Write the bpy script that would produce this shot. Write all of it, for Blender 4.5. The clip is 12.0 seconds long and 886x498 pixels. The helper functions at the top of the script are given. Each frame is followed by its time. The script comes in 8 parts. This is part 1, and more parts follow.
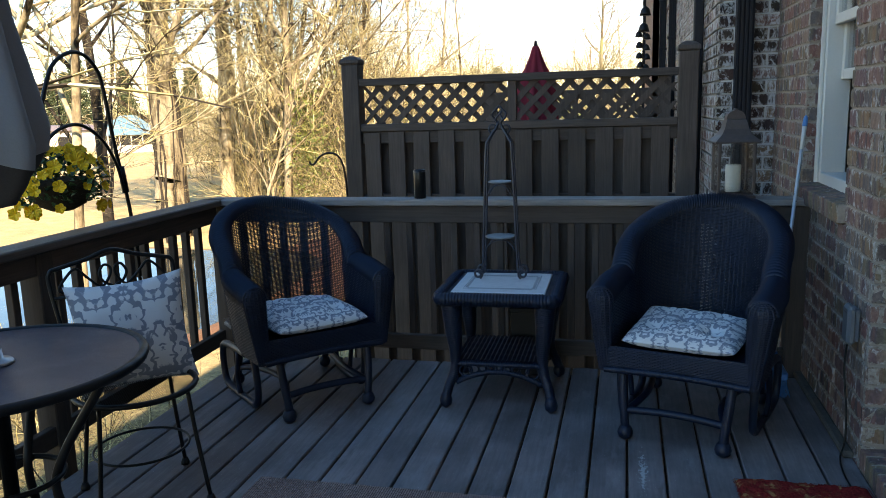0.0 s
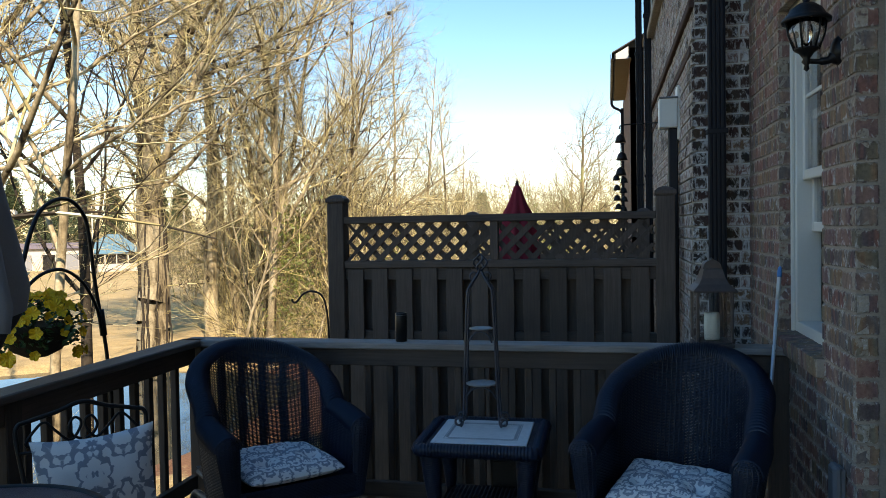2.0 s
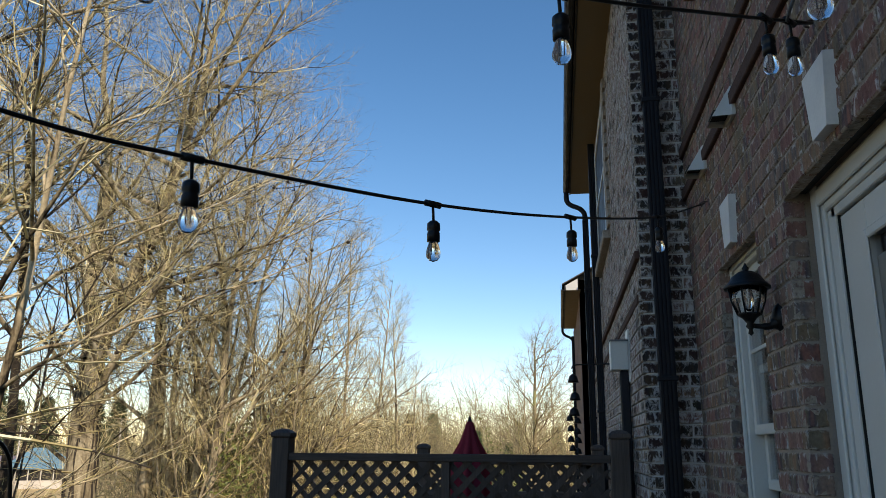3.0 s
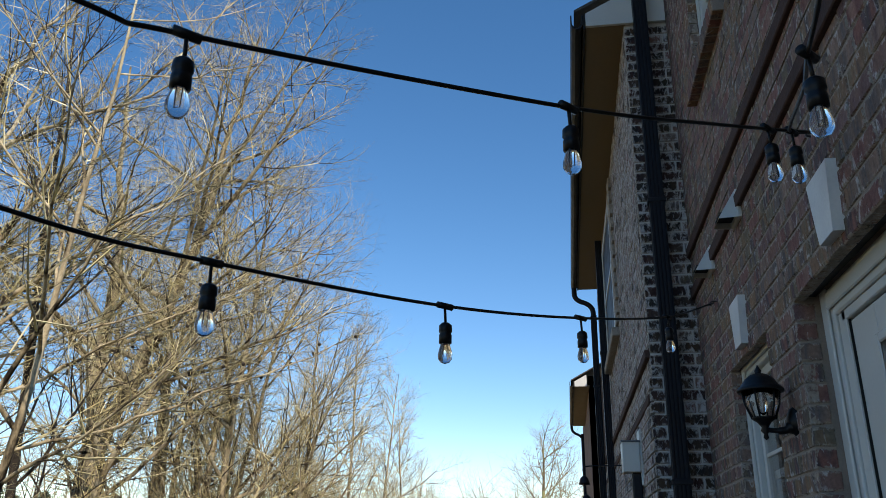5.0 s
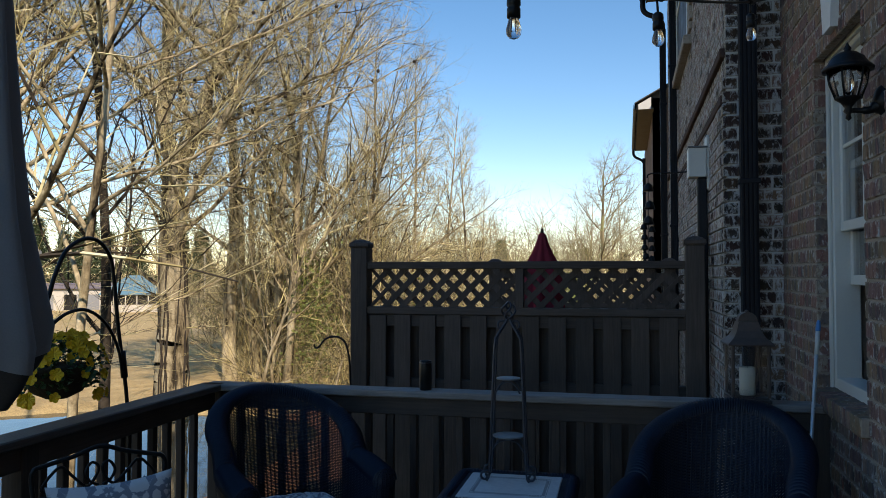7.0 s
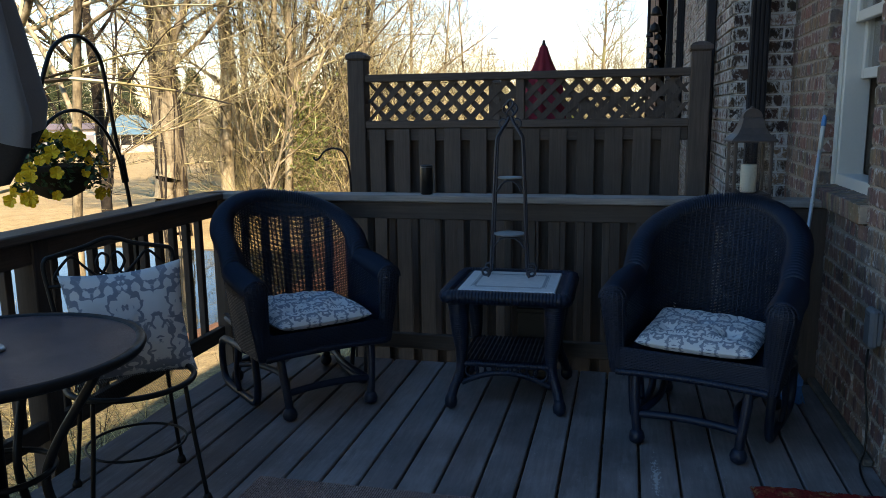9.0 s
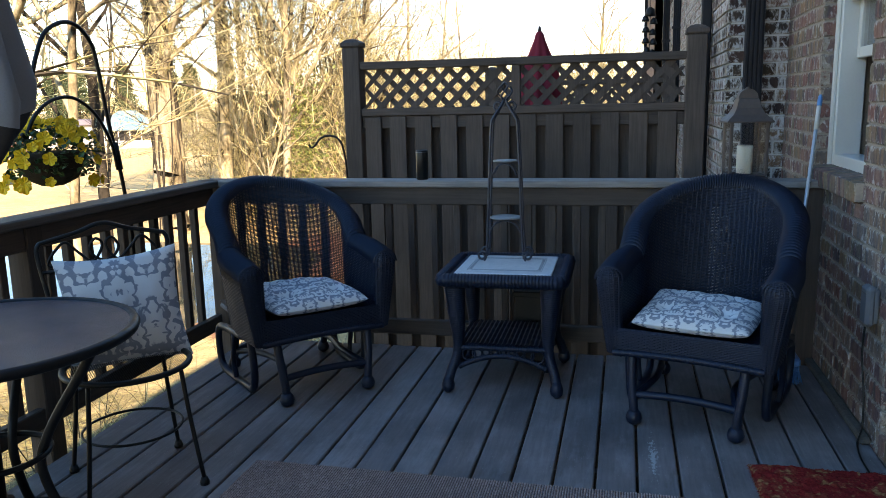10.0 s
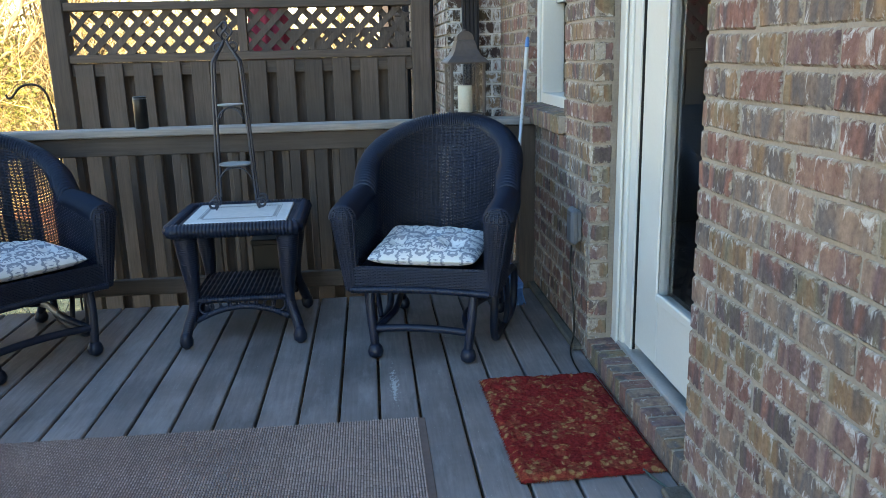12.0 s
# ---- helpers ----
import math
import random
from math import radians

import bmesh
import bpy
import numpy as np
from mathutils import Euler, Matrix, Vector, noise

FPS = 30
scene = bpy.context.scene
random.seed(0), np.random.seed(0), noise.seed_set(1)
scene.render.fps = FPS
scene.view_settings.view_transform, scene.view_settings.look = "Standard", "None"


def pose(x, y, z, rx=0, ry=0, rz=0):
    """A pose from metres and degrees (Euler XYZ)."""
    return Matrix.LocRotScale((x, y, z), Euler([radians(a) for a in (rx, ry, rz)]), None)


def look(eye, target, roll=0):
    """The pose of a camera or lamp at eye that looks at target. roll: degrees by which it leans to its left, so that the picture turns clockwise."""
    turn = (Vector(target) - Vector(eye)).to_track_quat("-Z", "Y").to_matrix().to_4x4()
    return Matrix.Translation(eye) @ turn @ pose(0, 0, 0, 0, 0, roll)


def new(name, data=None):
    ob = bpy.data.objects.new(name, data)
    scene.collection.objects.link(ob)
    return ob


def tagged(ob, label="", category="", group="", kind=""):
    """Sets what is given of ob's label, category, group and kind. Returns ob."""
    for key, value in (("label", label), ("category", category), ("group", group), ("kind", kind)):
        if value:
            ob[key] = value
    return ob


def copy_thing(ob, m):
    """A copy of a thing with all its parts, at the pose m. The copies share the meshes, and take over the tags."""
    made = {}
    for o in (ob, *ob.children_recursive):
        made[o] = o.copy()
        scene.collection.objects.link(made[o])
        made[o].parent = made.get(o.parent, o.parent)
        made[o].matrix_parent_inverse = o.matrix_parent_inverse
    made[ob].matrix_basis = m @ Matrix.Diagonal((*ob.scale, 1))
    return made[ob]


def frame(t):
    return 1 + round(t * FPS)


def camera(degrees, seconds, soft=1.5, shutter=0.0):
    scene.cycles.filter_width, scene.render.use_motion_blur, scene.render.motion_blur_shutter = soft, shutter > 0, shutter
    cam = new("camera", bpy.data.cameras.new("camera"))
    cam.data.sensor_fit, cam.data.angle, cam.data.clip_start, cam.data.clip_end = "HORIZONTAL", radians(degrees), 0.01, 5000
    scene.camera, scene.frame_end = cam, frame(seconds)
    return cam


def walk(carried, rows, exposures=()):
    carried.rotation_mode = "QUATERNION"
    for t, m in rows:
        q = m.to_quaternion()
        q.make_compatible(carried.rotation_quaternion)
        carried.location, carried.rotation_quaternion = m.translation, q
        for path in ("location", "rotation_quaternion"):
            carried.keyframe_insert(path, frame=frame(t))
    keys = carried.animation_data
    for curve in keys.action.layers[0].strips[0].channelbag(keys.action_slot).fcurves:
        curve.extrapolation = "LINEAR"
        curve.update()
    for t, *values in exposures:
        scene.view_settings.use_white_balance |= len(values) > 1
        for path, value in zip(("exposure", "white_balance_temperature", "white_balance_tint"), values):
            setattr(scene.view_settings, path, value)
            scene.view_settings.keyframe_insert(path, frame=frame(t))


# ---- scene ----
cam = camera(59.1, 12.0, soft=0.75)
PATH = [
    (0, (-0.02, -0.079, 1.422), (-0.473, 1.835, 1.061), -1.7),
    (0.5, (-0.009, -0.077, 1.46), (-0.465, 1.853, 1.203), -1.1),
    (1, (-0.001, -0.075, 1.468), (-0.445, 1.861, 1.235), -1.0),
    (1.5, (-0.001, -0.074, 1.477), (-0.413, 1.868, 1.241), -1.0),
    (2, (-0.003, -0.069, 1.548), (-0.417, 1.886, 1.492), -1.0),
    (2.5, (-0.009, -0.055, 1.626), (-0.393, 1.889, 1.893), 0.5),
    (3, (-0.011, -0.057, 1.683), (-0.295, 1.86, 2.176), 0.4),
    (3.5, (-0.001, -0.089, 1.723), (-0.248, 1.758, 2.449), 0.7),
    (3.7, (-0.003, -0.105, 1.727), (-0.252, 1.715, 2.518), 0.8),
    (5.3, (-0.031, -0.08, 1.684), (-0.361, 1.78, 2.34), 1.1),
    (5.5, (-0.038, -0.066, 1.669), (-0.435, 1.811, 2.236), 1.2),
    (6, (-0.05, -0.045, 1.637), (-0.503, 1.86, 2.044), 0.7),
    (6.5, (-0.056, -0.018, 1.584), (-0.515, 1.92, 1.766), 0.1),
    (7, (-0.064, -0.011, 1.546), (-0.523, 1.935, 1.61), -0.0),
    (8.8, (-0.08, -0.003, 1.37), (-0.525, 1.928, 1.101), -0.2),
    (9, (-0.082, 0.002, 1.362), (-0.532, 1.919, 1.015), -0.7),
    (9.5, (-0.08, 0.003, 1.331), (-0.559, 1.898, 0.909), -1.3),
    (10, (-0.065, 0.007, 1.319), (-0.514, 1.921, 0.954), -1.3),
    (10.5, (-0.029, 0.009, 1.304), (-0.303, 1.952, 0.92), -1.0),
    (11, (0.022, 0.015, 1.277), (0.212, 1.956, 0.832), -1.0),
    (11.5, (0.036, 0.011, 1.263), (0.304, 1.939, 0.801), -1.4),
    (12, (0.014, 0.01, 1.253), (0.184, 1.942, 0.766), -1.4),
]
# stops, kelvin, tint: the clip's camera adapts as it tilts up to the sky and back
EXPOSURES = [
    (0.0, 1.6, 8000, 18), (0.5, 1.42, 7700, 17), (1.0, 1.05, 7400, 16), (1.5, 1.12, 7500, 16), (2.0, 0.9, 7500, 16), (2.5, 0.5, 7300, 17), (3.0, 0.22, 7000, 17), (3.7, 0.16, 6600, 16),
    (5.3, 0.22, 6500, 16), (6.0, 0.15, 6700, 16), (7.0, 0.22, 7000, 17), (8.8, 0.65, 7500, 18), (9.0, 1.0, 7700, 19), (9.5, 1.85, 8000, 20), (10.0, 1.88, 8100, 20), (10.5, 1.78, 8200, 20), (11.0, 2.2, 9300, 20), (11.5, 2.62, 9700, 21), (12.0, 2.82, 9600, 20)]
walk(cam, [(t, look(eye, target, roll)) for t, eye, target, roll in PATH], EXPOSURES)

# ---- daylight: low sun behind the camera, the deck in the shade of the house ----
SUN_AZ, SUN_EL = radians(147.0), radians(38.0)      # azimuth clockwise from +y
world = bpy.data.worlds.new("sky")
scene.world = world
world.use_nodes = True
wn = world.node_tree
sky = wn.nodes.new("ShaderNodeTexSky")
sky.sky_type = 'NISHITA'
sky.sun_disc = False
sky.sun_elevation, sky.sun_rotation = SUN_EL, SUN_AZ
sky.air_density, sky.dust_density, sky.ozone_density = 1.0, 0.0, 0.7
sky.altitude = 900
wn.nodes["Background"].inputs[1].default_value = 0.15
rich = wn.nodes.new("ShaderNodeHueSaturation")
rich.inputs["Saturation"].default_value = 1.30
rich.inputs["Hue"].default_value = 0.4965
wn.links.new(sky.outputs[0], rich.inputs["Color"])
wn.links.new(rich.outputs[0], wn.nodes["Background"].inputs[0])
sun_data = bpy.data.lights.new("sun", 'SUN')
sun_data.energy, sun_data.angle, sun_data.color = 4.5, radians(0.5), (1.0, 0.93, 0.78)
sun = new("sun", sun_data)
sun_dir = Vector((math.sin(SUN_AZ) * math.cos(SUN_EL), math.cos(SUN_AZ) * math.cos(SUN_EL), math.sin(SUN_EL)))
sun.matrix_world = look(sun_dir * 60, (0, 0, 0))

# ---- materials ----
def nodes_of(name):
    m = bpy.data.materials.new(name)
    m.use_nodes = True
    nt = m.node_tree
    return m, nt, nt.nodes["Principled BSDF"]


def nd(nt, kind, **props):
    n = nt.nodes.new(kind)
    for k, v in props.items():
        if k == "op":
            n.operation = v
        elif k == "blend":
            n.data_type, n.blend_type = 'RGBA', v
        elif k == "wave":
            n.bands_direction = v
    return n


def link(nt, a, b):
    nt.links.new(a, b)


def coords(nt, space="Object", scale=(1, 1, 1), rot=(0, 0, 0)):
    if space == "World":
        src = nt.nodes.new("ShaderNodeNewGeometry").outputs["Position"]
    else:
        src = nt.nodes.new("ShaderNodeTexCoord").outputs[space]
    mp = nt.nodes.new("ShaderNodeMapping")
    mp.inputs["Scale"].default_value = scale
    mp.inputs["Rotation"].default_value = rot
    link(nt, src, mp.inputs[0])
    return mp.outputs[0]


def noise_tex(nt, vec, scale, detail=4.0, rough=0.55, dist=0.0):
    n = nt.nodes.new("ShaderNodeTexNoise")
    n.inputs["Scale"].default_value = scale
    n.inputs["Detail"].default_value = detail
    n.inputs["Roughness"].default_value = rough
    n.inputs["Distortion"].default_value = dist
    link(nt, vec, n.inputs["Vector"])
    return n.outputs["Fac"]


def ramp(nt, fac, stops):
    r = nt.nodes.new("ShaderNodeValToRGB")
    els = r.color_ramp.elements
    while len(els) < len(stops):
        els.new(0.5)
    for e, (p, c) in zip(els, stops):
        e.position = p
        e.color = (*c, 1) if len(c) == 3 else c
    link(nt, fac, r.inputs[0])
    return r.outputs[0]


def g3(v):
    return (v, v, v)


def mix(nt, fac, a, b, blend='MIX'):
    n = nd(nt, "ShaderNodeMix", blend=blend)
    for sock, v in ((n.inputs[0], fac), (n.inputs[6], a), (n.inputs[7], b)):
        if isinstance(v, (int, float)):
            sock.default_value = v
        elif isinstance(v, tuple):
            sock.default_value = (*v, 1) if len(v) == 3 else v
        else:
            link(nt, v, sock)
    return n.outputs[2]


def maths(nt, op, a, b=0.0, clamp=False):
    n = nd(nt, "ShaderNodeMath", op=op)
    n.use_clamp = clamp
    for sock, v in ((n.inputs[0], a), (n.inputs[1], b)):
        if isinstance(v, (int, float)):
            sock.default_value = v
        else:
            link(nt, v, sock)
    return n.outputs[0]


def bump(nt, height, strength, dist, target):
    b = nt.nodes.new("ShaderNodeBump")
    b.inputs["Strength"].default_value = strength
    b.inputs["Distance"].default_value = dist
    link(nt, height, b.inputs["Height"])
    link(nt, b.outputs[0], target.inputs["Normal"])


def rand_out(nt, island):
    if island:
        return nt.nodes.new("ShaderNodeNewGeometry").outputs["Random Per Island"]
    return nt.nodes.new("ShaderNodeObjectInfo").outputs["Random"]


def plain(name, c, rough=0.5, metal=0.0, vary=0.25, s1=6.0, s2=60.0, bump_amt=0.2, bump_d=0.002, space="Object", stretch=(1, 1, 1), coat=0.0, spec=0.5):
    """A paint, metal or cloth with two scales of variation."""
    m, nt, p = nodes_of(name)
    v = coords(nt, space, stretch)
    a, b = noise_tex(nt, v, s1), noise_tex(nt, v, s2, 3)
    lo, hi = tuple(x * (1 - vary) for x in c), tuple(min(1, x * (1 + vary)) for x in c)
    base = ramp(nt, a, [(0.3, lo), (0.7, hi)])
    base = mix(nt, 0.35, base, ramp(nt, b, [(0.3, lo), (0.7, hi)]))
    link(nt, base, p.inputs["Base Color"])
    link(nt, ramp(nt, a, [(0.3, g3(max(0, rough - 0.1))), (0.7, g3(min(1, rough + 0.1)))]), p.inputs["Roughness"])
    p.inputs["Metallic"].default_value = metal
    p.inputs["Coat Weight"].default_value = coat
    p.inputs["Specular IOR Level"].default_value = 0.15 if rough > 0.8 else spec
    if bump_amt:
        bump(nt, b, bump_amt, bump_d, p)
    return m


def brick_mat(name, island, white=0.3, dark=0.0):
    """Tumbled brown brick with smears of mortar."""
    m, nt, p = nodes_of(name)
    r = rand_out(nt, island)
    v = coords(nt, "World")
    shift = nt.nodes.new("ShaderNodeVectorMath")
    link(nt, v, shift.inputs[0])
    comb = nt.nodes.new("ShaderNodeCombineXYZ")
    link(nt, maths(nt, 'MULTIPLY', r, 37.0), comb.inputs[0])
    link(nt, maths(nt, 'MULTIPLY', r, 91.0), comb.inputs[2])
    link(nt, comb.outputs[0], shift.inputs[1])
    v = shift.outputs[0]
    d = 1 - dark
    fine = noise_tex(nt, v, 70.0, 5, 0.7)
    st = nt.nodes.new("ShaderNodeMapping")
    st.inputs["Scale"].default_value = (1, 1, 0.22)
    link(nt, v, st.inputs[0])
    band, hue = noise_tex(nt, st.outputs[0], 26.0, 4, 0.6), noise_tex(nt, st.outputs[0], 13.0, 2, 0.5)
    pick = maths(nt, 'PINGPONG', maths(nt, 'ADD', r, maths(nt, 'MULTIPLY', maths(nt, 'SUBTRACT', hue, 0.5), 0.8)), 1.0)
    tones = ramp(nt, pick, [(0.0, (0.20 * d, 0.088 * d, 0.075 * d)), (0.15, (0.26 * d, 0.15 * d, 0.115 * d)), (0.3, (0.145 * d, 0.085 * d, 0.088 * d)), (0.45, (0.29 * d, 0.19 * d, 0.14 * d)),
                            (0.58, (0.12 * d, 0.108 * d, 0.105 * d)), (0.7, (0.26 * d, 0.15 * d, 0.085 * d)), (0.8, (0.175 * d, 0.145 * d, 0.095 * d)), (0.9, (0.085 * d, 0.066 * d, 0.072 * d)), (1.0, (0.24 * d, 0.105 * d, 0.08 * d))])
    tones = mix(nt, 0.12, tones, (0.21 * d, 0.115 * d, 0.085 * d))
    tones = mix(nt, 0.55, tones, ramp(nt, band, [(0.3, g3(0.5)), (0.7, g3(1.45))]), 'MULTIPLY')
    tones = mix(nt, 0.7, tones, ramp(nt, fine, [(0.3, g3(0.6)), (0.7, g3(1.3))]), 'MULTIPLY')
    st2 = nt.nodes.new("ShaderNodeMapping")
    st2.inputs["Scale"].default_value = (1, 1, 0.5)
    link(nt, v, st2.inputs[0])
    smear = noise_tex(nt, st2.outputs[0], 27.0, 8, 0.7, 0.9)
    # mortar dragged over the ragged arrises; UVs run from -1 to 1 over each brick
    sp = nt.nodes.new("ShaderNodeSeparateXYZ")
    link(nt, coords(nt, "UV"), sp.inputs[0])
    eu = maths(nt, 'MULTIPLY', maths(nt, 'SUBTRACT', 1.0, maths(nt, 'ABSOLUTE', sp.outputs[0])), 0.095)
    ev = maths(nt, 'MULTIPLY', maths(nt, 'SUBTRACT', 1.0, maths(nt, 'ABSOLUTE', sp.outputs[1])), 0.033)
    near = maths(nt, 'SUBTRACT', 1.0, maths(nt, 'DIVIDE', maths(nt, 'MINIMUM', eu, ev), 0.022), True)
    fac = ramp(nt, maths(nt, 'ADD', smear, maths(nt, 'MULTIPLY', near, 0.09)), [(0.665 - 0.28 * white, g3(0)), (0.74 - 0.22 * white, g3(1))])
    fac = maths(nt, 'MULTIPLY', fac, 0.55 + 0.4 * white)
    col = mix(nt, fac, tones, (0.58, 0.56, 0.54) if white > 0.5 else (0.60, 0.575, 0.54))
    rag = noise_tex(nt, v, 55.0, 4, 0.65)
    edge = maths(nt, 'SUBTRACT', maths(nt, 'MINIMUM', eu, ev), maths(nt, 'MULTIPLY', maths(nt, 'SUBTRACT', rag, 0.475), 0.05))
    worn = ramp(nt, edge, [(0.0, g3(1)), (0.0045, g3(0))])
    col = mix(nt, maths(nt, 'MULTIPLY', worn, 0.8), col, ramp(nt, fine, [(0.3, (0.25, 0.205, 0.16)), (0.7, (0.40, 0.34, 0.27))]))
    link(nt, col, p.inputs["Base Color"])
    p.inputs["Roughness"].default_value = 0.88
    p.inputs["Specular IOR Level"].default_value = 0.25
    hgt = mix(nt, 0.5, fine, smear)
    hgt = mix(nt, worn, hgt, g3(0.1))
    bump(nt, hgt, 0.8, 0.008, p)
    return m


MORTAR = plain("mortar", (0.30, 0.245, 0.20), 0.95, vary=0.25, s1=5, s2=120, bump_amt=0.8, bump_d=0.004, space="World")
MORTAR_WHITE = plain("white_mortar", (0.52, 0.50, 0.47), 0.95, vary=0.2, s1=6, s2=90, bump_amt=0.8, bump_d=0.004, space="World")
BRICK_PIECE = brick_mat("brick_piece", False, 0.30)
BRICK_SILL = brick_mat("brick_sill", False, 0.12)
BRICK_BODY = brick_mat("brick_body", True, 0.28)
BRICK_WHITE = brick_mat("brick_whitewashed", True, 0.7, 0.1)
BRICK_PLAIN = plain("brown_brickwork", (0.25, 0.17, 0.13), 0.9, vary=0.3, s1=3, s2=30, space="World")
BRICK_DARK = brick_mat("brick_corner", True, 0.52, 0.72)

def deck_mat():
    m, nt, p = nodes_of("deck_stain")
    r = rand_out(nt, False)
    w = coords(nt, "World", (1, 0.06, 1))
    v = coords(nt, "World")
    grain, blot, fine = noise_tex(nt, w, 70, 5, 0.6), noise_tex(nt, v, 2.8, 6, 0.65), noise_tex(nt, v, 45, 4)
    base = ramp(nt, r, [(0.0, (0.122, 0.101, 0.098)), (0.3, (0.20, 0.168, 0.164)), (0.55, (0.15, 0.125, 0.121)), (0.8, (0.224, 0.190, 0.187)), (1.0, (0.172, 0.143, 0.139))])
    base = mix(nt, 0.7, base, ramp(nt, grain, [(0.3, g3(0.75)), (0.7, g3(1.2))]), 'MULTIPLY')
    base = mix(nt, 0.7, base, ramp(nt, blot, [(0.3, g3(0.42)), (0.7, g3(1.5))]), 'MULTIPLY')
    wear = noise_tex(nt, coords(nt, "World", (1, 0.22, 1)), 11, 5, 0.7)
    base = mix(nt, ramp(nt, wear, [(0.52, g3(0)), (0.7, g3(0.5))]), base, (0.30, 0.28, 0.275))
    base = mix(nt, ramp(nt, wear, [(0.3, g3(0.5)), (0.42, g3(0))]), base, (0.075, 0.058, 0.05))
    # scuffed white paint along one board
    sep = nt.nodes.new("ShaderNodeSeparateXYZ")
    link(nt, v, sep.inputs[0])
    across = maths(nt, 'SUBTRACT', 1.0, maths(nt, 'MULTIPLY', maths(nt, 'ABSOLUTE', maths(nt, 'SUBTRACT', sep.outputs[0], 0.06)), 24.0), True)
    along = maths(nt, 'SUBTRACT', 1.0, maths(nt, 'MULTIPLY', maths(nt, 'ABSOLUTE', maths(nt, 'SUBTRACT', sep.outputs[1], 2.85)), 2.4), True)
    chips = noise_tex(nt, coords(nt, "World", (1, 0.55, 1)), 75, 6, 0.72)
    scuff = maths(nt, 'MULTIPLY', maths(nt, 'MULTIPLY', across, along), 0.42)
    scuff = ramp(nt, maths(nt, 'ADD', chips, scuff), [(0.76, g3(0)), (0.84, g3(1))])
    specks = ramp(nt, noise_tex(nt, v, 160, 2, 0.5), [(0.72, g3(0)), (0.745, g3(0.8))])
    base = mix(nt, maths(nt, 'MAXIMUM', scuff, specks), base, (0.42, 0.42, 0.41))
    link(nt, base, p.inputs["Base Color"])
    link(nt, ramp(nt, blot, [(0.3, g3(0.48)), (0.7, g3(0.7))]), p.inputs["Roughness"])
    bump(nt, mix(nt, 0.4, grain, fine), 0.5, 0.003, p)
    return m


def wood_mat(name, c, axis="z"):
    m, nt, p = nodes_of(name)
    st = {"z": (1, 1, 0.05), "x": (0.05, 1, 1), "y": (1, 0.05, 1)}[axis]
    w, v = coords(nt, "World", st), coords(nt, "World")
    grain, blot = noise_tex(nt, w, 80, 5, 0.62), noise_tex(nt, v, 3.0, 4)
    r = rand_out(nt, False)
    base = ramp(nt, r, [(0, tuple(x * 0.8 for x in c)), (1, tuple(x * 1.2 for x in c))])
    base = mix(nt, 0.7, base, ramp(nt, grain, [(0.3, g3(0.6)), (0.7, g3(1.35))]), 'MULTIPLY')
    base = mix(nt, 0.6, base, ramp(nt, blot, [(0.3, g3(0.7)), (0.7, g3(1.3))]), 'MULTIPLY')
    link(nt, base, p.inputs["Base Color"])
    p.inputs["Roughness"].default_value = 0.62
    p.inputs["Specular IOR Level"].default_value = 0.3
    bump(nt, grain, 0.5, 0.003, p)
    return m


DECK = deck_mat()
STAIN_Z, STAIN_X, STAIN_Y = (wood_mat("brown_stain_" + a, (0.069, 0.051, 0.042), a) for a in "zxy")
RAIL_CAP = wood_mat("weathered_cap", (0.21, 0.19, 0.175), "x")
# side cap: the same timber at under half the tone
RAIL_CAP_Y = wood_mat("weathered_cap_long_dark", (0.095, 0.078, 0.066), "y")
WICKER = plain("wicker_navy", (0.0044, 0.0108, 0.0265), 0.42, vary=0.35, s1=9, s2=160, bump_amt=0.3, spec=0.34)
IRON = plain("black_iron", (0.006, 0.0058, 0.006), 0.45, 0.0, vary=0.4, s1=20, s2=150, bump_amt=0.25, spec=0.3)
IRON_BLUE = plain("dark_iron_blue", (0.03, 0.033, 0.045), 0.42, 0.0, vary=0.35, s1=20, s2=150)
WHITE = plain("white_paint", (0.57, 0.565, 0.525), 0.42, vary=0.05, s1=4, s2=90, bump_amt=0.08)
STONE_WHITE = plain("white_stone", (0.7, 0.69, 0.66), 0.7, vary=0.1, s1=8, s2=90)
ALU = plain("aluminium_sill", (0.5, 0.5, 0.5), 0.4, 0.7, vary=0.15, s1=8, s2=120)
GREY_BOX = plain("grey_plastic", (0.11, 0.12, 0.13), 0.5, vary=0.1, s1=10, s2=80)
BLACK = plain("black_plastic", (0.008, 0.008, 0.008), 0.4, vary=0.2, s1=10, s2=80, spec=0.25)
SPOUT = plain("dark_downspout", (0.011, 0.012, 0.016), 0.5, vary=0.25, s1=5, s2=70, spec=0.2)
CANVAS = plain("grey_canvas", (0.27, 0.275, 0.285), 0.9, vary=0.1, s1=3, s2=220, bump_amt=0.35)
# canopy cloth again, darkened: the shade beneath it put into the colour
CANVAS_SHADED = plain("grey_canvas_in_shade", (0.06, 0.055, 0.052), 0.9, vary=0.2, s1=3, s2=200)
RED = plain("red_canvas", (0.21, 0.022, 0.035), 0.85, vary=0.2, s1=4, s2=200)
BLUE = plain("blue_plastic", (0.045, 0.19, 0.42), 0.4, vary=0.15)
POLE = plain("silver_pole", (0.52, 0.55, 0.57), 0.35, 0.4, vary=0.1)
COPPER = plain("weathered_metal_roof", (0.095, 0.075, 0.068), 0.5, 0.5, vary=0.25)
WAX = plain("cream_wax", (0.78, 0.74, 0.62), 0.5, vary=0.04, bump_amt=0.05)
SOFFIT = plain("tan_soffit", (0.20, 0.14, 0.07), 0.7, vary=0.1, space="World")
GUTTER = plain("dark_gutter", (0.022, 0.02, 0.018), 0.5, vary=0.2, spec=0.2)
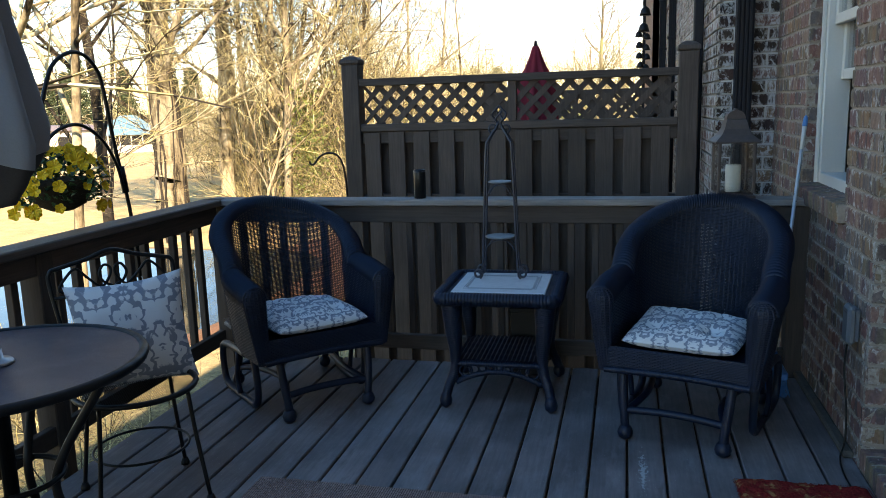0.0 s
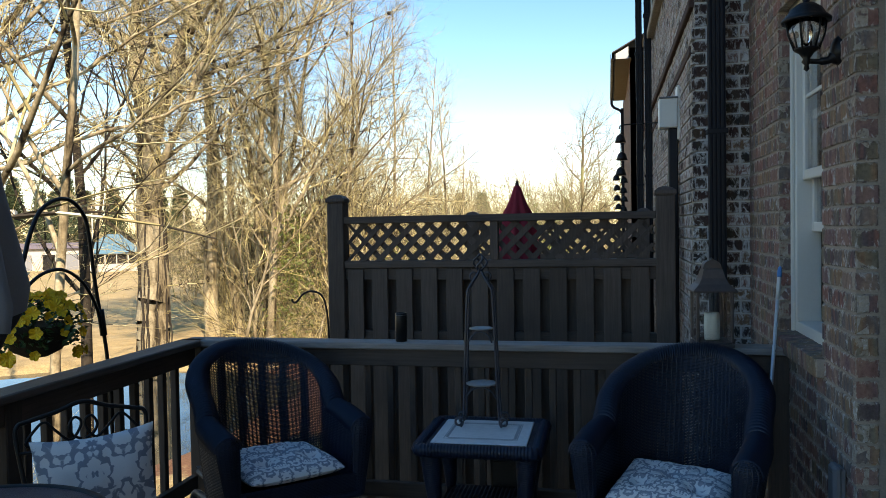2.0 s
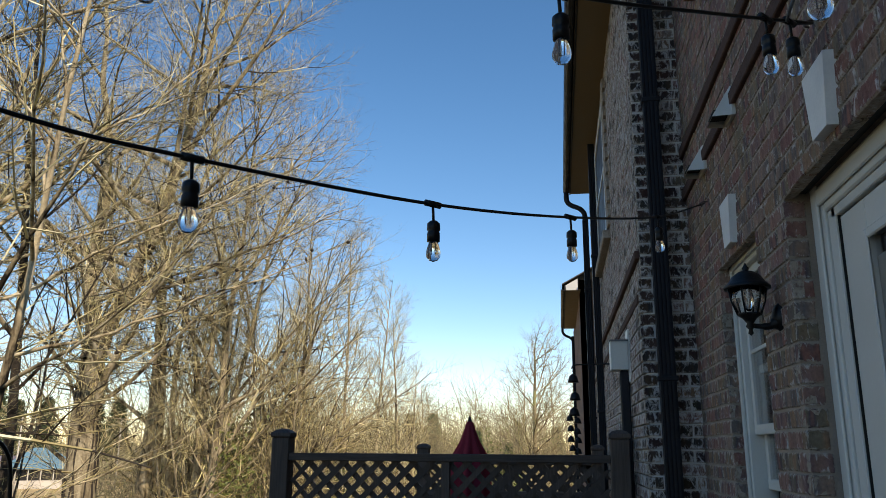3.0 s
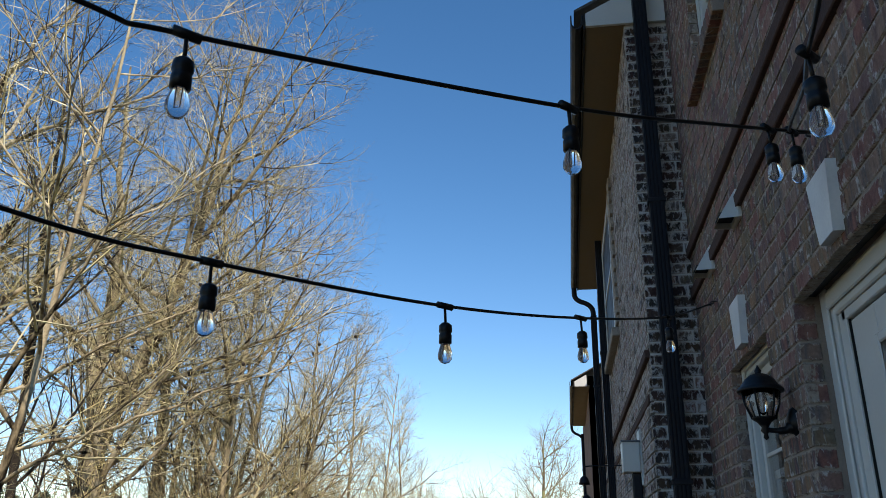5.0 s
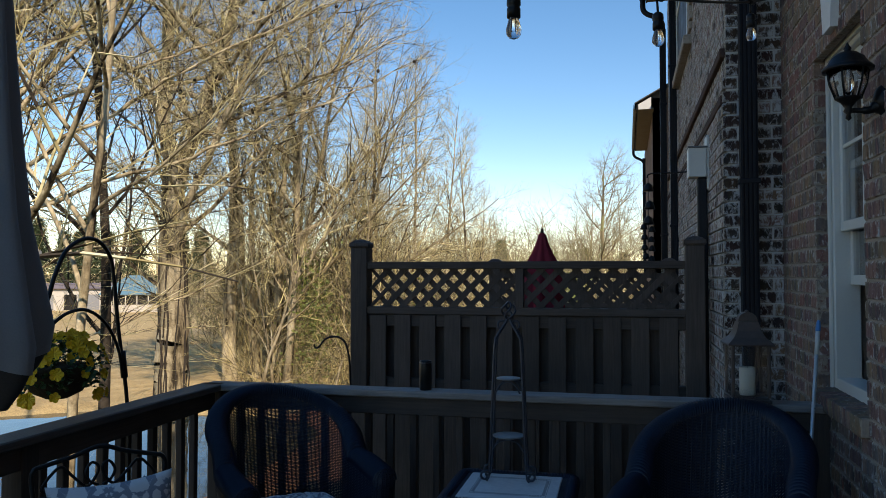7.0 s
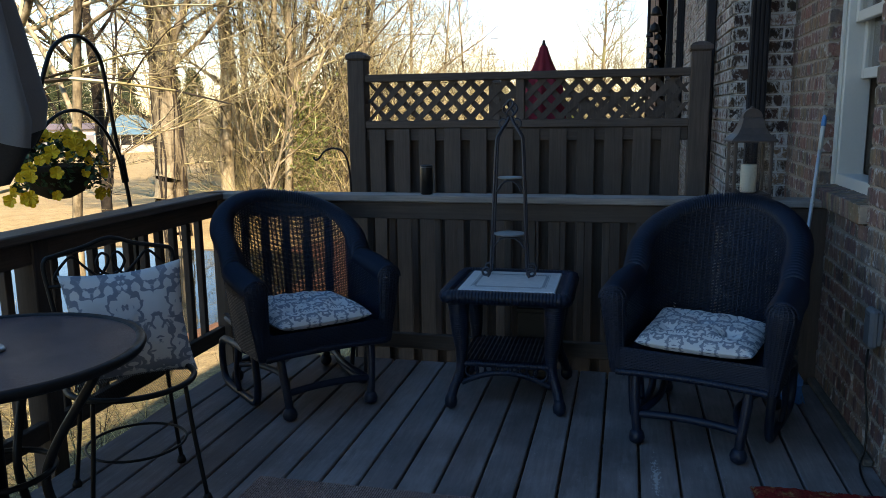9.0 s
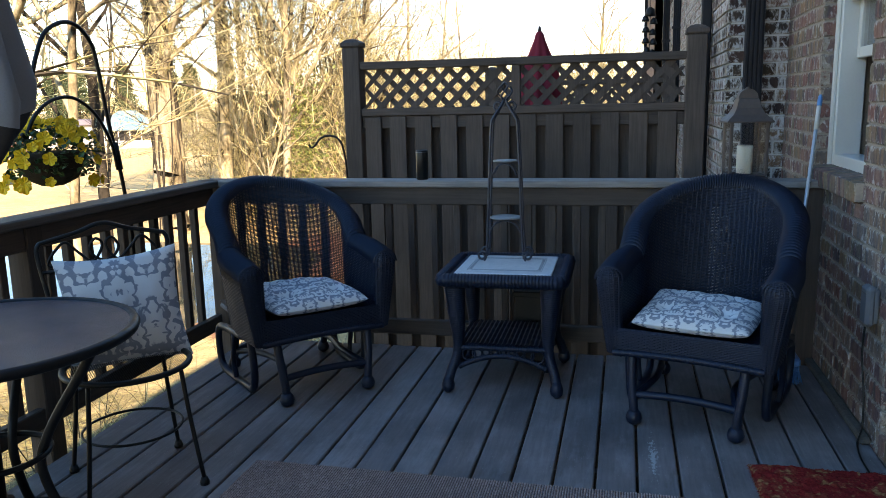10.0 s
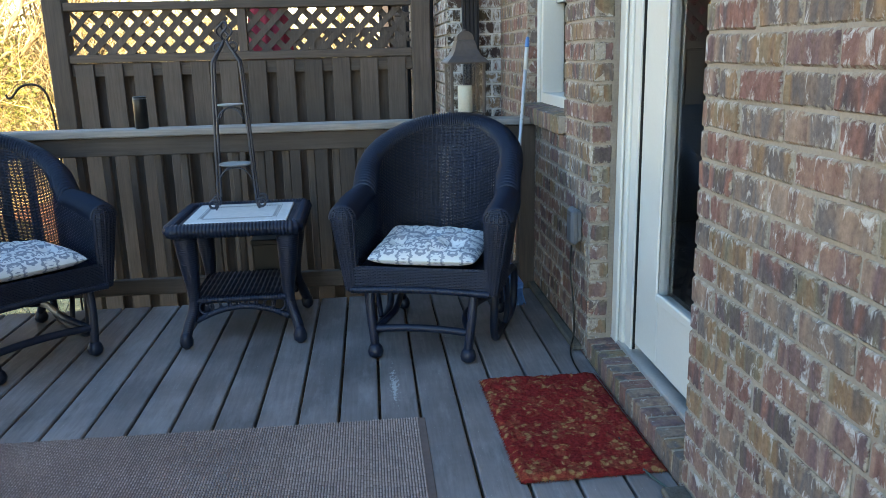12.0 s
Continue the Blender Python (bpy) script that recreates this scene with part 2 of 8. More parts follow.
SHINGLE = plain("roof_shingle", (0.09, 0.085, 0.08), 0.9, vary=0.35, s1=3, s2=40)
ROOM = plain("room_wall", (0.22, 0.20, 0.18), 0.9, vary=0.08)
BLUE_ROOF = plain("blue_metal_roof", (0.13, 0.25, 0.31), 0.5, 0.1, vary=0.12, s1=0.4, s2=4)
GREY_ROOF = plain("violet_grey_roof", (0.16, 0.14, 0.17), 0.7, vary=0.2, s1=0.4, s2=4)
CREAM = plain("cream_siding", (0.55, 0.5, 0.43), 0.8, vary=0.12, s1=0.3, s2=6)


def bark_mat(name, k):
    """Ridged bark with dark runs and vine scars."""
    m, nt, p = nodes_of(name)
    v, w = coords(nt, "World", (1, 1, 0.22)), coords(nt, "World")
    a, b = noise_tex(nt, v, 2.6, 5, 0.65), noise_tex(nt, w, 14, 4, 0.7)
    base = ramp(nt, a, [(0.38, (0.035, 0.026, 0.016)), (0.46, (0.25 * k, 0.195 * k, 0.115 * k)), (0.58, (0.46 * k, 0.375 * k, 0.235 * k)), (0.71, (0.55 * k, 0.48 * k, 0.345 * k))])
    base = mix(nt, 0.6, base, ramp(nt, b, [(0.3, g3(0.5)), (0.7, g3(1.3))]), 'MULTIPLY')
    link(nt, base, p.inputs["Base Color"])
    p.inputs["Roughness"].default_value = 0.9
    p.inputs["Specular IOR Level"].default_value = 0.2
    bump(nt, mix(nt, 0.5, a, b), 0.9, 0.04, p)
    return m


BARK, BARK_PALE = bark_mat("brown_bark", 0.9), bark_mat("pale_bark", 1.3)
# own tone of vines and pine trunks; on the near tree it paints shade
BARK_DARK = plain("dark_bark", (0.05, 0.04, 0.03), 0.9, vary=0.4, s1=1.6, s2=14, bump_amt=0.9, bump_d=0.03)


def stick_mat(name, stops):
    """Bark whose tone changes from stick to stick, with blotches along each."""
    m, nt, p = nodes_of(name)
    base = ramp(nt, rand_out(nt, True), stops)
    v = coords(nt, "World")
    base = mix(nt, 0.6, base, ramp(nt, noise_tex(nt, v, 0.7, 3), [(0.3, g3(0.55)), (0.7, g3(1.3))]), 'MULTIPLY')
    link(nt, base, p.inputs["Base Color"])
    p.inputs["Roughness"].default_value = 0.8
    return m


# dark low stops: dark twigs, plus the crowns' own shade put into colour
TWIG = stick_mat("twigs", [(0.0, (0.018, 0.013, 0.008)), (0.33, (0.075, 0.052, 0.028)), (0.41, (0.38, 0.30, 0.125)), (0.74, (0.64, 0.53, 0.25)), (1.0, (0.85, 0.76, 0.48))])
BRUSH = stick_mat("dry_brush", [(0.0, (0.018, 0.013, 0.008)), (0.38, (0.085, 0.062, 0.028)), (0.46, (0.36, 0.285, 0.11)), (1.0, (0.72, 0.59, 0.28))])
# brush again in darker tones: the wood's shade put into the colour
BRUSH_SHADE = stick_mat("brush_shade_in_colour", [(0.0, (0.02, 0.016, 0.010)), (0.5, (0.08, 0.066, 0.035)), (0.8, (0.19, 0.16, 0.08)), (1.0, (0.34, 0.28, 0.15))])
FAR_WOOD = stick_mat("far_twigs", [(0.0, (0.10, 0.078, 0.045)), (0.4, (0.27, 0.21, 0.115)), (0.75, (0.45, 0.365, 0.20)), (1.0, (0.24, 0.25, 0.085))])
IVY = plain("ivy_leaf", (0.13, 0.15, 0.03), 0.5, vary=0.4, s1=0.6, s2=8, bump_amt=0)
PINE = plain("pine_needles", (0.055, 0.075, 0.028), 0.8, vary=0.4, s1=0.3, s2=3, bump_amt=0)
LEAF = plain("pansy_leaf", (0.025, 0.065, 0.012), 0.5, vary=0.4, s1=14, s2=60)
PETAL = plain("yellow_petal", (0.82, 0.50, 0.01), 0.55, vary=0.2, s1=20, s2=90)
COCO = plain("coir_basket", (0.05, 0.038, 0.025), 0.95, vary=0.4, s1=14, s2=90, bump_amt=0.9, bump_d=0.006)


def perforated_mat():
    """Steel sheet with fine round holes right through it."""
    m, nt, p = nodes_of("perforated_seat")
    p.inputs["Base Color"].default_value = (0.03, 0.028, 0.03, 1)
    p.inputs["Roughness"].default_value = 0.4
    vor = nt.nodes.new("ShaderNodeTexVoronoi")
    vor.inputs["Scale"].default_value = 140
    vor.inputs["Randomness"].default_value = 0.15
    link(nt, coords(nt, "Object", (1, 1, 0)), vor.inputs["Vector"])
    hole = ramp(nt, vor.outputs["Distance"], [(0.36, g3(1)), (0.42, g3(0))])
    tr = nt.nodes.new("ShaderNodeBsdfTransparent")
    mx = nt.nodes.new("ShaderNodeMixShader")
    link(nt, hole, mx.inputs[0])
    link(nt, p.outputs[0], mx.inputs[1])
    link(nt, tr.outputs[0], mx.inputs[2])
    link(nt, mx.outputs[0], nt.nodes["Material Output"].inputs["Surface"])
    return m


PERFORATED = perforated_mat()
# wall brick made darker: underside shade of the belts put into the colour
BRICK_BELT = plain("belt_brick_shade_tone", (0.075, 0.046, 0.038), 0.9, vary=0.35, s1=9, s2=70, bump_amt=0.8, bump_d=0.004, space="World", spec=0.2)
GRIME = plain("grimy_mortar", (0.11, 0.095, 0.08), 0.95, vary=0.4, s1=8, s2=80, bump_amt=0.9, bump_d=0.006, space="World")


def glass_mat():
    m, nt, p = nodes_of("glass")
    p.inputs["Base Color"].default_value = (1, 1, 1, 1)
    p.inputs["Roughness"].default_value = 0.0
    p.inputs["Transmission Weight"].default_value = 1.0
    p.inputs["IOR"].default_value = 1.45
    return m


GLASS = glass_mat()
BULB_GLASS = glass_mat()
BULB_GLASS.name = "bulb_glass"
BULB_GLASS.node_tree.nodes["Principled BSDF"].inputs["Roughness"].default_value = 0.1


def water_mat():
    m, nt, p = nodes_of("pond_water")
    p.inputs["Base Color"].default_value = (0.03, 0.04, 0.035, 1)
    p.inputs["Roughness"].default_value = 0.04
    bump(nt, noise_tex(nt, coords(nt, "World"), 1.3, 3), 0.08, 0.05, p)
    return m


def ground_mat():
    m, nt, p = nodes_of("dry_grass")
    v = coords(nt, "World")
    a, b, c = noise_tex(nt, v, 0.16, 4), noise_tex(nt, v, 1.8, 5, 0.65), noise_tex(nt, v, 16, 4, 0.7)
    base = ramp(nt, b, [(0.25, (0.42, 0.285, 0.12)), (0.5, (0.53, 0.375, 0.17)), (0.75, (0.61, 0.46, 0.235))])
    base = mix(nt, ramp(nt, a, [(0.56, g3(0)), (0.7, g3(0.4))]), base, (0.30, 0.29, 0.09))
    # leaf litter and weeds on the bank under the deck, then a dark red patch
    sp = nt.nodes.new("ShaderNodeSeparateXYZ")
    link(nt, v, sp.inputs[0])
    bank = ramp(nt, maths(nt, 'ADD', maths(nt, 'MULTIPLY', sp.outputs[1], 0.05), maths(nt, 'MULTIPLY', b, 0.4)), [(0.62, g3(0.92)), (0.85, g3(0))])
    base = mix(nt, bank, base, ramp(nt, c, [(0.35, (0.05, 0.042, 0.017)), (0.5, (0.13, 0.105, 0.04)), (0.65, (0.20, 0.18, 0.055))]))
    dx, dy = maths(nt, 'DIVIDE', maths(nt, 'ADD', sp.outputs[0], 8.8), 5.4), maths(nt, 'DIVIDE', maths(nt, 'SUBTRACT', sp.outputs[1], 19.0), 9.0)
    rr = maths(nt, 'ADD', maths(nt, 'ADD', maths(nt, 'MULTIPLY', dx, dx), maths(nt, 'MULTIPLY', dy, dy)), maths(nt, 'MULTIPLY', b, 0.8))
    base = mix(nt, ramp(nt, rr, [(0.9, g3(0.85)), (1.0, g3(0))]), base, (0.20, 0.07, 0.035))
    base = mix(nt, 0.7, base, ramp(nt, c, [(0.3, g3(0.55)), (0.7, g3(1.35))]), 'MULTIPLY')
    link(nt, base, p.inputs["Base Color"])
    p.inputs["Roughness"].default_value = 0.95
    bump(nt, mix(nt, 0.5, b, c), 0.9, 0.08, p)
    return m


def damask_mat(name, scale):
    """Grey and white ikat damask, mirrored about its repeat; needs UVs in metres."""
    m, nt, p = nodes_of(name)
    uv = coords(nt, "UV", (scale, scale, 1))
    sep = nt.nodes.new("ShaderNodeSeparateXYZ")
    link(nt, uv, sep.inputs[0])
    fu = maths(nt, 'FRACT', sep.outputs[0])
    mu = maths(nt, 'ABSOLUTE', maths(nt, 'SUBTRACT', fu, 0.5))
    comb = nt.nodes.new("ShaderNodeCombineXYZ")
    link(nt, mu, comb.inputs[0])
    link(nt, sep.outputs[1], comb.inputs[1])
    warp = noise_tex(nt, comb.outputs[0], 5.5, 1.0, 0.45, 0.8)

    def ring(du, shift):
        dv = maths(nt, 'ABSOLUTE', maths(nt, 'SUBTRACT', maths(nt, 'FRACT', maths(nt, 'ADD', maths(nt, 'MULTIPLY', sep.outputs[1], 0.75), shift)), 0.5))
        return maths(nt, 'SQRT', maths(nt, 'ADD', maths(nt, 'MULTIPLY', maths(nt, 'MULTIPLY', du, du), 2.2), maths(nt, 'MULTIPLY', dv, dv)))

    rr = maths(nt, 'MINIMUM', ring(mu, 0.0), ring(maths(nt, 'SUBTRACT', 0.5, mu), 0.5))
    pat = maths(nt, 'SINE', maths(nt, 'ADD', maths(nt, 'MULTIPLY', rr, 17.0), maths(nt, 'MULTIPLY', warp, 11.0)))
    edge = noise_tex(nt, coords(nt, "UV", (scale * 9, scale * 26, 1)), 3.0, 2)
    pat = maths(nt, 'ADD', maths(nt, 'MULTIPLY', pat, 0.3), maths(nt, 'MULTIPLY', edge, 0.35))
    col = ramp(nt, pat, [(0.0, (0.24, 0.265, 0.31)), (0.08, (0.36, 0.385, 0.42)), (0.17, (0.68, 0.68, 0.67))])
    weave = noise_tex(nt, coords(nt, "UV", (1, 1, 1)), 900, 2)
    col = mix(nt, 0.25, col, ramp(nt, weave, [(0.3, g3(0.75)), (0.7, g3(1.1))]), 'MULTIPLY')
    link(nt, col, p.inputs["Base Color"])
    p.inputs["Roughness"].default_value = 0.9
    p.inputs["Specular IOR Level"].default_value = 0.1
    bump(nt, weave, 0.25, 0.001, p)
    return m


def doormat_mat():
    m, nt, p = nodes_of("red_floral_pile")
    v = coords(nt, "World")
    a, b = noise_tex(nt, v, 15, 3, 0.6, 1.0), noise_tex(nt, v, 110, 4, 0.7)
    zone = noise_tex(nt, v, 4.2, 2, 0.5, 0.6)
    fl = ramp(nt, maths(nt, 'ADD', maths(nt, 'MULTIPLY', a, 0.72), maths(nt, 'MULTIPLY', zone, 0.32)), [(0.50, g3(0)), (0.57, g3(0.8))])
    base = ramp(nt, b, [(0.3, (0.13, 0.010, 0.011)), (0.7, (0.33, 0.028, 0.024))])
    gold = ramp(nt, b, [(0.3, (0.30, 0.12, 0.04)), (0.7, (0.56, 0.31, 0.13))])
    vor = nt.nodes.new("ShaderNodeTexVoronoi")
    vor.inputs["Scale"].default_value = 38
    link(nt, v, vor.inputs["Vector"])
    holes = ramp(nt, vor.outputs["Distance"], [(0.30, g3(1)), (0.5, g3(0.15))])
    link(nt, mix(nt, maths(nt, 'MULTIPLY', fl, holes), base, gold), p.inputs["Base Color"])
    p.inputs["Roughness"].default_value = 1.0
    p.inputs["Specular IOR Level"].default_value = 0.05
    bump(nt, b, 1.0, 0.006, p)
    return m


def rug_mat():
    m, nt, p = nodes_of("woven_rug")
    v = coords(nt, "World")
    a, b = noise_tex(nt, v, 3, 4), noise_tex(nt, v, 140, 3, 0.7)
    r = nt.nodes.new("ShaderNodeNewGeometry").outputs["Random Per Island"]
    base = ramp(nt, r, [(0, (0.39, 0.275, 0.245)), (0.5, (0.46, 0.33, 0.295)), (1, (0.52, 0.38, 0.34))])
    base = mix(nt, 0.6, base, ramp(nt, a, [(0.3, g3(0.8)), (0.7, g3(1.2))]), 'MULTIPLY')
    base = mix(nt, 0.6, base, ramp(nt, b, [(0.3, g3(0.6)), (0.7, g3(1.3))]), 'MULTIPLY')
    link(nt, base, p.inputs["Base Color"])
    p.inputs["Roughness"].default_value = 0.95
    p.inputs["Specular IOR Level"].default_value = 0.1
    bump(nt, b, 0.5, 0.002, p)
    return m


def tile_mat():
    m, nt, p = nodes_of("white_tile")
    v = coords(nt, "World")
    a = noise_tex(nt, v, 40, 4, 0.7)
    link(nt, ramp(nt, a, [(0.35, (0.62, 0.62, 0.62)), (0.6, (0.74, 0.735, 0.72))]), p.inputs["Base Color"])
    p.inputs["Roughness"].default_value = 0.35
    return m


WATER, GROUND = water_mat(), ground_mat()
DAMASK, DAMASK_BIG = damask_mat("damask_cushion", 7.4), damask_mat("damask_pillow", 4.9)
CORD_GREEN = plain("green_cord", (0.02, 0.06, 0.055), 0.5, vary=0.2, s1=8, s2=60, bump_amt=0)
DOORMAT, RUG, TILE = doormat_mat(), rug_mat(), tile_mat()
TILE_GREY = plain("grey_inlay", (0.3, 0.31, 0.32), 0.5, vary=0.3, s1=60, s2=200)
# base colour tinted blue for the sky's reflection in the steel
MESH_TOP = plain("perforated_steel_sky_tint", (0.045, 0.045, 0.068), 0.36, 0.2, vary=0.2, s1=5, s2=300, bump_amt=0.6)

# ---- mesh building ----
class Geo:
    """Gathers vertices and faces; UVs where given."""

    def __init__(self):
        self.v, self.f, self.uv = [], [], []

    def add(self, verts, faces, uvs=None, m=None):
        n = len(self.v)
        if m is not None:
            verts = [m @ Vector(p) for p in verts]
        self.v += [tuple(p) for p in verts]
        self.f += [tuple(n + i for i in f) for f in faces]
        self.uv += list(uvs) if uvs else [(p[0], p[1]) for p in verts]
        return self

    def box(self, x0, x1, y0, y1, z0, z1, c=0.003, m=None):
        """A box with chamfered edges."""
        if c <= 0:
            vs = [(x, y, z) for x in (x0, x1) for y in (y0, y1) for z in (z0, z1)]
            return self.add(vs, [(0, 1, 3, 2), (4, 6, 7, 5), (0, 4, 5, 1), (2, 3, 7, 6), (0, 2, 6, 4), (1, 5, 7, 3)], m=m)
        lo, hi = (x0, y0, z0), (x1, y1, z1)
        vs, idx = [], {}
        for k in range(8):
            b = [(k >> a) & 1 for a in range(3)]
            for face in range(3):
                p = []
                for a in range(3):
                    edge = (hi if b[a] else lo)[a]
                    p.append(edge if a == face else edge + (-c if b[a] else c))
                idx[tuple(b), face] = len(vs)
                vs.append(p)
        fs = []
        for a in range(3):
            o, q = [i for i in range(3) if i != a]
            for s in (0, 1):
                ring = []
                for bo, bq in ((0, 0), (1, 0), (1, 1), (0, 1)):
                    b = [0, 0, 0]
                    b[a], b[o], b[q] = s, bo, bq
                    ring.append(idx[tuple(b), a])
                if (s == 1) != (a != 1):
                    ring.reverse()
                fs.append(ring)
        for a in range(3):                      # edges along axis a
            o, q = [i for i in range(3) if i != a]
            for so in (0, 1):
                for sq in (0, 1):
                    b0, b1 = [0, 0, 0], [0, 0, 0]
                    b0[o] = b1[o] = so
                    b0[q] = b1[q] = sq
                    b1[a] = 1
                    fs.append([idx[tuple(b0), o], idx[tuple(b1), o], idx[tuple(b1), q], idx[tuple(b0), q]])
        for k in range(8):
            b = tuple((k >> a) & 1 for a in range(3))
            fs.append([idx[b, 0], idx[b, 1], idx[b, 2]])
        return self.add(vs, fs, m=m)

    def tube(self, pts, r, n=8, closed=False, caps=True, flat=1.0):
        """A tube along points, with one radius or one for each point."""
        P = [Vector(p) for p in pts]
        rs = list(r) if hasattr(r, "__len__") else [r] * len(P)
        vs, fs = [], []
        up = None
        for i, p in enumerate(P):
            a = P[i - 1] if i or closed else P[i]
            b = P[(i + 1) % len(P)] if i < len(P) - 1 or closed else P[i]
            t = (b - a).normalized()
            if up is None:
                up = Vector((0, 0, 1)) if abs(t.z) < 0.9 else Vector((1, 0, 0))
            side = t.cross(up)
            if side.length < 1e-6:
                side = t.orthogonal()
            side.normalize()
            up = side.cross(t).normalized()
            for k in range(n):
                w = 2 * math.pi * k / n
                vs.append(p + side * (math.cos(w) * rs[i]) + up * (math.sin(w) * rs[i] * flat))
        m = len(P)
        for i in range(m if closed else m - 1):
            j = (i + 1) % m
            for k in range(n):
                fs.append((i * n + k, i * n + (k + 1) % n, j * n + (k + 1) % n, j * n + k))
        if caps and not closed:
            fs.append(tuple(range(n))[::-1])
            fs.append(tuple((m - 1) * n + k for k in range(n)))
        return self.add(vs, fs)

    def lathe(self, prof, n=20, at=(0, 0, 0), wave=None):
        """Turns a profile of (radius, height) about an upright axis; wave(angle, i) scales the radius."""
        vs, fs = [], []
        for i, (r, z) in enumerate(prof):
            for k in range(n):
                w = 2 * math.pi * k / n
                q = r * (wave(w, i) if wave else 1)
                vs.append((at[0] + q * math.cos(w), at[1] + q * math.sin(w), at[2] + z))
        for i in range(len(prof) - 1):
            for k in range(n):
                fs.append((i * n + k, i * n + (k + 1) % n, (i + 1) * n + (k + 1) % n, (i + 1) * n + k))
        fs.append(tuple(range(n))[::-1])
        fs.append(tuple((len(prof) - 1) * n + k for k in range(n)))
        return self.add(vs, fs)

    def sheet(self, P, uv=None, closed_u=False):
        """A grid of points P[i][j]."""
        a, b = len(P), len(P[0])
        vs = [p for row in P for p in row]
        uvs = [q for row in uv for q in row] if uv else None
        fs = [(i * b + j, i * b + (j + 1) % b, (i + 1) * b + (j + 1) % b, (i + 1) * b + j) for i in range(a - 1) for j in range(b if closed_u else b - 1)]
        return self.add(vs, fs, uvs)

    def mesh(self, name, material, smooth=False):
        me = bpy.data.meshes.new(name)
        me.from_pydata(self.v, [], self.f)
        uvl = me.uv_layers.new(name="UVMap")
        loops = np.empty(len(me.loops), dtype=np.int32)
        me.loops.foreach_get("vertex_index", loops)
        uvl.data.foreach_set("uv", np.array(self.uv, dtype=np.float32)[loops].ravel())
        me.materials.append(material)
        if smooth:
            me.polygons.foreach_set("use_smooth", [True] * len(me.polygons))
        me.update()
        return me


def part(name, geo, material, parent=None, label="", smooth=False):
    ob = new(name, geo.mesh(name, material, smooth))
    if parent is not None:
        ob.parent = parent
    if label:
        ob["label"] = label
    return ob


def thing(name, label, category, m=None, group="", kind=""):
    ob = new(name)
    ob.empty_display_size = 0.1
    tagged(ob, label, category, group, kind)
    if m is not None:
        ob.matrix_basis = m
    return ob


def solo(name, geo, material, label, category, smooth=False, group="", kind="", m=None):
    ob = part(name, geo, material, None, "", smooth)
    if m is not None:
        ob.matrix_basis = m
    return tagged(ob, label, category, group, kind)


def arc(c, r, a0, a1, n, ax=(1, 0, 0), ay=(0, 0, 1)):
    c, ax, ay = Vector(c), Vector(ax), Vector(ay)
    return [c + ax * (r * math.cos(radians(a0 + (a1 - a0) * i / n))) + ay * (r * math.sin(radians(a0 + (a1 - a0) * i / n))) for i in range(n + 1)]


def spline(pts, k=8):
    """Catmull-Rom through points."""
    P = [Vector(p) for p in pts]
    P = [P[0] * 2 - P[1]] + P + [P[-1] * 2 - P[-2]]
    out = []
    for i in range(1, len(P) - 2):
        for j in range(k):
            t = j / k
            out.append(0.5 * ((2 * P[i]) + (P[i + 1] - P[i - 1]) * t + (2 * P[i - 1] - 5 * P[i] + 4 * P[i + 1] - P[i + 2]) * t * t + (3 * P[i] - P[i - 1] - 3 * P[i + 1] + P[i + 2]) * t ** 3))
    return out + [P[-2]]


def spiral(c, r0, r1, a0, turns, n, ax, ay):
    c, ax, ay = Vector(c), Vector(ax), Vector(ay)
    out = []
    for i in range(n + 1):
        r, a = r0 + (r1 - r0) * i / n, radians(a0) + turns * 2 * math.pi * i / n
        out.append(c + ax * (r * math.cos(a)) + ay * (r * math.sin(a)))
    return out

# ---- ground, pond ----
WALL_X, RET_Y, FAR_X = 0.87, 5.16, 0.545
POND_C, POND_U, POND_V = Vector((-18.45, 12.9)), Vector((0.57, 0.82)), Vector((-0.82, 0.57))


def pond_depth(x, y):
    d = Vector((x, y)) - POND_C
    return (d.dot(POND_U) / 12.3) ** 2 + (d.dot(POND_V) / 7.5) ** 2 + 0.12 * noise.noise((x * 0.25, y * 0.25, 0))


def ground_z(x, y):
    slope = min(1.0, max(0.0, (math.hypot(min(x + 2.4, 0), max(y - 6, 0) * 0.5)) / 9.0))
    z = -2.3 - 0.7 * slope * slope * (3 - 2 * slope)
    q = pond_depth(x, y)
    if q < 1.25:
        z -= min(1.0, (1.25 - q) * 1.6)
    far = max(0.0, math.hypot(x, y) - 95)
    z += 0.12 * noise.noise((x * 0.3, y * 0.3, 5)) + 0.004 * min(far, 300)
    return z


def build_ground():
    ticks = [-2000, -900, -400, -200, -140] + list(np.arange(-110, -30, 4.0)) + list(np.arange(-30, 12, 0.8)) + [14, 18, 26, 40, 80, 200, 600, 2000]
    yt = [-2000, -600, -200, -80, -40, -20, -12, -8, -5] + list(np.arange(-3, 45, 0.8)) + list(np.arange(45, 130, 4.0)) + [140, 200, 400, 900, 2000]
    P = [[(x, y, ground_z(x, y)) for x in ticks] for y in yt]
    g = Geo()
    g.sheet(P)
    solo("ground", g, GROUND, "dry tan winter grass sloping down to a pond", "ground", True, kind="structure")
    g = Geo()
    ring = [POND_C + POND_U * (14.2 * math.cos(a)) + POND_V * (8.9 * math.sin(a)) for a in np.linspace(0, 2 * math.pi, 48, endpoint=False)]
    g.add([(p.x, p.y, -3.22) for p in ring], [tuple(range(48))])
    solo("pond_water", g, WATER, "still blue pond water reflecting the sky", "water", kind="structure")


build_ground()

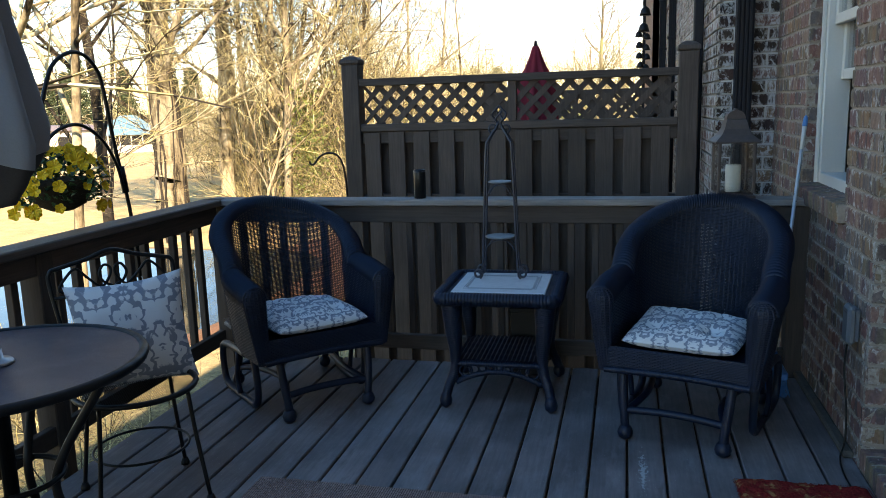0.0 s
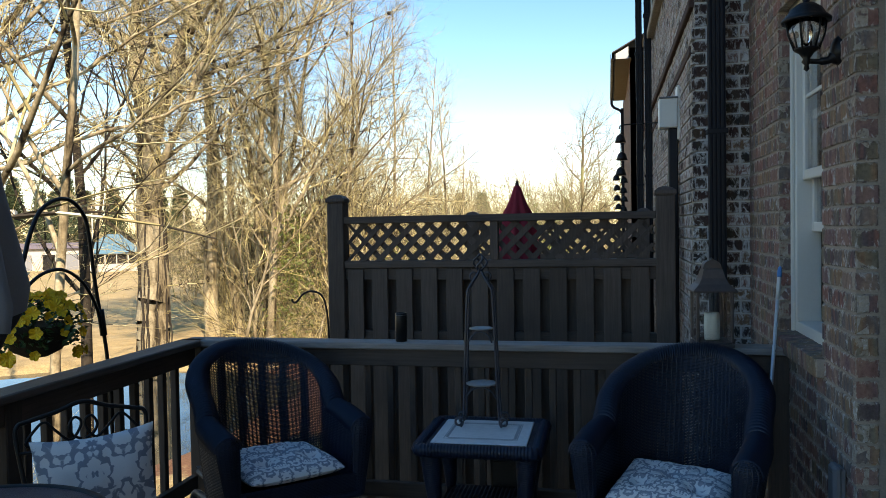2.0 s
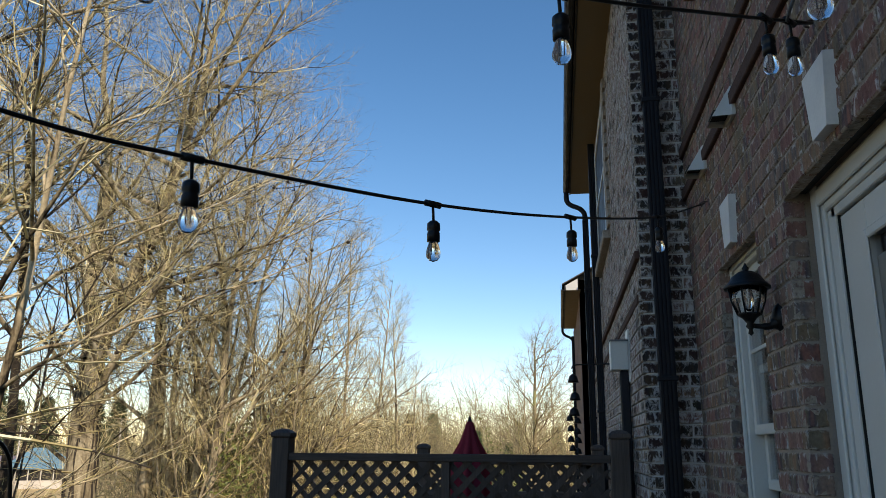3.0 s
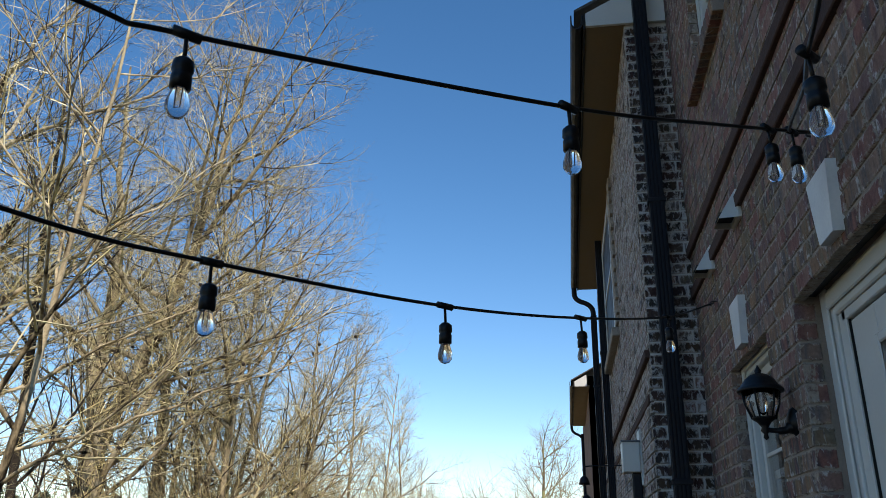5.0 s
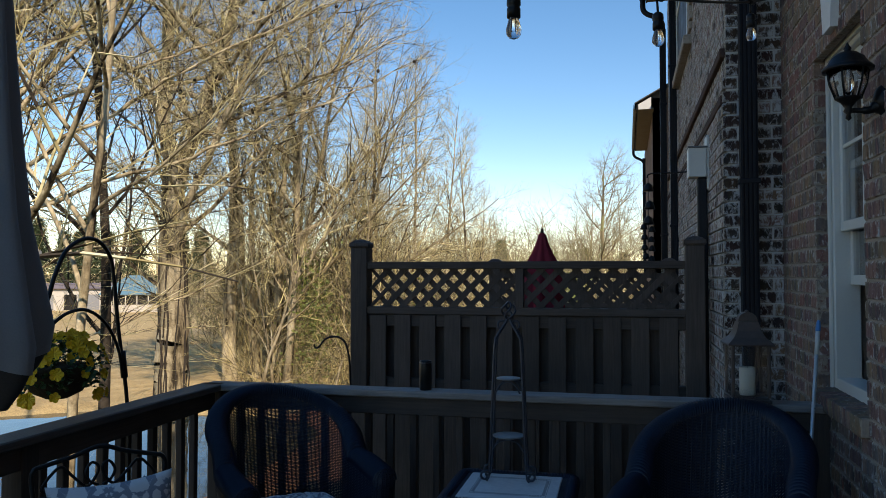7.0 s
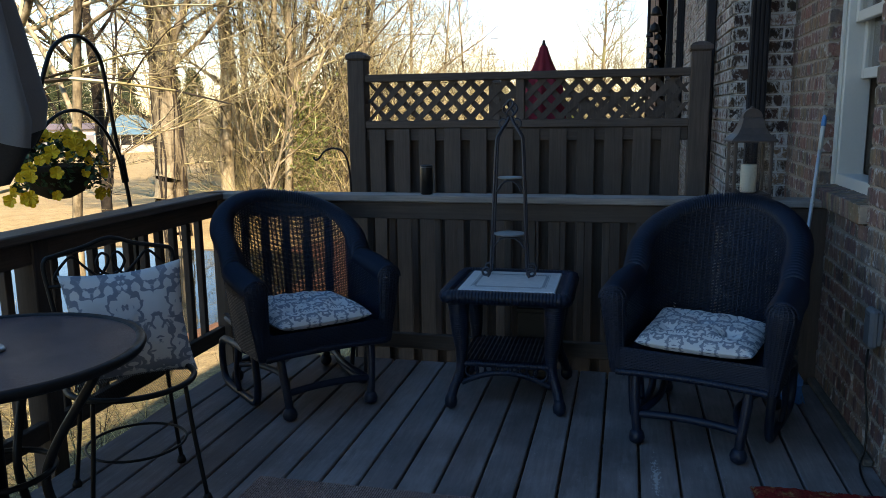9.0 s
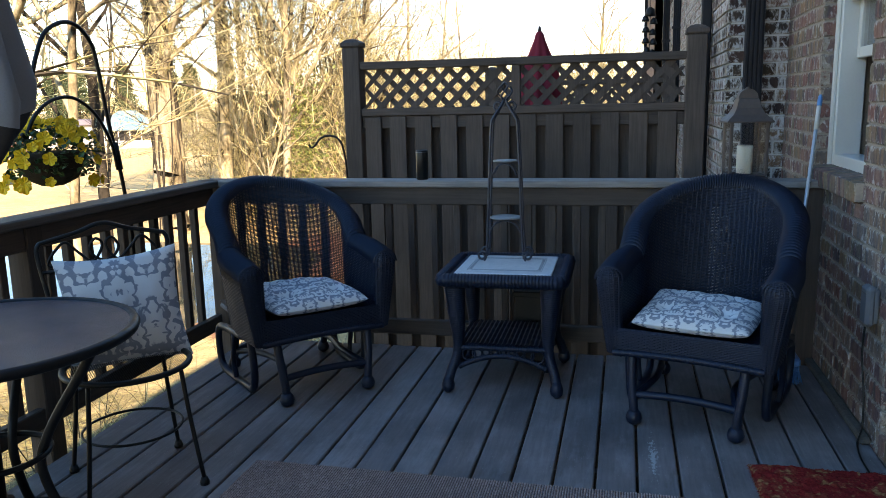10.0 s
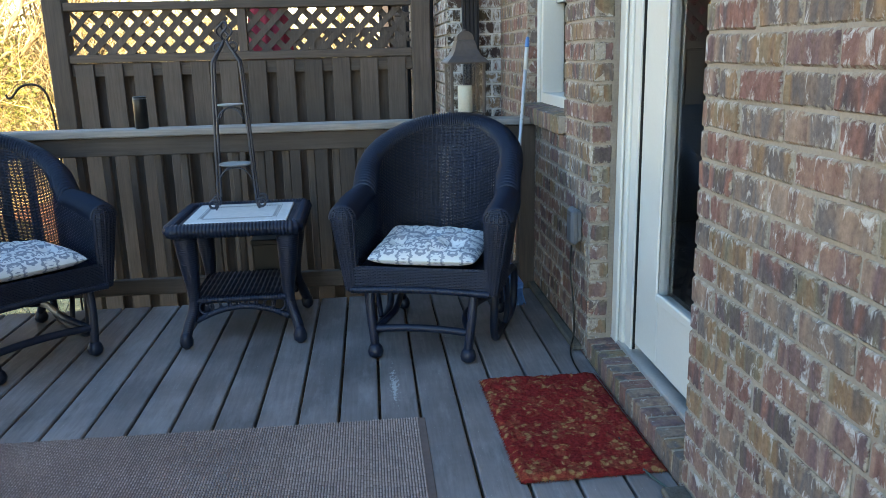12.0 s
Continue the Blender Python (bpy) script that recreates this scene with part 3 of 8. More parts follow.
# ---- house ----
DOOR = (1.985, 3.01, 0.09, 2.655)        # y0, y1, z0, z1 of the brick opening
DOOR_CUT = (1.985, 3.01, 0.0, 2.655)      # the same with the brick step below it
WIN = (3.45, 4.30, 0.972, 2.65)
UPWIN = (3.47, 4.31, 4.415, 5.75)
UPWIN_NEAR = (2.31, 3.15, 4.415, 5.75)
COURSE, BLEN, BED = 0.079, 0.196, -0.059     # course height, brick length, height of the first bed joint


def wall_with_openings(g, x0, x1, ya, yb, za, zb, holes):
    """A slab between x0 and x1 with openings cut right through."""
    ys = sorted({ya, yb, *[h[0] for h in holes], *[h[1] for h in holes]})
    zs = sorted({za, zb, *[h[2] for h in holes], *[h[3] for h in holes]})
    for a, b in zip(ys, ys[1:]):
        run = None
        for c, d in zip(zs, zs[1:]):
            open_here = any(h[0] <= a and b <= h[1] and h[2] <= c and d <= h[3] for h in holes)
            if open_here:
                if run:
                    g.box(x0, x1, a, b, run[0], run[1], 0)
                run = None
            else:
                run = (run[0], d) if run else (c, d)
        if run:
            g.box(x0, x1, a, b, run[0], run[1], 0)


HOUSE_TOP = 7.2
g = Geo()
wall_with_openings(g, WALL_X + 0.006, WALL_X + 0.26, -2.6, RET_Y + 0.05, -2.9, HOUSE_TOP, [DOOR_CUT, WIN, UPWIN, UPWIN_NEAR])
wall_house = solo("wall_house", g, MORTAR, "brown tumbled brick house wall with pale mortar joints", "wall", kind="structure")
g = Geo()
g.box(FAR_X + 0.006, WALL_X + 0.2, RET_Y + 0.006, RET_Y + 0.25, -2.9, 5.62, 0)
wall_return = solo("wall_return", g, MORTAR_WHITE, "whitewashed dark brick return of the house wall", "wall", kind="structure")
g = Geo()
g.box(FAR_X + 0.006, FAR_X + 0.25, RET_Y + 0.25, 12.0, -2.9, 5.62, 0)
g.box(FAR_X + 0.006, 6, 11.9, 12.0, -2.9, 5.62, 0)
wall_far = solo("wall_neighbour", g, MORTAR_WHITE, "whitewashed brick wall of the adjoining house", "wall", kind="structure")
g = Geo()
g.box(WALL_X + 0.02, WALL_X + 0.3, 12.0, 19.0, -2.9, 6.0, 0)
g.box(FAR_X, FAR_X + 0.3, 19.0, 28.0, -2.9, 5.7, 0)
g.box(FAR_X, 6, 19.0, 19.25, -2.9, 5.7, 0)
solo("wall_row_end", g, BRICK_PLAIN, "shaded brick walls of houses further along the row", "wall", kind="structure")
# unseen wall added behind the viewpoint, to keep the sun off the deck
g = Geo()
g.box(WALL_X + 0.006, WALL_X + 0.26, -16.0, -2.6, -2.9, HOUSE_TOP, 0)
g.box(WALL_X + 0.26, 4.3, -16.0, -15.75, -2.9, HOUSE_TOP, 0)
solo("wall_behind", g, BRICK_PLAIN, "unseen brown brick wall added behind the viewpoint to shade the deck", "wall", kind="structure")
# closing the rooms behind the openings
g = Geo()
g.box(4.2, 4.3, -2.6, RET_Y, -0.1, HOUSE_TOP, 0)
g.box(WALL_X + 0.26, 4.3, RET_Y - 0.1, RET_Y, -0.1, HOUSE_TOP, 0)
g.box(WALL_X + 0.26, 4.3, -2.6, -2.5, -0.1, HOUSE_TOP, 0)
solo("wall_room", g, ROOM, "dim room walls behind the glass", "wall", kind="structure")
g = Geo()
g.box(WALL_X + 0.26, 4.2, -2.5, RET_Y - 0.1, 0.0, 0.1, 0)
g.box(WALL_X + 0.26, 4.2, -2.5, RET_Y - 0.1, 3.5, 3.7, 0)
solo("floor_room", g, ROOM, "dim room floor behind the glass door", "floor", kind="structure")
# out of view; drawn back over the added wall to shade the deck too
g = Geo()
g.box(0.45, 4.6, -16.2, 4.7, 7.2, 7.4, 0.01)
solo("roof_house", g, SHINGLE, "dark roof over the brick house", "roof", kind="structure")


def eave(y0, y1, x_edge, z, x_in):
    """Boxed eave: soffit, fascia, gutter, roof slope and the boarded end."""
    ob = thing("roof_eave", "tan soffit and dark gutter under the roof edge", "roof", kind="structure")
    rise = 0.55
    g = Geo()
    g.box(x_edge + 0.115, FAR_X + 0.02, y0 + 0.026, y1, z, z + 0.03, 0.004)
    part("soffit", g, SOFFIT, ob)
    g = Geo()
    g.box(x_edge + 0.095, x_edge + 0.115, y0 + 0.026, y1, z - 0.01, z + 0.13, 0.003)
    part("fascia", g, GUTTER, ob)
    # half-round bottomed gutter, open on top
    g = Geo()
    sec = [(0.0, 0.135), (0.0, 0.05), (0.012, 0.02), (0.035, 0.0), (0.06, 0.0), (0.082, 0.015), (0.094, 0.045), (0.094, 0.135), (0.084, 0.135), (0.084, 0.05), (0.06, 0.014), (0.035, 0.014), (0.01, 0.05), (0.01, 0.135)]
    n = len(sec)
    g.add([(x_edge + a, y, z - 0.015 + b) for y in (y0 + 0.01, y1 - 0.01) for a, b in sec], [(k, (k + 1) % n, n + (k + 1) % n, n + k) for k in range(n)] + [tuple(range(n))[::-1], tuple(range(n, 2 * n))])
    part("gutter", g, GUTTER, ob)
    top = (4.5 - x_edge) * rise
    g = Geo()
    g.add([(x_edge + 0.03, y0, z + 0.135), (x_edge + 0.03, y1, z + 0.135), (4.5, y1, z + 0.12 + top), (4.5, y0, z + 0.12 + top),
           (x_edge + 0.03, y0, z + 0.16), (x_edge + 0.03, y1, z + 0.16), (4.5, y1, z + 0.16 + top), (4.5, y0, z + 0.16 + top)],
          [(3, 2, 1, 0), (4, 5, 6, 7), (0, 1, 5, 4), (1, 2, 6, 5), (2, 3, 7, 6), (3, 0, 4, 7)])
    part("shingles", g, SHINGLE, ob)
    g = Geo()
    xa, za, zb = x_edge + 0.118, z + 0.12, z + 0.12 + (x_in - x_edge - 0.118) * rise
    g.add([(xa, y0 + 0.025, z), (x_in, y0 + 0.025, z), (x_in, y0 + 0.025, zb), (xa, y0 + 0.025, za), (xa, y0, z), (x_in, y0, z), (x_in, y0, zb), (xa, y0, za)],
          [(0, 1, 2, 3), (7, 6, 5, 4), (4, 5, 1, 0), (5, 6, 2, 1), (6, 7, 3, 2), (7, 4, 0, 3)])
    part("end_board", g, WHITE, ob, "white painted eave end board")
    return ob


eave(5.128, 11.85, 0.139, 5.575, 0.865)
eave(18.6, 24.9, 0.095, 5.37, 0.50)


def downspout(x, y, z0, z1, w=0.1, d=0.075):
    ob = thing("downspout", "dark fluted metal downspout fixed to the brickwork", "downspout", kind="structure")
    g = Geo()
    prof = []
    for k in range(8):
        prof += [(-w / 2 + w * k / 8, -d / 2), (-w / 2 + w * (k + 0.7) / 8, -d / 2 + (0.004 if k % 2 else 0))]
    ring = prof + [(w / 2, -d / 2), (w / 2, d / 2), (-w / 2, d / 2)]
    n = len(ring)
    vs = [(x + a, y + b, z) for z in (z0, z1) for a, b in ring]
    g.add(vs, [(k, (k + 1) % n, n + (k + 1) % n, n + k) for k in range(n)] + [tuple(range(n))[::-1], tuple(range(n, 2 * n))])
    part("pipe", g, SPOUT, ob)
    for z in np.arange(z0 + 0.9, z1, 1.9):
        g = Geo()
        g.box(x - w / 2 - 0.012, x + w / 2 + 0.012, y - d / 2 - 0.006, y + d / 2, z, z + 0.03, 0.003)
        part("strap", g, SPOUT, ob)
    return ob


downspout(0.668, 5.082, -2.6, 6.9)
downspout(0.46, 11.7, -2.6, 5.1, 0.09, 0.07)
downspout(0.46, 24.7, -2.6, 5.1, 0.09, 0.07)
downspout(0.48, 9.6, -2.6, 5.5, 0.08, 0.07)
g = Geo()
g.tube(spline([(0.185, 11.75, 5.58), (0.19, 11.75, 5.44), (0.25, 11.74, 5.36), (0.38, 11.71, 5.29), (0.45, 11.7, 5.2), (0.46, 11.7, 5.05)], 5), 0.04, 8)
solo("downspout_elbow", g, SPOUT, "dark curved gutter outlet at the eave", "downspout", True, kind="structure")
g = Geo()
g.tube(spline([(0.145, 24.75, 5.37), (0.15, 24.75, 5.24), (0.22, 24.74, 5.14), (0.38, 24.71, 5.05), (0.46, 24.7, 4.95)], 5), 0.04, 8)
solo("downspout_elbow", g, SPOUT, "dark curved gutter outlet at the far eave", "downspout", True, kind="structure")

# belt courses, darkened all round for the shade on their undersides
for za in (3.305, 3.605):
    g = Geo()
    g.box(WALL_X - 0.024, WALL_X + 0.02, -2.6, RET_Y - 0.002, za, za + 0.07, 0.005)
    solo("trim_belt", g, BRICK_BELT, "thin projecting brick belt course", "trim", kind="structure")
for za in (2.62, 2.92):
    g = Geo()
    g.box(FAR_X - 0.03, FAR_X + 0.02, RET_Y + 0.02, 12.0, za, za + 0.06, 0.006)
    solo("trim_belt", g, BRICK_BELT, "thin projecting brick belt course", "trim", kind="structure")

# upper window of the adjoining house, with dark bricks down its side
ob = thing("window_3", "white upper window in the wall of the adjoining house", "window", kind="structure")
for a, b, c, d in ((7.85, 7.92, 3.85, 5.3), (9.45, 9.52, 3.85, 5.3), (7.92, 9.45, 5.23, 5.3), (7.92, 9.45, 3.85, 3.92), (7.92, 9.45, 4.55, 4.6)):
    part("window_frame", Geo().box(FAR_X - 0.03, FAR_X + 0.02, a, b, c, d, 0.004), WHITE, ob)
part("pane", Geo().box(FAR_X - 0.018, FAR_X - 0.012, 7.92, 9.45, 3.92, 5.23, 0), GUTTER, ob, "dark reflecting pane")
part("window_sill", Geo().box(FAR_X - 0.075, FAR_X + 0.01, 7.7, 9.65, 3.74, 3.83, 0.008), BRICK_DARK, ob)
for k in range(21):
    part("brick", Geo().box(FAR_X - 0.03, FAR_X + 0.01, 7.6 - (0.07 if k % 2 else 0.0), 7.84, 3.85 + 0.0762 * k + 0.005, 3.85 + 0.0762 * (k + 1) - 0.005, 0.004), BRICK_DARK, ob)

# ---- openings ----
def window(name, o, label, raised):
    y0, y1, z0, z1 = o
    ob = thing(name, label, "window", kind="structure")
    xf = WALL_X + 0.075
    g = Geo()
    w = 0.055
    for a, b, c, d in ((y0, y0 + w, z0, z1), (y1 - w, y1, z0, z1), (y0 + w, y1 - w, z1 - w, z1), (y0 + w, y1 - w, z0, z0 + 0.06)):
        g.box(xf, xf + 0.12, a, b, c, d, 0.004)
    part("window_frame", g, WHITE, ob)
    g = Geo()
    for a, b, c, d in ((y0, y0 + 0.03, z0, z1), (y1 - 0.03, y1, z0, z1), (y0 + 0.03, y1 - 0.03, z1 - 0.03, z1)):
        g.box(xf - 0.018, xf, a + 0.002, b - 0.002, c, d, 0.004)
    part("brick_mould", g, WHITE, ob)
    mid = z0 + (z1 - z0) * 0.48
    a0, a1 = y0 + w, y1 - w
    low = z0 + 0.06 + (0.46 if raised else 0.0)

    def sash(zb, zt, x, cross):
        s = Geo()
        for a, b, c, d in ((a0, a0 + 0.045, zb, zt), (a1 - 0.045, a1, zb, zt), (a0 + 0.045, a1 - 0.045, zt - 0.045, zt), (a0 + 0.045, a1 - 0.045, zb, zb + 0.05)):
            s.box(x, x + 0.035, a, b, c, d, 0.004)
        if cross:
            ym, zm = (a0 + a1) / 2, (zb + zt) / 2
            s.box(x + 0.008, x + 0.028, ym - 0.01, ym + 0.01, zb + 0.05, zt - 0.045, 0.003)
            s.box(x + 0.006, x + 0.026, a0 + 0.045, a1 - 0.045, zm - 0.01, zm + 0.01, 0.003)
        o2 = part("sash", s, WHITE, ob)
        p = Geo()
        p.box(x + 0.015, x + 0.019, a0 + 0.04, a1 - 0.04, zb + 0.045, zt - 0.04, 0)
        part("pane", p, GLASS, o2)
    sash(mid - 0.02, z1 - w, xf + 0.03, True)
    sash(low, mid + 0.03 + (0.3 if raised else 0), xf + 0.072, False)
    return ob


window("window_1", WIN, "white sash window in a brick reveal, lower sash raised", True)
window("window_2", UPWIN, "white sash window on the upper storey", False)
window("window_4", UPWIN_NEAR, "white sash window beside it on the upper storey", False)
for o, x, zb in ((UPWIN, 1.2, UPWIN[2]), (UPWIN_NEAR, 1.2, UPWIN_NEAR[2]), (WIN, 1.3, 1.75)):
    g = Geo()
    g.box(x, x + 0.01, o[0] - 0.1, o[1] + 0.1, zb, o[3], 0)
    solo("window_blind", g, CREAM, "pale blind drawn behind the window glass", "blind")

def build_door():
    y0, y1, z0, z1 = DOOR
    ob = thing("door_1", "white glazed patio door in a white frame, closed", "door", kind="structure")
    xf = WALL_X + 0.110
    g = Geo()
    for a, b, c, d in ((y1 - 0.115, y1, z0, z1), (y0, y0 + 0.115, z0, z1), (y0 + 0.115, y1 - 0.115, z1 - 0.115, z1)):
        g.box(xf, xf + 0.03, a + 0.001, b - 0.001, c, d, 0.006)
    part("casing", g, WHITE, ob)
    g = Geo()
    for a, b, c, d in ((y1 - 0.085, y1 - 0.02, z0, z1), (y0 + 0.02, y0 + 0.085, z0, z1), (y0 + 0.085, y1 - 0.085, z1 - 0.085, z1 - 0.02)):
        g.box(xf - 0.014, xf - 0.001, a, b, c, d, 0.005)
    part("brick_mould", g, WHITE, ob)
    g = Geo()
    for a, b, c, d in ((y1 - 0.186, y1 - 0.115, z0, z1 - 0.115), (y0 + 0.115, y0 + 0.15, z0, z1 - 0.115), (y0 + 0.15, y1 - 0.15, z1 - 0.15, z1 - 0.115)):
        g.box(xf + 0.012, xf + 0.15, a, b, c, d, 0.003)
    part("jamb", g, WHITE, ob)
    la, lb, lz0, lz1 = y0 + 0.156, y1 - 0.19, z0 + 0.035, z1 - 0.156
    x0, x1 = xf + 0.028, xf + 0.072
    ga, gb, gz0, gz1 = la + 0.045, lb - 0.225, lz0 + 0.27, lz1 - 0.13
    g = Geo()
    for a, b, c, d in ((la, ga, lz0, lz1), (gb, lb, lz0, lz1), (ga, gb, lz0, gz0), (ga, gb, gz1, lz1)):
        g.box(x0, x1, a, b, c, d, 0.003)
    leaf = part("door_leaf", g, WHITE, ob)
    g = Geo()
    for a, b, c, d in ((ga - 0.022, ga + 0.012, gz0 - 0.022, gz1 + 0.022), (gb - 0.012, gb + 0.022, gz0 - 0.022, gz1 + 0.022), (ga + 0.012, gb - 0.012, gz0 - 0.022, gz0 + 0.012), (ga + 0.012, gb - 0.012, gz1 - 0.012, gz1 + 0.022)):
        g.box(x0 - 0.012, x0 - 0.001, a, b, c, d, 0.005)
    part("glazing_bead", g, WHITE, leaf)
    g = Geo()
    g.box(x0 + 0.018, x0 + 0.023, ga - 0.01, gb + 0.01, gz0 - 0.01, gz1 + 0.01, 0)
    part("pane", g, GLASS, leaf)
    g = Geo()
    g.box(xf + 0.02, xf + 0.03, lb, lb + 0.004, z0, z1 - 0.15, 0)
    part("weather_strip", g, BLACK, ob, "black rubber weather strip")
    g = Geo()
    g.box(xf - 0.01, xf + 0.2, y0, y1, z0 - 0.02, z0 + 0.012, 0.004)
    part("threshold", g, ALU, ob, "dull aluminium threshold")


build_door()
g = Geo()
g.box(WALL_X + 0.16, WALL_X + 0.18, DOOR[0] + 0.3, DOOR[0] + 0.62, 1.75, 2.3, 0.002)
solo("window_blind", g, CREAM, "pale roller blind behind the door glass", "blind")

# white keystones above the openings
for yc, zb in ((2.42, 2.665), (3.865, 2.665)):
    g = Geo()
    vs = []
    for x in (WALL_X - 0.035, WALL_X + 0.01):
        vs += [(x, yc - 0.07, zb), (x, yc + 0.07, zb), (x, yc + 0.11, zb + 0.235), (x, yc - 0.11, zb + 0.235)]
    g.add(vs, [(0, 1, 2, 3), (7, 6, 5, 4), (0, 4, 5, 1), (1, 5, 6, 2), (2, 6, 7, 3), (3, 7, 4, 0)])
    solo("trim_keystone", g, STONE_WHITE, "white cast stone keystone above an opening", "keystone", kind="structure")

# ---- deck ----
PITCH = 0.146
DECK_Y0, DECK_Y1 = -3.0, 4.035
deck_floor = thing("floor", "grey-brown stained timber deck boards, scuffed and worn", "floor", kind="structure")
g = Geo()
g.box(0.0052, PITCH - 0.0052, DECK_Y0, DECK_Y1, -0.036, 0.0, 0.0045)
board_mesh = g.mesh("deck_board", DECK)
for i in range(-15, 6):
    ob = new("deck_board", board_mesh)
    ob.location = (PITCH * i, random.uniform(-0.004, 0.004), random.uniform(-0.0015, 0.0))
    ob.parent = deck_floor
g = Geo()
for y in np.arange(DECK_Y0 + 0.1, DECK_Y1, 0.405):
    g.box(-2.2, 0.86, y - 0.019, y + 0.019, -0.24, -0.037, 0)
g.box(-2.215, 0.86, DECK_Y1 - 0.045, DECK_Y1 - 0.005, -0.24, -0.037, 0.003)
part("joists", g, STAIN_X, deck_floor)
g = Geo()
for x, y in ((-2.1, 3.9), (-2.1, 1.6), (-2.1, -1.0), (0.3, 3.9)):
    g.box(x - 0.07, x + 0.07, y - 0.07, y + 0.07, -3.2, -0.22, 0.006)
part("support_posts", g, STAIN_Z, deck_floor)


def railing(name, a, b, label, cap_mat, posts, along):
    """A deck rail from a to b: cap, rails, square balusters and posts, each its own part."""
    ob = thing(name, label, "railing", kind="structure")
    A, B = Vector(a), Vector(b)
    L = (B - A).length
    m = Matrix.Translation(A) @ Matrix.Rotation(math.atan2(B.y - A.y, B.x - A.x), 4, 'Z')
    st = STAIN_X if along == "x" else STAIN_Y
    g = Geo()
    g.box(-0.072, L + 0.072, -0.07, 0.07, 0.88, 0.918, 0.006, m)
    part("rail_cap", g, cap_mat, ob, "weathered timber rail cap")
    g = Geo()
    g.box(0, L, -0.04, -0.002, 0.785, 0.879, 0.004, m)
    part("top_rail", g, st, ob)
    g = Geo()
    g.box(0, L, -0.04, -0.002, 0.05, 0.135, 0.004, m)
    part("bottom_rail", g, st, ob)
    g = Geo()
    g.box(-0.019, 0.019, 0.0, 0.036, 0.05, 0.879, 0.003)
    bal = g.mesh("baluster", STAIN_Z)
    n = int(L / 0.128)
    for k in range(1, n):
        o2 = new("baluster", bal)
        o2.matrix_basis = m @ pose(L * k / n, 0, 0, 0, 0, 0)
        o2.parent = ob
    for d in posts:
        g = Geo()
        g.box(d - 0.045, d + 0.045, -0.05, 0.05, -0.5, 0.879, 0.005, m)
        part("post", g, STAIN_Z, ob)
    return ob


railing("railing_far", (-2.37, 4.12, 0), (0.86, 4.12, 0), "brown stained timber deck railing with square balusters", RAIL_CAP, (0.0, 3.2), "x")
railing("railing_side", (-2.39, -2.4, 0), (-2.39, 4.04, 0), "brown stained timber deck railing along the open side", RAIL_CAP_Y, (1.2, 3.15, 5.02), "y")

# ---- privacy fence on the neighbouring deck ----
def fence(x0, x1, y, top, label, shift=0.0):
    ob = thing("privacy_fence", label, "fence")
    g0 = Geo()
    g0.box(-0.067, 0.067, -0.067, 0.067, -2.9, top + 0.11, 0.006)
    pm = g0.mesh("post", STAIN_Z)
    g1 = Geo()
    g1.lathe([(0.098, 0), (0.108, 0.012), (0.105, 0.035), (0.07, 0.055), (0.02, 0.066)], 4)
    cm = g1.mesh("cap", STAIN_Z)
    for x in (x0, x1):
        p = new("post", pm)
        p.location, p.parent = (x, y, 0), ob
        c = new("cap", cm)
        c.location, c.rotation_euler, c.parent = (0, 0, top + 0.11), (0, 0, radians(45)), p
    a, b = x0 + 0.067, x1 - 0.067
    zl0, zl1 = top - 0.345, top - 0.055
    for z0, z1, d in ((zl1, top, 0.058), (zl0 - 0.055, zl0, 0.058), (zl0 - 0.15, zl0 - 0.056, 0.032), (0.66, 0.75, 0.03), (-0.75, -0.66, 0.03)):
        g = Geo()
        g.box(a, b, y - d, y + 0.04, z0, z1, 0.004)
        part("rail", g, STAIN_X, ob)
    g = Geo()
    xm = a + (b - a) * 0.5
    g.box(xm - 0.03, xm + 0.03, y - 0.04, y + 0.035, zl0, zl1, 0.003)
    part("stile", g, STAIN_Z, ob)
    # lattice: two layers of diagonal slats, clipped to the panel
    step, wid, hgt = 0.132, 0.042, zl1 - zl0
    for sgn, yy in ((1, y - 0.012), (-1, y + 0.004)):
        n = int((b - a) / step) + 4
        for k in range(-3, n):
            xs = a + k * step + shift
            p0, p1 = (xs, zl0), (xs + hgt, zl1)
            lo = max(0.0, (a - p0[0]) / hgt)
            hi = min(1.0, (b - p0[0]) / hgt)
            if hi - lo < 0.12:
                continue
            q0, q1 = p0[0] + hgt * lo, p0[0] + hgt * hi
            z0, z1 = zl0 + hgt * lo, zl0 + hgt * hi
            if sgn < 0:
                z0, z1 = zl1 - hgt * lo, zl1 - hgt * hi
            h = wid * 0.707
            g = Geo()
            vs = [(q0 - h, yy, z0), (q0 + h, yy, z0), (q1 + h, yy, z1), (q1 - h, yy, z1)]
            vs = [(min(max(x, a), b), yv, z) for x, yv, z in vs]
            vs += [(x, yv + 0.012, z) for x, yv, z in vs]
            g.add(vs, [(0, 1, 2, 3), (7, 6, 5, 4), (0, 4, 5, 1), (1, 5, 6, 2), (2, 6, 7, 3), (3, 7, 4, 0)])
            part("lattice_slat", g, STAIN_Z, ob)
    # boards on both faces, overlapping
    g = Geo()
    g.box(-0.063, 0.063, -0.052, -0.034, -0.95, zl0 - 0.056, 0.003)
    bm1 = g.mesh("board", STAIN_Z)
    g = Geo()
    g.box(-0.063, 0.063, 0.042, 0.06, -0.95, zl0 - 0.056, 0.003)
    bm2 = g.mesh("board", STAIN_Z)
    x = a + 0.086
    while x < b - 0.05:
        for me, dx in ((bm1, 0), (bm2, 0.098)):
            if x + dx < b - 0.05:
                o2 = new("board", me)
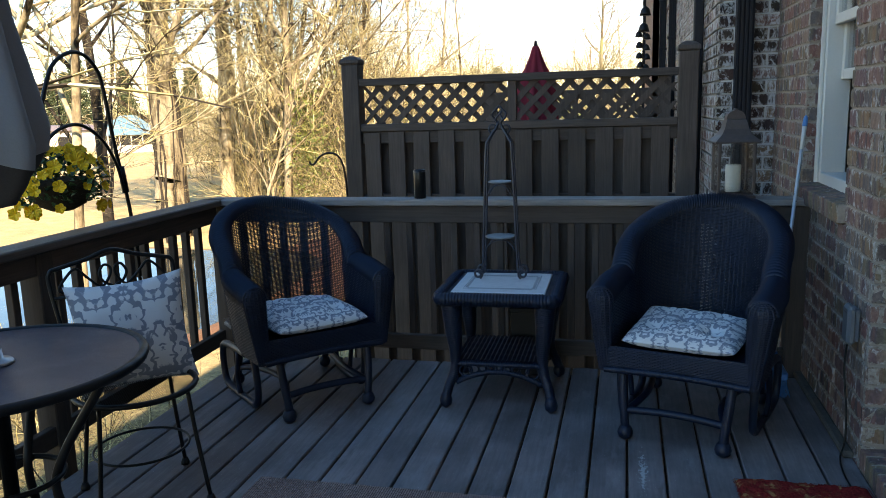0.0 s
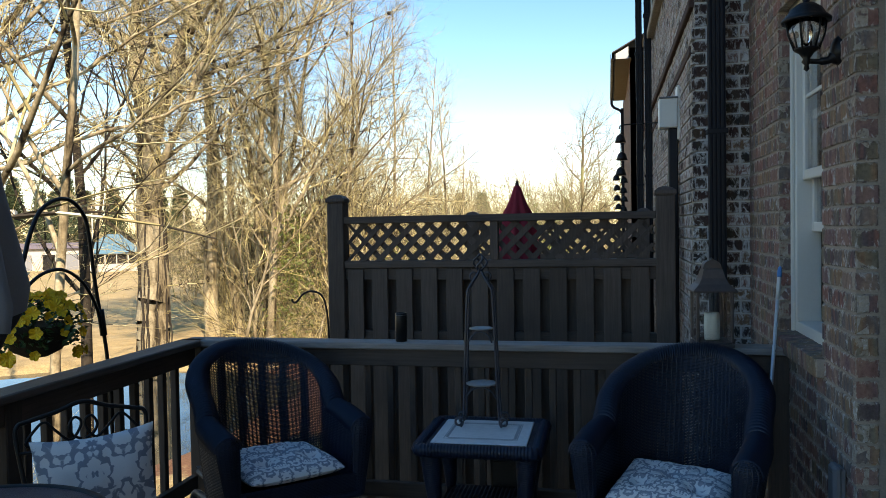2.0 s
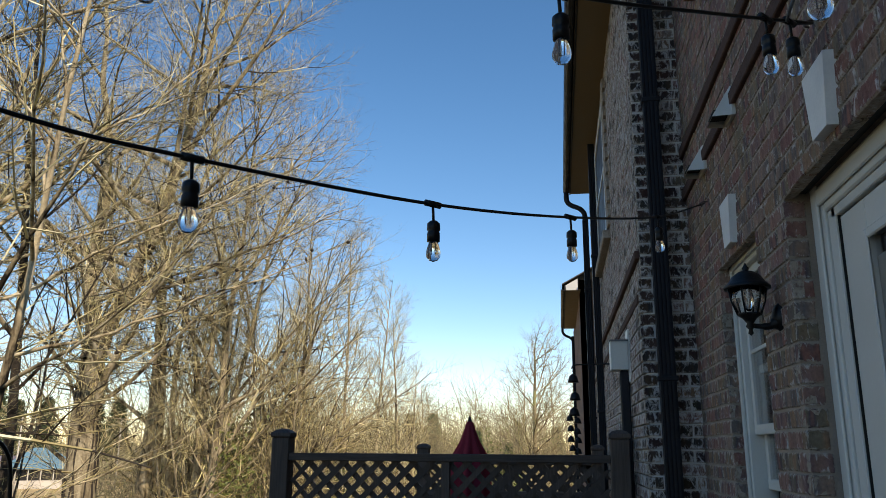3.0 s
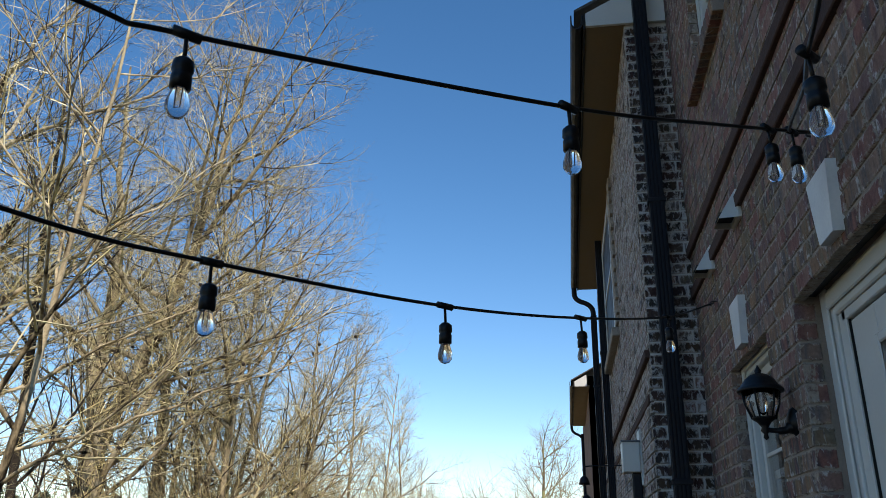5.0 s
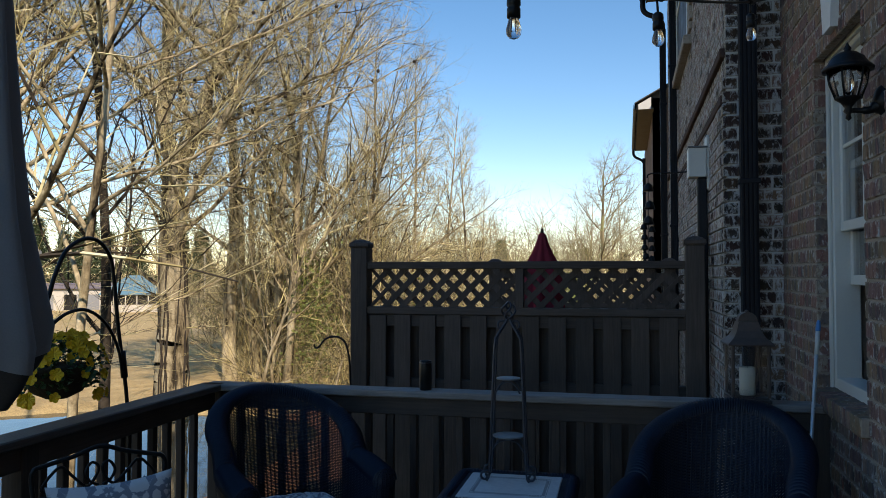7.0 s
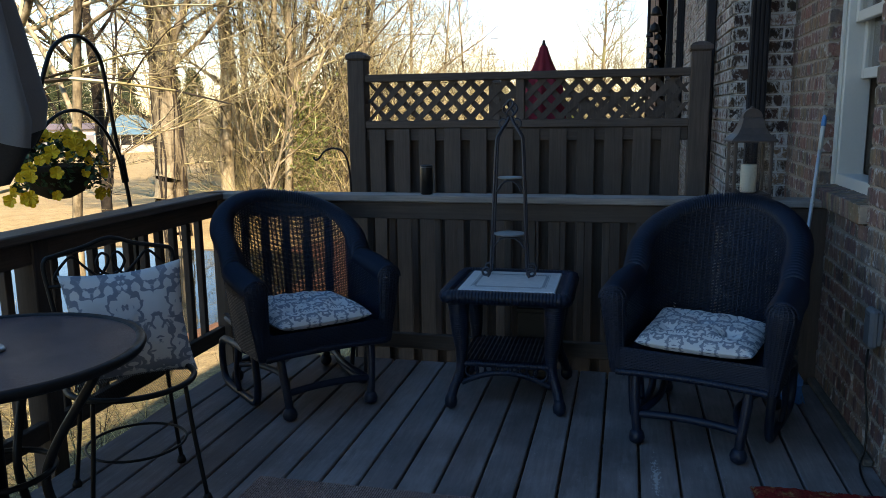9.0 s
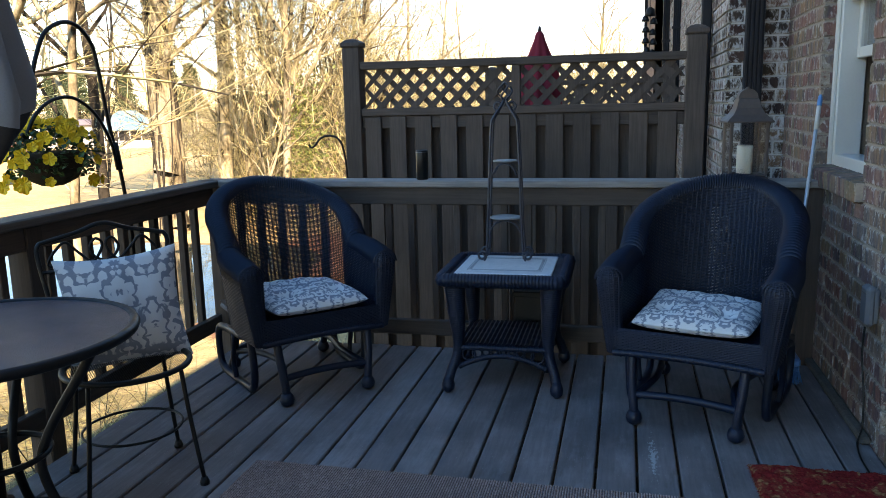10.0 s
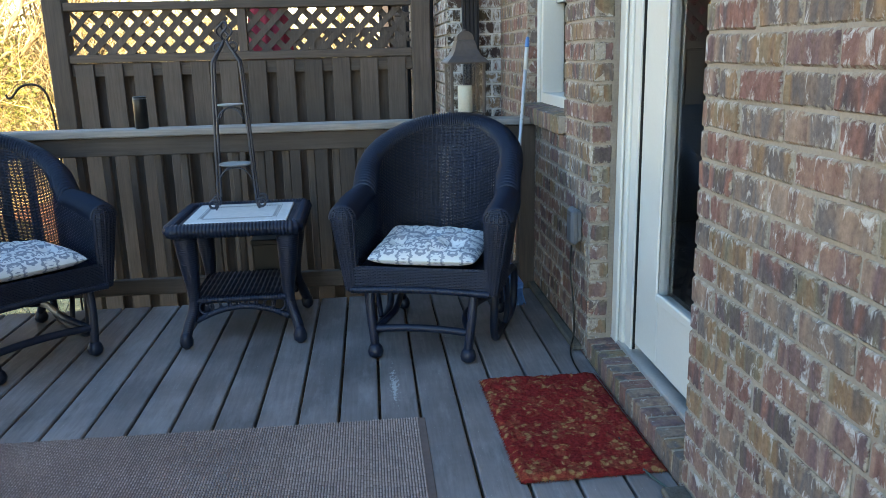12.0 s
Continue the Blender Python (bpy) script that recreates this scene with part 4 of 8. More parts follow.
                o2.location, o2.parent = (x + dx, y + random.uniform(-0.003, 0.003), random.uniform(-0.012, 0.0)), ob
        x += 0.196
    return ob


fence(-2.09, 0.40, 5.80, 1.64, "brown board fence with a lattice top between neighbouring decks")
fence(-1.61, 0.40, 9.3, 1.555, "further brown lattice-topped fence of the next deck", 0.05)
g = Geo()
g.box(-2.2, FAR_X, 5.9, 9.4, -0.06, -0.01, 0.004)
solo("floor_next_deck", g, STAIN_Y, "neighbouring timber deck floor behind the fence", "floor", kind="structure")

# ---- wicker glider chairs ----
def shell_point(s, z):
    """A point of the barrel back's inner face: s from -1 (one arm's front) to 1, z the height."""
    zf = (z - 0.28) / 0.72
    if abs(s) <= 0.5:
        a = s / 0.5 * math.pi / 2
        x, y, lean = 0.262 * math.sin(a), 0.05 + 0.25 * math.cos(a), 0.16 * math.cos(a)
    else:
        t = (abs(s) - 0.5) / 0.5
        x, y, lean = math.copysign(0.262 - 0.020 * t, s), 0.05 - 0.38 * t, 0.0
    x *= 1.11 * (1 - 0.075 * math.exp(-((abs(s) - 0.56) / 0.11) ** 2) * zf)
    return Vector((x, y + 0.12 + lean * zf, z))


def shell_top(s):
    q = min(1.0, abs(s) / 0.61)
    arm = 0.645 - 0.05 * ((max(abs(s), 0.4) - 0.4) / 0.6) ** 1.3
    return arm + 0.27 * max(0.0, math.cos(q * math.pi / 2)) ** 0.82


def roll_point(s, phi, lift=0.0):
    """The rim rolls outward from the top of the back: phi from 0 (inner face) to pi (outer)."""
    p = shell_point(s, shell_top(s))
    t = shell_point(min(1, s + 0.01), 0.5) - shell_point(max(-1, s - 0.01), 0.5)
    out = Vector((t.y, -t.x, 0)).normalized()
    if out.dot(Vector((p.x, p.y - 0.17, 0))) < 0:
        out = -out
    R = 0.043 + 0.010 * min(1, max(0, (abs(s) - 0.45) / 0.35))
    return p + out * (R - (R + lift) * math.cos(phi)) + Vector((0, 0, (R + lift) * math.sin(phi)))


def outer_point(s, z, lift=0.0):
    """The outside of an arm, from the rolled rim down to the lower edge."""
    a = roll_point(s, math.pi, lift)
    f = max(0.0, (a.z - z) / (a.z - 0.29))
    return Vector((a.x - math.copysign(0.052 * f, s), a.y, z))


def strip(g, pts, width_vec, normals):
    """A half-round wicker strand along points."""
    vs, n = [], len(pts)
    for p, w, nn in zip(pts, width_vec, normals):
        vs += [p - w, p + nn, p + w]
    fs = []
    for i in range(n - 1):
        a = i * 3
        fs += [(a, a + 1, a + 4, a + 3), (a + 1, a + 2, a + 5, a + 4)]
    g.add(vs, fs)


def ribbed(g, pts, r, pitch=0.012, depth=0.10, n=10, flat=1.0):
    """A wrapped wicker roll: a tube whose radius ripples along its length."""
    P = spline(pts, 1) if len(pts) < 3 else [Vector(p) for p in pts]
    out, rs, run = [], [], 0.0
    rr = list(r) if hasattr(r, "__len__") else [r] * len(P)
    for i in range(len(P) - 1):
        L = (P[i + 1] - P[i]).length
        k = max(1, int(L / (pitch / 4) + 0.5))
        for j in range(k):
            t = j / k
            out.append(P[i].lerp(P[i + 1], t))
            rad = rr[i] + (rr[i + 1] - rr[i]) * t
            rs.append(rad * (1 + depth * math.cos(2 * math.pi * (run + L * t) / pitch)))
        run += L
    g.tube(out, rs, n, flat=flat)


def woven_roll(g, pts, radii, n=24, pitch=0.0150, depth=0.042, flat=0.9):
    """A roll of fine basket weave: over and under, turn about, round and along it."""
    P = [Vector(p) for p in pts]
    out, rs, run = [], [], 0.0
    phase = []
    for i in range(len(P) - 1):
        L = (P[i + 1] - P[i]).length
        k = max(1, int(L / (pitch / 4) + 0.5))
        for j in range(k):
            t = j / k
            out.append(P[i].lerp(P[i + 1], t))
            rs.append(radii[i] + (radii[i + 1] - radii[i]) * t)
            phase.append(2 * math.pi * (run + L * t) / pitch)
        run += L
    n0 = len(g.v)
    g.tube(out, rs, n, flat=flat)
    for i, c in enumerate(out):
        for k in range(n):
            q = Vector(g.v[n0 + i * n + k])
            g.v[n0 + i * n + k] = tuple(c + (q - c) * (1 + depth * (math.cos(phase[i]) + 0.8 * math.cos(phase[i] + math.pi * k))))


def build_wicker_chair():
    ob = thing("glider_chair", "navy painted wicker barrel glider chair on the deck", "chair", group="wicker glider chairs")
    # woven shell: upright stakes and level weavers
    g = Geo()
    stakes = 86
    ss = [-1 + 2 * k / (stakes - 1) for k in range(stakes)]
    for s in ss:
        top = shell_top(s)
        zs = np.linspace(0.29, top, 14)
        pts = [shell_point(s, z) for z in zs]
        tang = (shell_point(min(1, s + 0.01), 0.5) - shell_point(max(-1, s - 0.01), 0.5)).normalized()
        nrm = Vector((tang.y, -tang.x, 0))
        strip(g, pts, [tang * 0.0042] * 14, [nrm * 0.003] * 14)
    rows, z = 0, 0.295
    samples = [-1 + 2 * k / (2 * (stakes - 1)) for k in range(2 * stakes - 1)]
    while z < 0.985:
        run = []
        for k, s in enumerate(samples):
            if z < shell_top(s) - 0.004:
                off = 0.0035 * math.cos(math.pi * (k / 2 + rows))
                p = shell_point(s, z)
                t = (shell_point(min(1, s + 0.01), z) - shell_point(max(-1, s - 0.01), z)).normalized()
                nn = Vector((t.y, -t.x, 0))
                run.append((p + nn * off, Vector((0, 0, 0.0029)), nn * 0.0024))
            elif run:
                if len(run) > 1:
                    strip(g, [r[0] for r in run], [r[1] for r in run], [r[2] for r in run])
                run = []
        if len(run) > 1:
            strip(g, [r[0] for r in run], [r[1] for r in run], [r[2] for r in run])
        rows += 1
        z += 0.0066
    part("woven_back", g, WICKER, ob, "see-through woven wicker back and sides", True)
    # rim rolled outward, arms closed down their outer sides and fronts, all in the same weave
    g, core = Geo(), Geo()
    fine = [-1 + 2 * k / (2 * (stakes - 1)) for k in range(2 * stakes - 1)]
    phis = np.linspace(0, math.pi, 18)
    core.sheet([[roll_point(s, q, -0.003) for s in np.linspace(-1, 1, 90)] for q in np.linspace(0, math.pi, 10)])
    for s in [-1 + 2 * k / 170 for k in range(171)]:
        pts = [roll_point(s, q, 0.0012) for q in phis]
        tang = (roll_point(min(1, s + 0.01), 1.5) - roll_point(max(-1, s - 0.01), 1.5)).normalized()
        c = roll_point(s, math.pi / 2, -0.03)
        strip(g, pts, [tang * 0.0052] * 18, [(p - c).normalized() * 0.0105 for p in pts])
    for j, q in enumerate(phis[::2]):
        dq = 0.0028 / 0.04
        pts = [roll_point(s, q, 0.0004 + 0.0042 * math.cos(math.pi * (k / 2 + j))) for k, s in enumerate(fine)]
        wid = [(roll_point(s, q + dq) - roll_point(s, q)) for s in fine]
        strip(g, pts, wid, [(roll_point(s, q, 0.003) - roll_point(s, q)) for s in fine])
    for sx in (-1, 1):
        arm = [sx * (0.5 + 0.5 * k / 46) for k in range(47)]
        core.sheet([[outer_point(s, z, -0.003) for s in arm[::4] + [arm[-1]]] for z in np.linspace(0.57, 0.29, 8)])
        for k in range(0, 47, 2):
            zs = np.linspace(roll_point(arm[k], math.pi).z, 0.29, 12)
            strip(g, [outer_point(arm[k], z) for z in zs], [Vector((0, 0.0045, 0))] * 12, [Vector((0.0035 * sx, 0, 0))] * 12)
        for j in range(42):
            z = 0.295 + 0.0066 * j
            strip(g, [outer_point(s, z, 0.0036 * math.cos(math.pi * (k / 2 + j))) for k, s in enumerate(arm)], [Vector((0, 0, 0.0029))] * 47, [Vector((0.0024 * sx, 0, 0))] * 47)
        # front of the arm: from the inner to the outer face, swelling a little forward
        levels = list(np.linspace(0.29, shell_top(1.0), 44)) + [None] * 8

        def front(j, t, push=0.0):
            if levels[j] is None:
                q = math.pi / 2 * (j - 43) / 8
                a, b = roll_point(sx, q), roll_point(sx, math.pi - q)
            else:
                a, b = shell_point(sx, levels[j]), outer_point(sx, levels[j])
            p = a.lerp(b, t)
            w = (b - a).length
            p.y -= 0.55 * w * math.sin(math.pi * min(0.999, max(0.001, t))) ** 0.6 * 0.62 + push
            return p

        ts = np.linspace(0, 1, 13)
        core.sheet([[front(j, t, -0.003) for t in ts] for j in range(0, 52, 3)] + [[front(51, t, -0.003) for t in ts]])
        for j in range(51):
            strip(g, [front(j, t, 0.003 * math.cos(math.pi * (k + j))) for k, t in enumerate(ts)], [Vector((0, 0, 0.0029))] * 13, [Vector((0, -0.0024, 0))] * 13)
        for t in ts[1:-1:2]:
            pts = [front(j, t, 0.001) for j in range(0, 52, 3)]
            strip(g, pts, [Vector((0.004, 0, 0))] * len(pts), [Vector((0, -0.0035, 0))] * len(pts))
    part("rim", g, WICKER, ob, "broad woven rolled rim and arm fronts", True)
    part("rim_core", core, WICKER, ob, "", True)
    # seat, apron and lower edge
    g = Geo()
    P = [[(x, y, 0.385 - 0.01 * math.cos(x * 5)) for x in np.linspace(-0.315, 0.315, 20)] for y in np.linspace(-0.22, 0.36, 20)]
    g.sheet(P)
    g.box(-0.315, 0.315, -0.21, 0.36, 0.345, 0.372, 0.008)
    part("seat", g, WICKER, ob)
    g = Geo()
    for k in range(15):
        z = 0.297 + 0.0066 * k
        pts = [Vector((x, -0.228 - 0.0022 * math.cos(math.pi * (i / 1 + k)), z)) for i, x in enumerate(np.linspace(-0.32, 0.32, 60))]
        strip(g, pts, [Vector((0, 0, 0.003))] * 60, [Vector((0, -0.0025, 0))] * 60)
    for x in np.linspace(-0.31, 0.31, 30):
        strip(g, [Vector((x, -0.227, 0.29)), Vector((x, -0.227, 0.40))], [Vector((0.004, 0, 0))] * 2, [Vector((0, -0.002, 0))] * 2)
    g.box(-0.32, 0.32, -0.225, -0.215, 0.292, 0.398, 0.002)
    part("apron", g, WICKER, ob, "", True)
    g = Geo()
    low = [shell_point(s, 0.288) for s in np.linspace(-1, 1, 60)]
    ribbed(g, low, 0.016, 0.012, 0.05, 8)
    ribbed(g, [Vector((x, -0.23, 0.292 + 0.012 * math.cos(x * 4.8))) for x in np.linspace(-0.295, 0.295, 20)], 0.015, 0.012, 0.05, 8)
    part("lower_edge", g, WICKER, ob, "", True)
    # glider base
    for sx in (-1, 1):
        g = Geo()
        ribbed(g, spline([(0.222 * sx, -0.20, 0.30), (0.216 * sx, -0.222, 0.20), (0.205 * sx, -0.235, 0.10), (0.2 * sx, -0.235, 0.05)], 5), 0.0195, 0.010, 0.015, 8)
        leg = part("leg", g, WICKER, ob, "", True)
        g = Geo()
        g.lathe([(0.014, 0.0), (0.030, 0.012), (0.034, 0.03), (0.028, 0.05), (0.018, 0.062)], 14, (0.2 * sx, -0.235, 0))
        part("foot", g, WICKER, leg, "", True)
        g = Geo()
        g.tube(spline([(0.29 * sx, -0.03, 0.30), (0.28 * sx, -0.035, 0.12), (0.28 * sx, 0.0, 0.03), (0.285 * sx, 0.12, 0.018), (0.30 * sx, 0.32, 0.018), (0.31 * sx, 0.41, 0.05), (0.315 * sx, 0.425, 0.17), (0.315 * sx, 0.38, 0.245), (0.305 * sx, 0.25, 0.26), (0.30 * sx, 0.05, 0.27)], 7), 0.018, 8)
        part("side_frame", g, WICKER, ob, "bent tube glider frame", True)
        g = Geo()
        g.tube(spline([(0.31 * sx, 0.16, 0.255), (0.31 * sx, 0.2, 0.12), (0.30 * sx, 0.2, 0.03)], 6), 0.013, 8)
        part("swing_arm", g, WICKER, ob, "", True)
        g = Geo()
        ribbed(g, spline([(0.25 * sx, 0.28, 0.30), (0.25 * sx, 0.36, 0.16), (0.245 * sx, 0.42, 0.05)], 5), 0.02, 0.010, 0.015, 8)
        leg = part("leg", g, WICKER, ob, "", True)
        g = Geo()
        g.lathe([(0.014, 0.0), (0.028, 0.012), (0.032, 0.03), (0.026, 0.05), (0.018, 0.06)], 14, (0.245 * sx, 0.42, 0))
        part("foot", g, WICKER, leg, "", True)
        g = Geo()
        g.tube(spline([(0.2 * sx, -0.22, 0.12), (0.16 * sx, -0.05, 0.15), (0.2 * sx, 0.2, 0.14), (0.245 * sx, 0.38, 0.1)], 6), 0.015, 8)
        part("side_stretcher", g, WICKER, ob, "", True)
    g = Geo()
    g.tube(spline([(-0.205, -0.225, 0.125), (-0.1, -0.215, 0.13), (0, -0.212, 0.132), (0.1, -0.215, 0.13), (0.205, -0.225, 0.125)], 6), 0.017, 8)
    part("front_stretcher", g, WICKER, ob, "", True)
    g = Geo()
    g.tube(spline([(-0.245, 0.40, 0.1), (0, 0.36, 0.16), (0.245, 0.40, 0.1)], 8), 0.016, 8)
    part("rear_stretcher", g, WICKER, ob, "", True)
    return ob


def build_cushion():
    """Tufted box cushion: plump panels between stitched dimples, closed underneath, heaped up a little at the back."""
    g = Geo()
    N, w, d = 56, 0.236, 0.236
    tufts = [(-0.115, -0.10), (0.115, -0.10), (0, 0.02), (-0.115, 0.14), (0.115, 0.14)]
    top, bot, uv = [], [], []
    for i in range(N + 1):
        rt, rb, ru = [], [], []
        for j in range(N + 1):
            u, v = -1 + 2 * j / N, -1 + 2 * i / N
            x, y = w * u * (1 - 0.035 * v * v), d * v * (1 - 0.03 * u * u)
            edge = (1 - abs(u) ** 4.5) ** 0.5 * (1 - abs(v) ** 4.5) ** 0.5
            puff = 0.026 * (1 - u * u) ** 0.5 * (1 - v * v) ** 0.5 + 0.010 * noise.noise((x * 13, y * 13, 3)) + 0.004 * noise.noise((x * 40, y * 40, 8))
            dip = sum(0.042 * math.exp(-((x - a) ** 2 + (y - b) ** 2) / 0.0013) for a, b in tufts)
            for a, b in tufts:                      # gathered folds running out of each dimple
                r2, an = math.hypot(x - a, y - b), math.atan2(y - b, x - a)
                dip += 0.006 * math.exp(-(r2 / 0.07) ** 2) * (0.5 + 0.5 * math.cos(6 * an + 9 * a))
            lift = 0.012 * max(0, v) ** 2 + 0.026 * max(0, v) * max(0, -u)
            rt.append((x, y, 0.040 + max(-0.012, 0.038 + puff - dip) * edge + lift))
            rb.append((x, y, 0.040 - 0.038 * edge + lift * 0.7))
            ru.append((x, y - 0.045 * (1 - edge)))
        top.append(rt), bot.append(rb), uv.append(ru)
    g.sheet(top, uv)
    g.sheet([r[::-1] for r in bot], [r[::-1] for r in uv])
    return g


chair = build_wicker_chair()
RIGHT_CHAIR = pose(0.252, 3.316, 0, 0, 0, -17)
LEFT_CHAIR = pose(-1.54, 3.392, 0, 0, 0, 44)
chair.matrix_basis = RIGHT_CHAIR
copy_thing(chair, LEFT_CHAIR)
cushion_geo = build_cushion()
cush = solo("seat_cushion", cushion_geo, DAMASK, "tufted grey and white damask cushion on a wicker chair", "cushion", True, "chair cushions", m=RIGHT_CHAIR @ pose(0, 0.012, 0.386))
copy_thing(cush, LEFT_CHAIR @ pose(0, 0.012, 0.386, 0, 0, 2))


# ---- wicker side table with tiled top ----
def build_side_table():
    ob = thing("side_table", "navy wicker side table with a white tiled top", "table", pose(-0.597, 3.63, 0, 0, 0, 0.5))
    w, d, zt = 0.272, 0.262, 0.535
    g = Geo()
    ring = []
    for cx, cy, a0 in ((w - 0.03, d - 0.03, 0), (-w + 0.03, d - 0.03, 90), (-w + 0.03, -d + 0.03, 180), (w - 0.03, -d + 0.03, 270)):
        ring += arc((cx, cy, zt), 0.03, a0, a0 + 90, 4, (1, 0, 0), (0, 1, 0))
    ring.append(ring[0])
    woven_roll(g, ring, [0.031] * len(ring), 16, 0.015, 0.075, 1.0)
    part("edge_roll", g, WICKER, ob, "thick wrapped wicker edge", True)
    g = Geo()
    g.box(-w + 0.01, w - 0.01, -d + 0.01, d - 0.01, zt - 0.02, zt + 0.016, 0.004)
    part("top_panel", g, WICKER, ob)
    g = Geo()
    g.box(-0.222, 0.222, -0.212, 0.212, zt + 0.0165, zt + 0.026, 0.003)
    tile = part("tile_top", g, TILE, ob, "white ceramic tile top with a grey key border")
    g = Geo()
    z0 = zt + 0.0262
    for k in range(26):
        x = -0.15 + 0.3 * k / 25
        for y in (-0.135, 0.135):
            g.box(x - 0.004, x + 0.004, y - 0.007, y + 0.007, z0, z0 + 0.0008, 0)
    for k in range(22):
        y = -0.125 + 0.25 * k / 21
        for x in (-0.16, 0.16):
            g.box(x - 0.007, x + 0.007, y - 0.004, y + 0.004, z0, z0 + 0.0008, 0)
    for x in (-0.172, 0.172):
        g.box(x - 0.0015, x + 0.0015, -0.15, 0.15, z0, z0 + 0.0008, 0)
    for y in (-0.15, 0.15):
        g.box(-0.17, 0.17, y - 0.0015, y + 0.0015, z0, z0 + 0.0008, 0)
    part("border", g, TILE_GREY, tile)
    for sx in (-1, 1):
        for sy in (-1, 1):
            g = Geo()
            path = spline([(0.222 * sx, 0.205 * sy, 0.52), (0.216 * sx, 0.2 * sy, 0.38), (0.208 * sx, 0.196 * sy, 0.26), (0.215 * sx, 0.2 * sy, 0.17), (0.238 * sx, 0.225 * sy, 0.10), (0.25 * sx, 0.25 * sy, 0.05)], 5)
            rs = [0.052 - 0.029 * min(1, i / 13) for i in range(len(path))]
            woven_roll(g, path, rs, 26, 0.010, 0.022, 1.0)
            leg = part("leg", g, WICKER, ob, "", True)
            g = Geo()
            g.lathe([(0.012, 0.0), (0.016, 0.006), (0.028, 0.016), (0.031, 0.038), (0.025, 0.06), (0.018, 0.075)], 14, (0.25 * sx, 0.25 * sy, 0))
            part("foot", g, WICKER, leg, "", True)
    g = Geo()
    P = [[(x, y, 0.225 + 0.0035 * math.cos(2 * math.pi * x / 0.021) + 0.001 * math.cos(2 * math.pi * y / 0.009)) for x in np.linspace(-0.21, 0.21, 141)] for y in np.linspace(-0.2, 0.2, 50)]
    g.sheet(P)
    g.box(-0.21, 0.21, -0.2, 0.2, 0.2, 0.2205, 0.004)
    part("shelf", g, WICKER, ob, "ribbed woven shelf", True)
    for ax in range(4):
        c, s = math.cos(ax * math.pi / 2), math.sin(ax * math.pi / 2)
        h = 0.2
        g = Geo()
        for zz, amp, r in ((0.205, 0.0, 0.014), (0.11, 0.058, 0.0135)):
            pts = [Vector((x * c + h * s, x * s - h * c, zz + amp * (1 - (x / 0.205) ** 2))) for x in np.linspace(-0.205, 0.205, 25)]
            ribbed(g, pts, r, 0.012, 0.08, 8)
        for k in range(9):
            x = -0.16 + 0.04 * k
            zl = 0.115 + 0.055 * (1 - (x / 0.205) ** 2)
            ctr = Vector((x * c + h * s, x * s - h * c, (zl + 0.205) / 2))
            rr = max(0.008, (0.205 - zl) / 2 - 0.004)
            g.tube(arc(ctr, rr, 0, 360, 12, (c, s, 0), (0, 0, 1))[:-1], 0.006, 5, closed=True)
        part("arched_apron", g, WICKER, ob, "openwork looped wicker apron", True)
    return ob


build_side_table()


# ---- iron plant stand on the table ----
def build_tower():
    ob = thing("plant_stand", "tall dark iron tiered plant stand on the side table", "stand", pose(-0.624, 3.74, 0.562, 0, 0, 3))
    for sx in (-1, 1):
        for sy in (-1, 1):
            g = Geo()
            foot = spiral((0.108 * sx, 0.062 * sy, 0.028), 0.007, 0.025, 90, 1.15 * sx, 16, (1, 0, 0), (0, 0, 1))
            body = [(0.088 * sx, 0.06 * sy, 0.045), (0.082 * sx, 0.057 * sy, 0.16), (0.073 * sx, 0.05 * sy, 0.40), (0.062 * sx, 0.043 * sy, 0.645), (0.05 * sx, 0.035 * sy, 0.69), (0.016 * sx, 0.012 * sy, 0.745), (0.004 * sx, 0.003 * sy, 0.775)]
            g.tube(foot, 0.006, 6)
            g.tube(spline(body, 6), 0.0066, 6)
            g.tube([(0.1 * sx, 0.062 * sy, 0.004), (0.09 * sx, 0.061 * sy, 0.02), (0.088 * sx, 0.06 * sy, 0.047)], 0.0048, 6)
            part("leg", g, IRON_BLUE, ob, "iron rod leg with a scrolled foot", True)
    for z, r in ((0.205, 0.078), (0.478, 0.06)):
        g = Geo()
        g.lathe([(r - 0.003, 0), (r, 0.002), (r, 0.006), (r - 0.004, 0.008)], 28, (0, 0, z))
        part("shelf", g, plate_mat, ob, "small round pale shelf", True)
        for sy in (-1, 1):
            g = Geo()
            k = r * 0.98
            g.tube(spline([(-k, 0.055 * sy, z - 0.06), (-k * 0.6, 0.05 * sy, z - 0.022), (0, 0.045 * sy, z - 0.008), (k * 0.6, 0.05 * sy, z - 0.022), (k, 0.055 * sy, z - 0.06)], 5), 0.004, 6)
            part("brace", g, IRON_BLUE, ob, "", True)
    g = Geo()
    for k in range(4):
        a = k * math.pi / 2 + 0.4
        pts = []
        for j in range(15):
            t = j / 14
            rr = 0.034 * math.sin(math.pi * t) ** 0.8
            pts.append((rr * math.cos(a + 2.4 * t), rr * math.sin(a + 2.4 * t), 0.765 + 0.085 * t))
        g.tube(pts, 0.005, 6)
    part("finial", g, IRON_BLUE, ob, "twisted basket finial", True)
    g = Geo()
    for sx in (-1, 1):
        g.tube(spiral((0.03 * sx, 0, 0.742), 0.026, 0.007, -90, 1.1 * sx, 16, (1, 0, 0), (0, 0, 1)), 0.0055, 6)
    part("scroll", g, IRON_BLUE, ob, "", True)


plate_mat = plain("pale_grey_plate", (0.2, 0.2, 0.195), 0.5, vary=0.15)
build_tower()

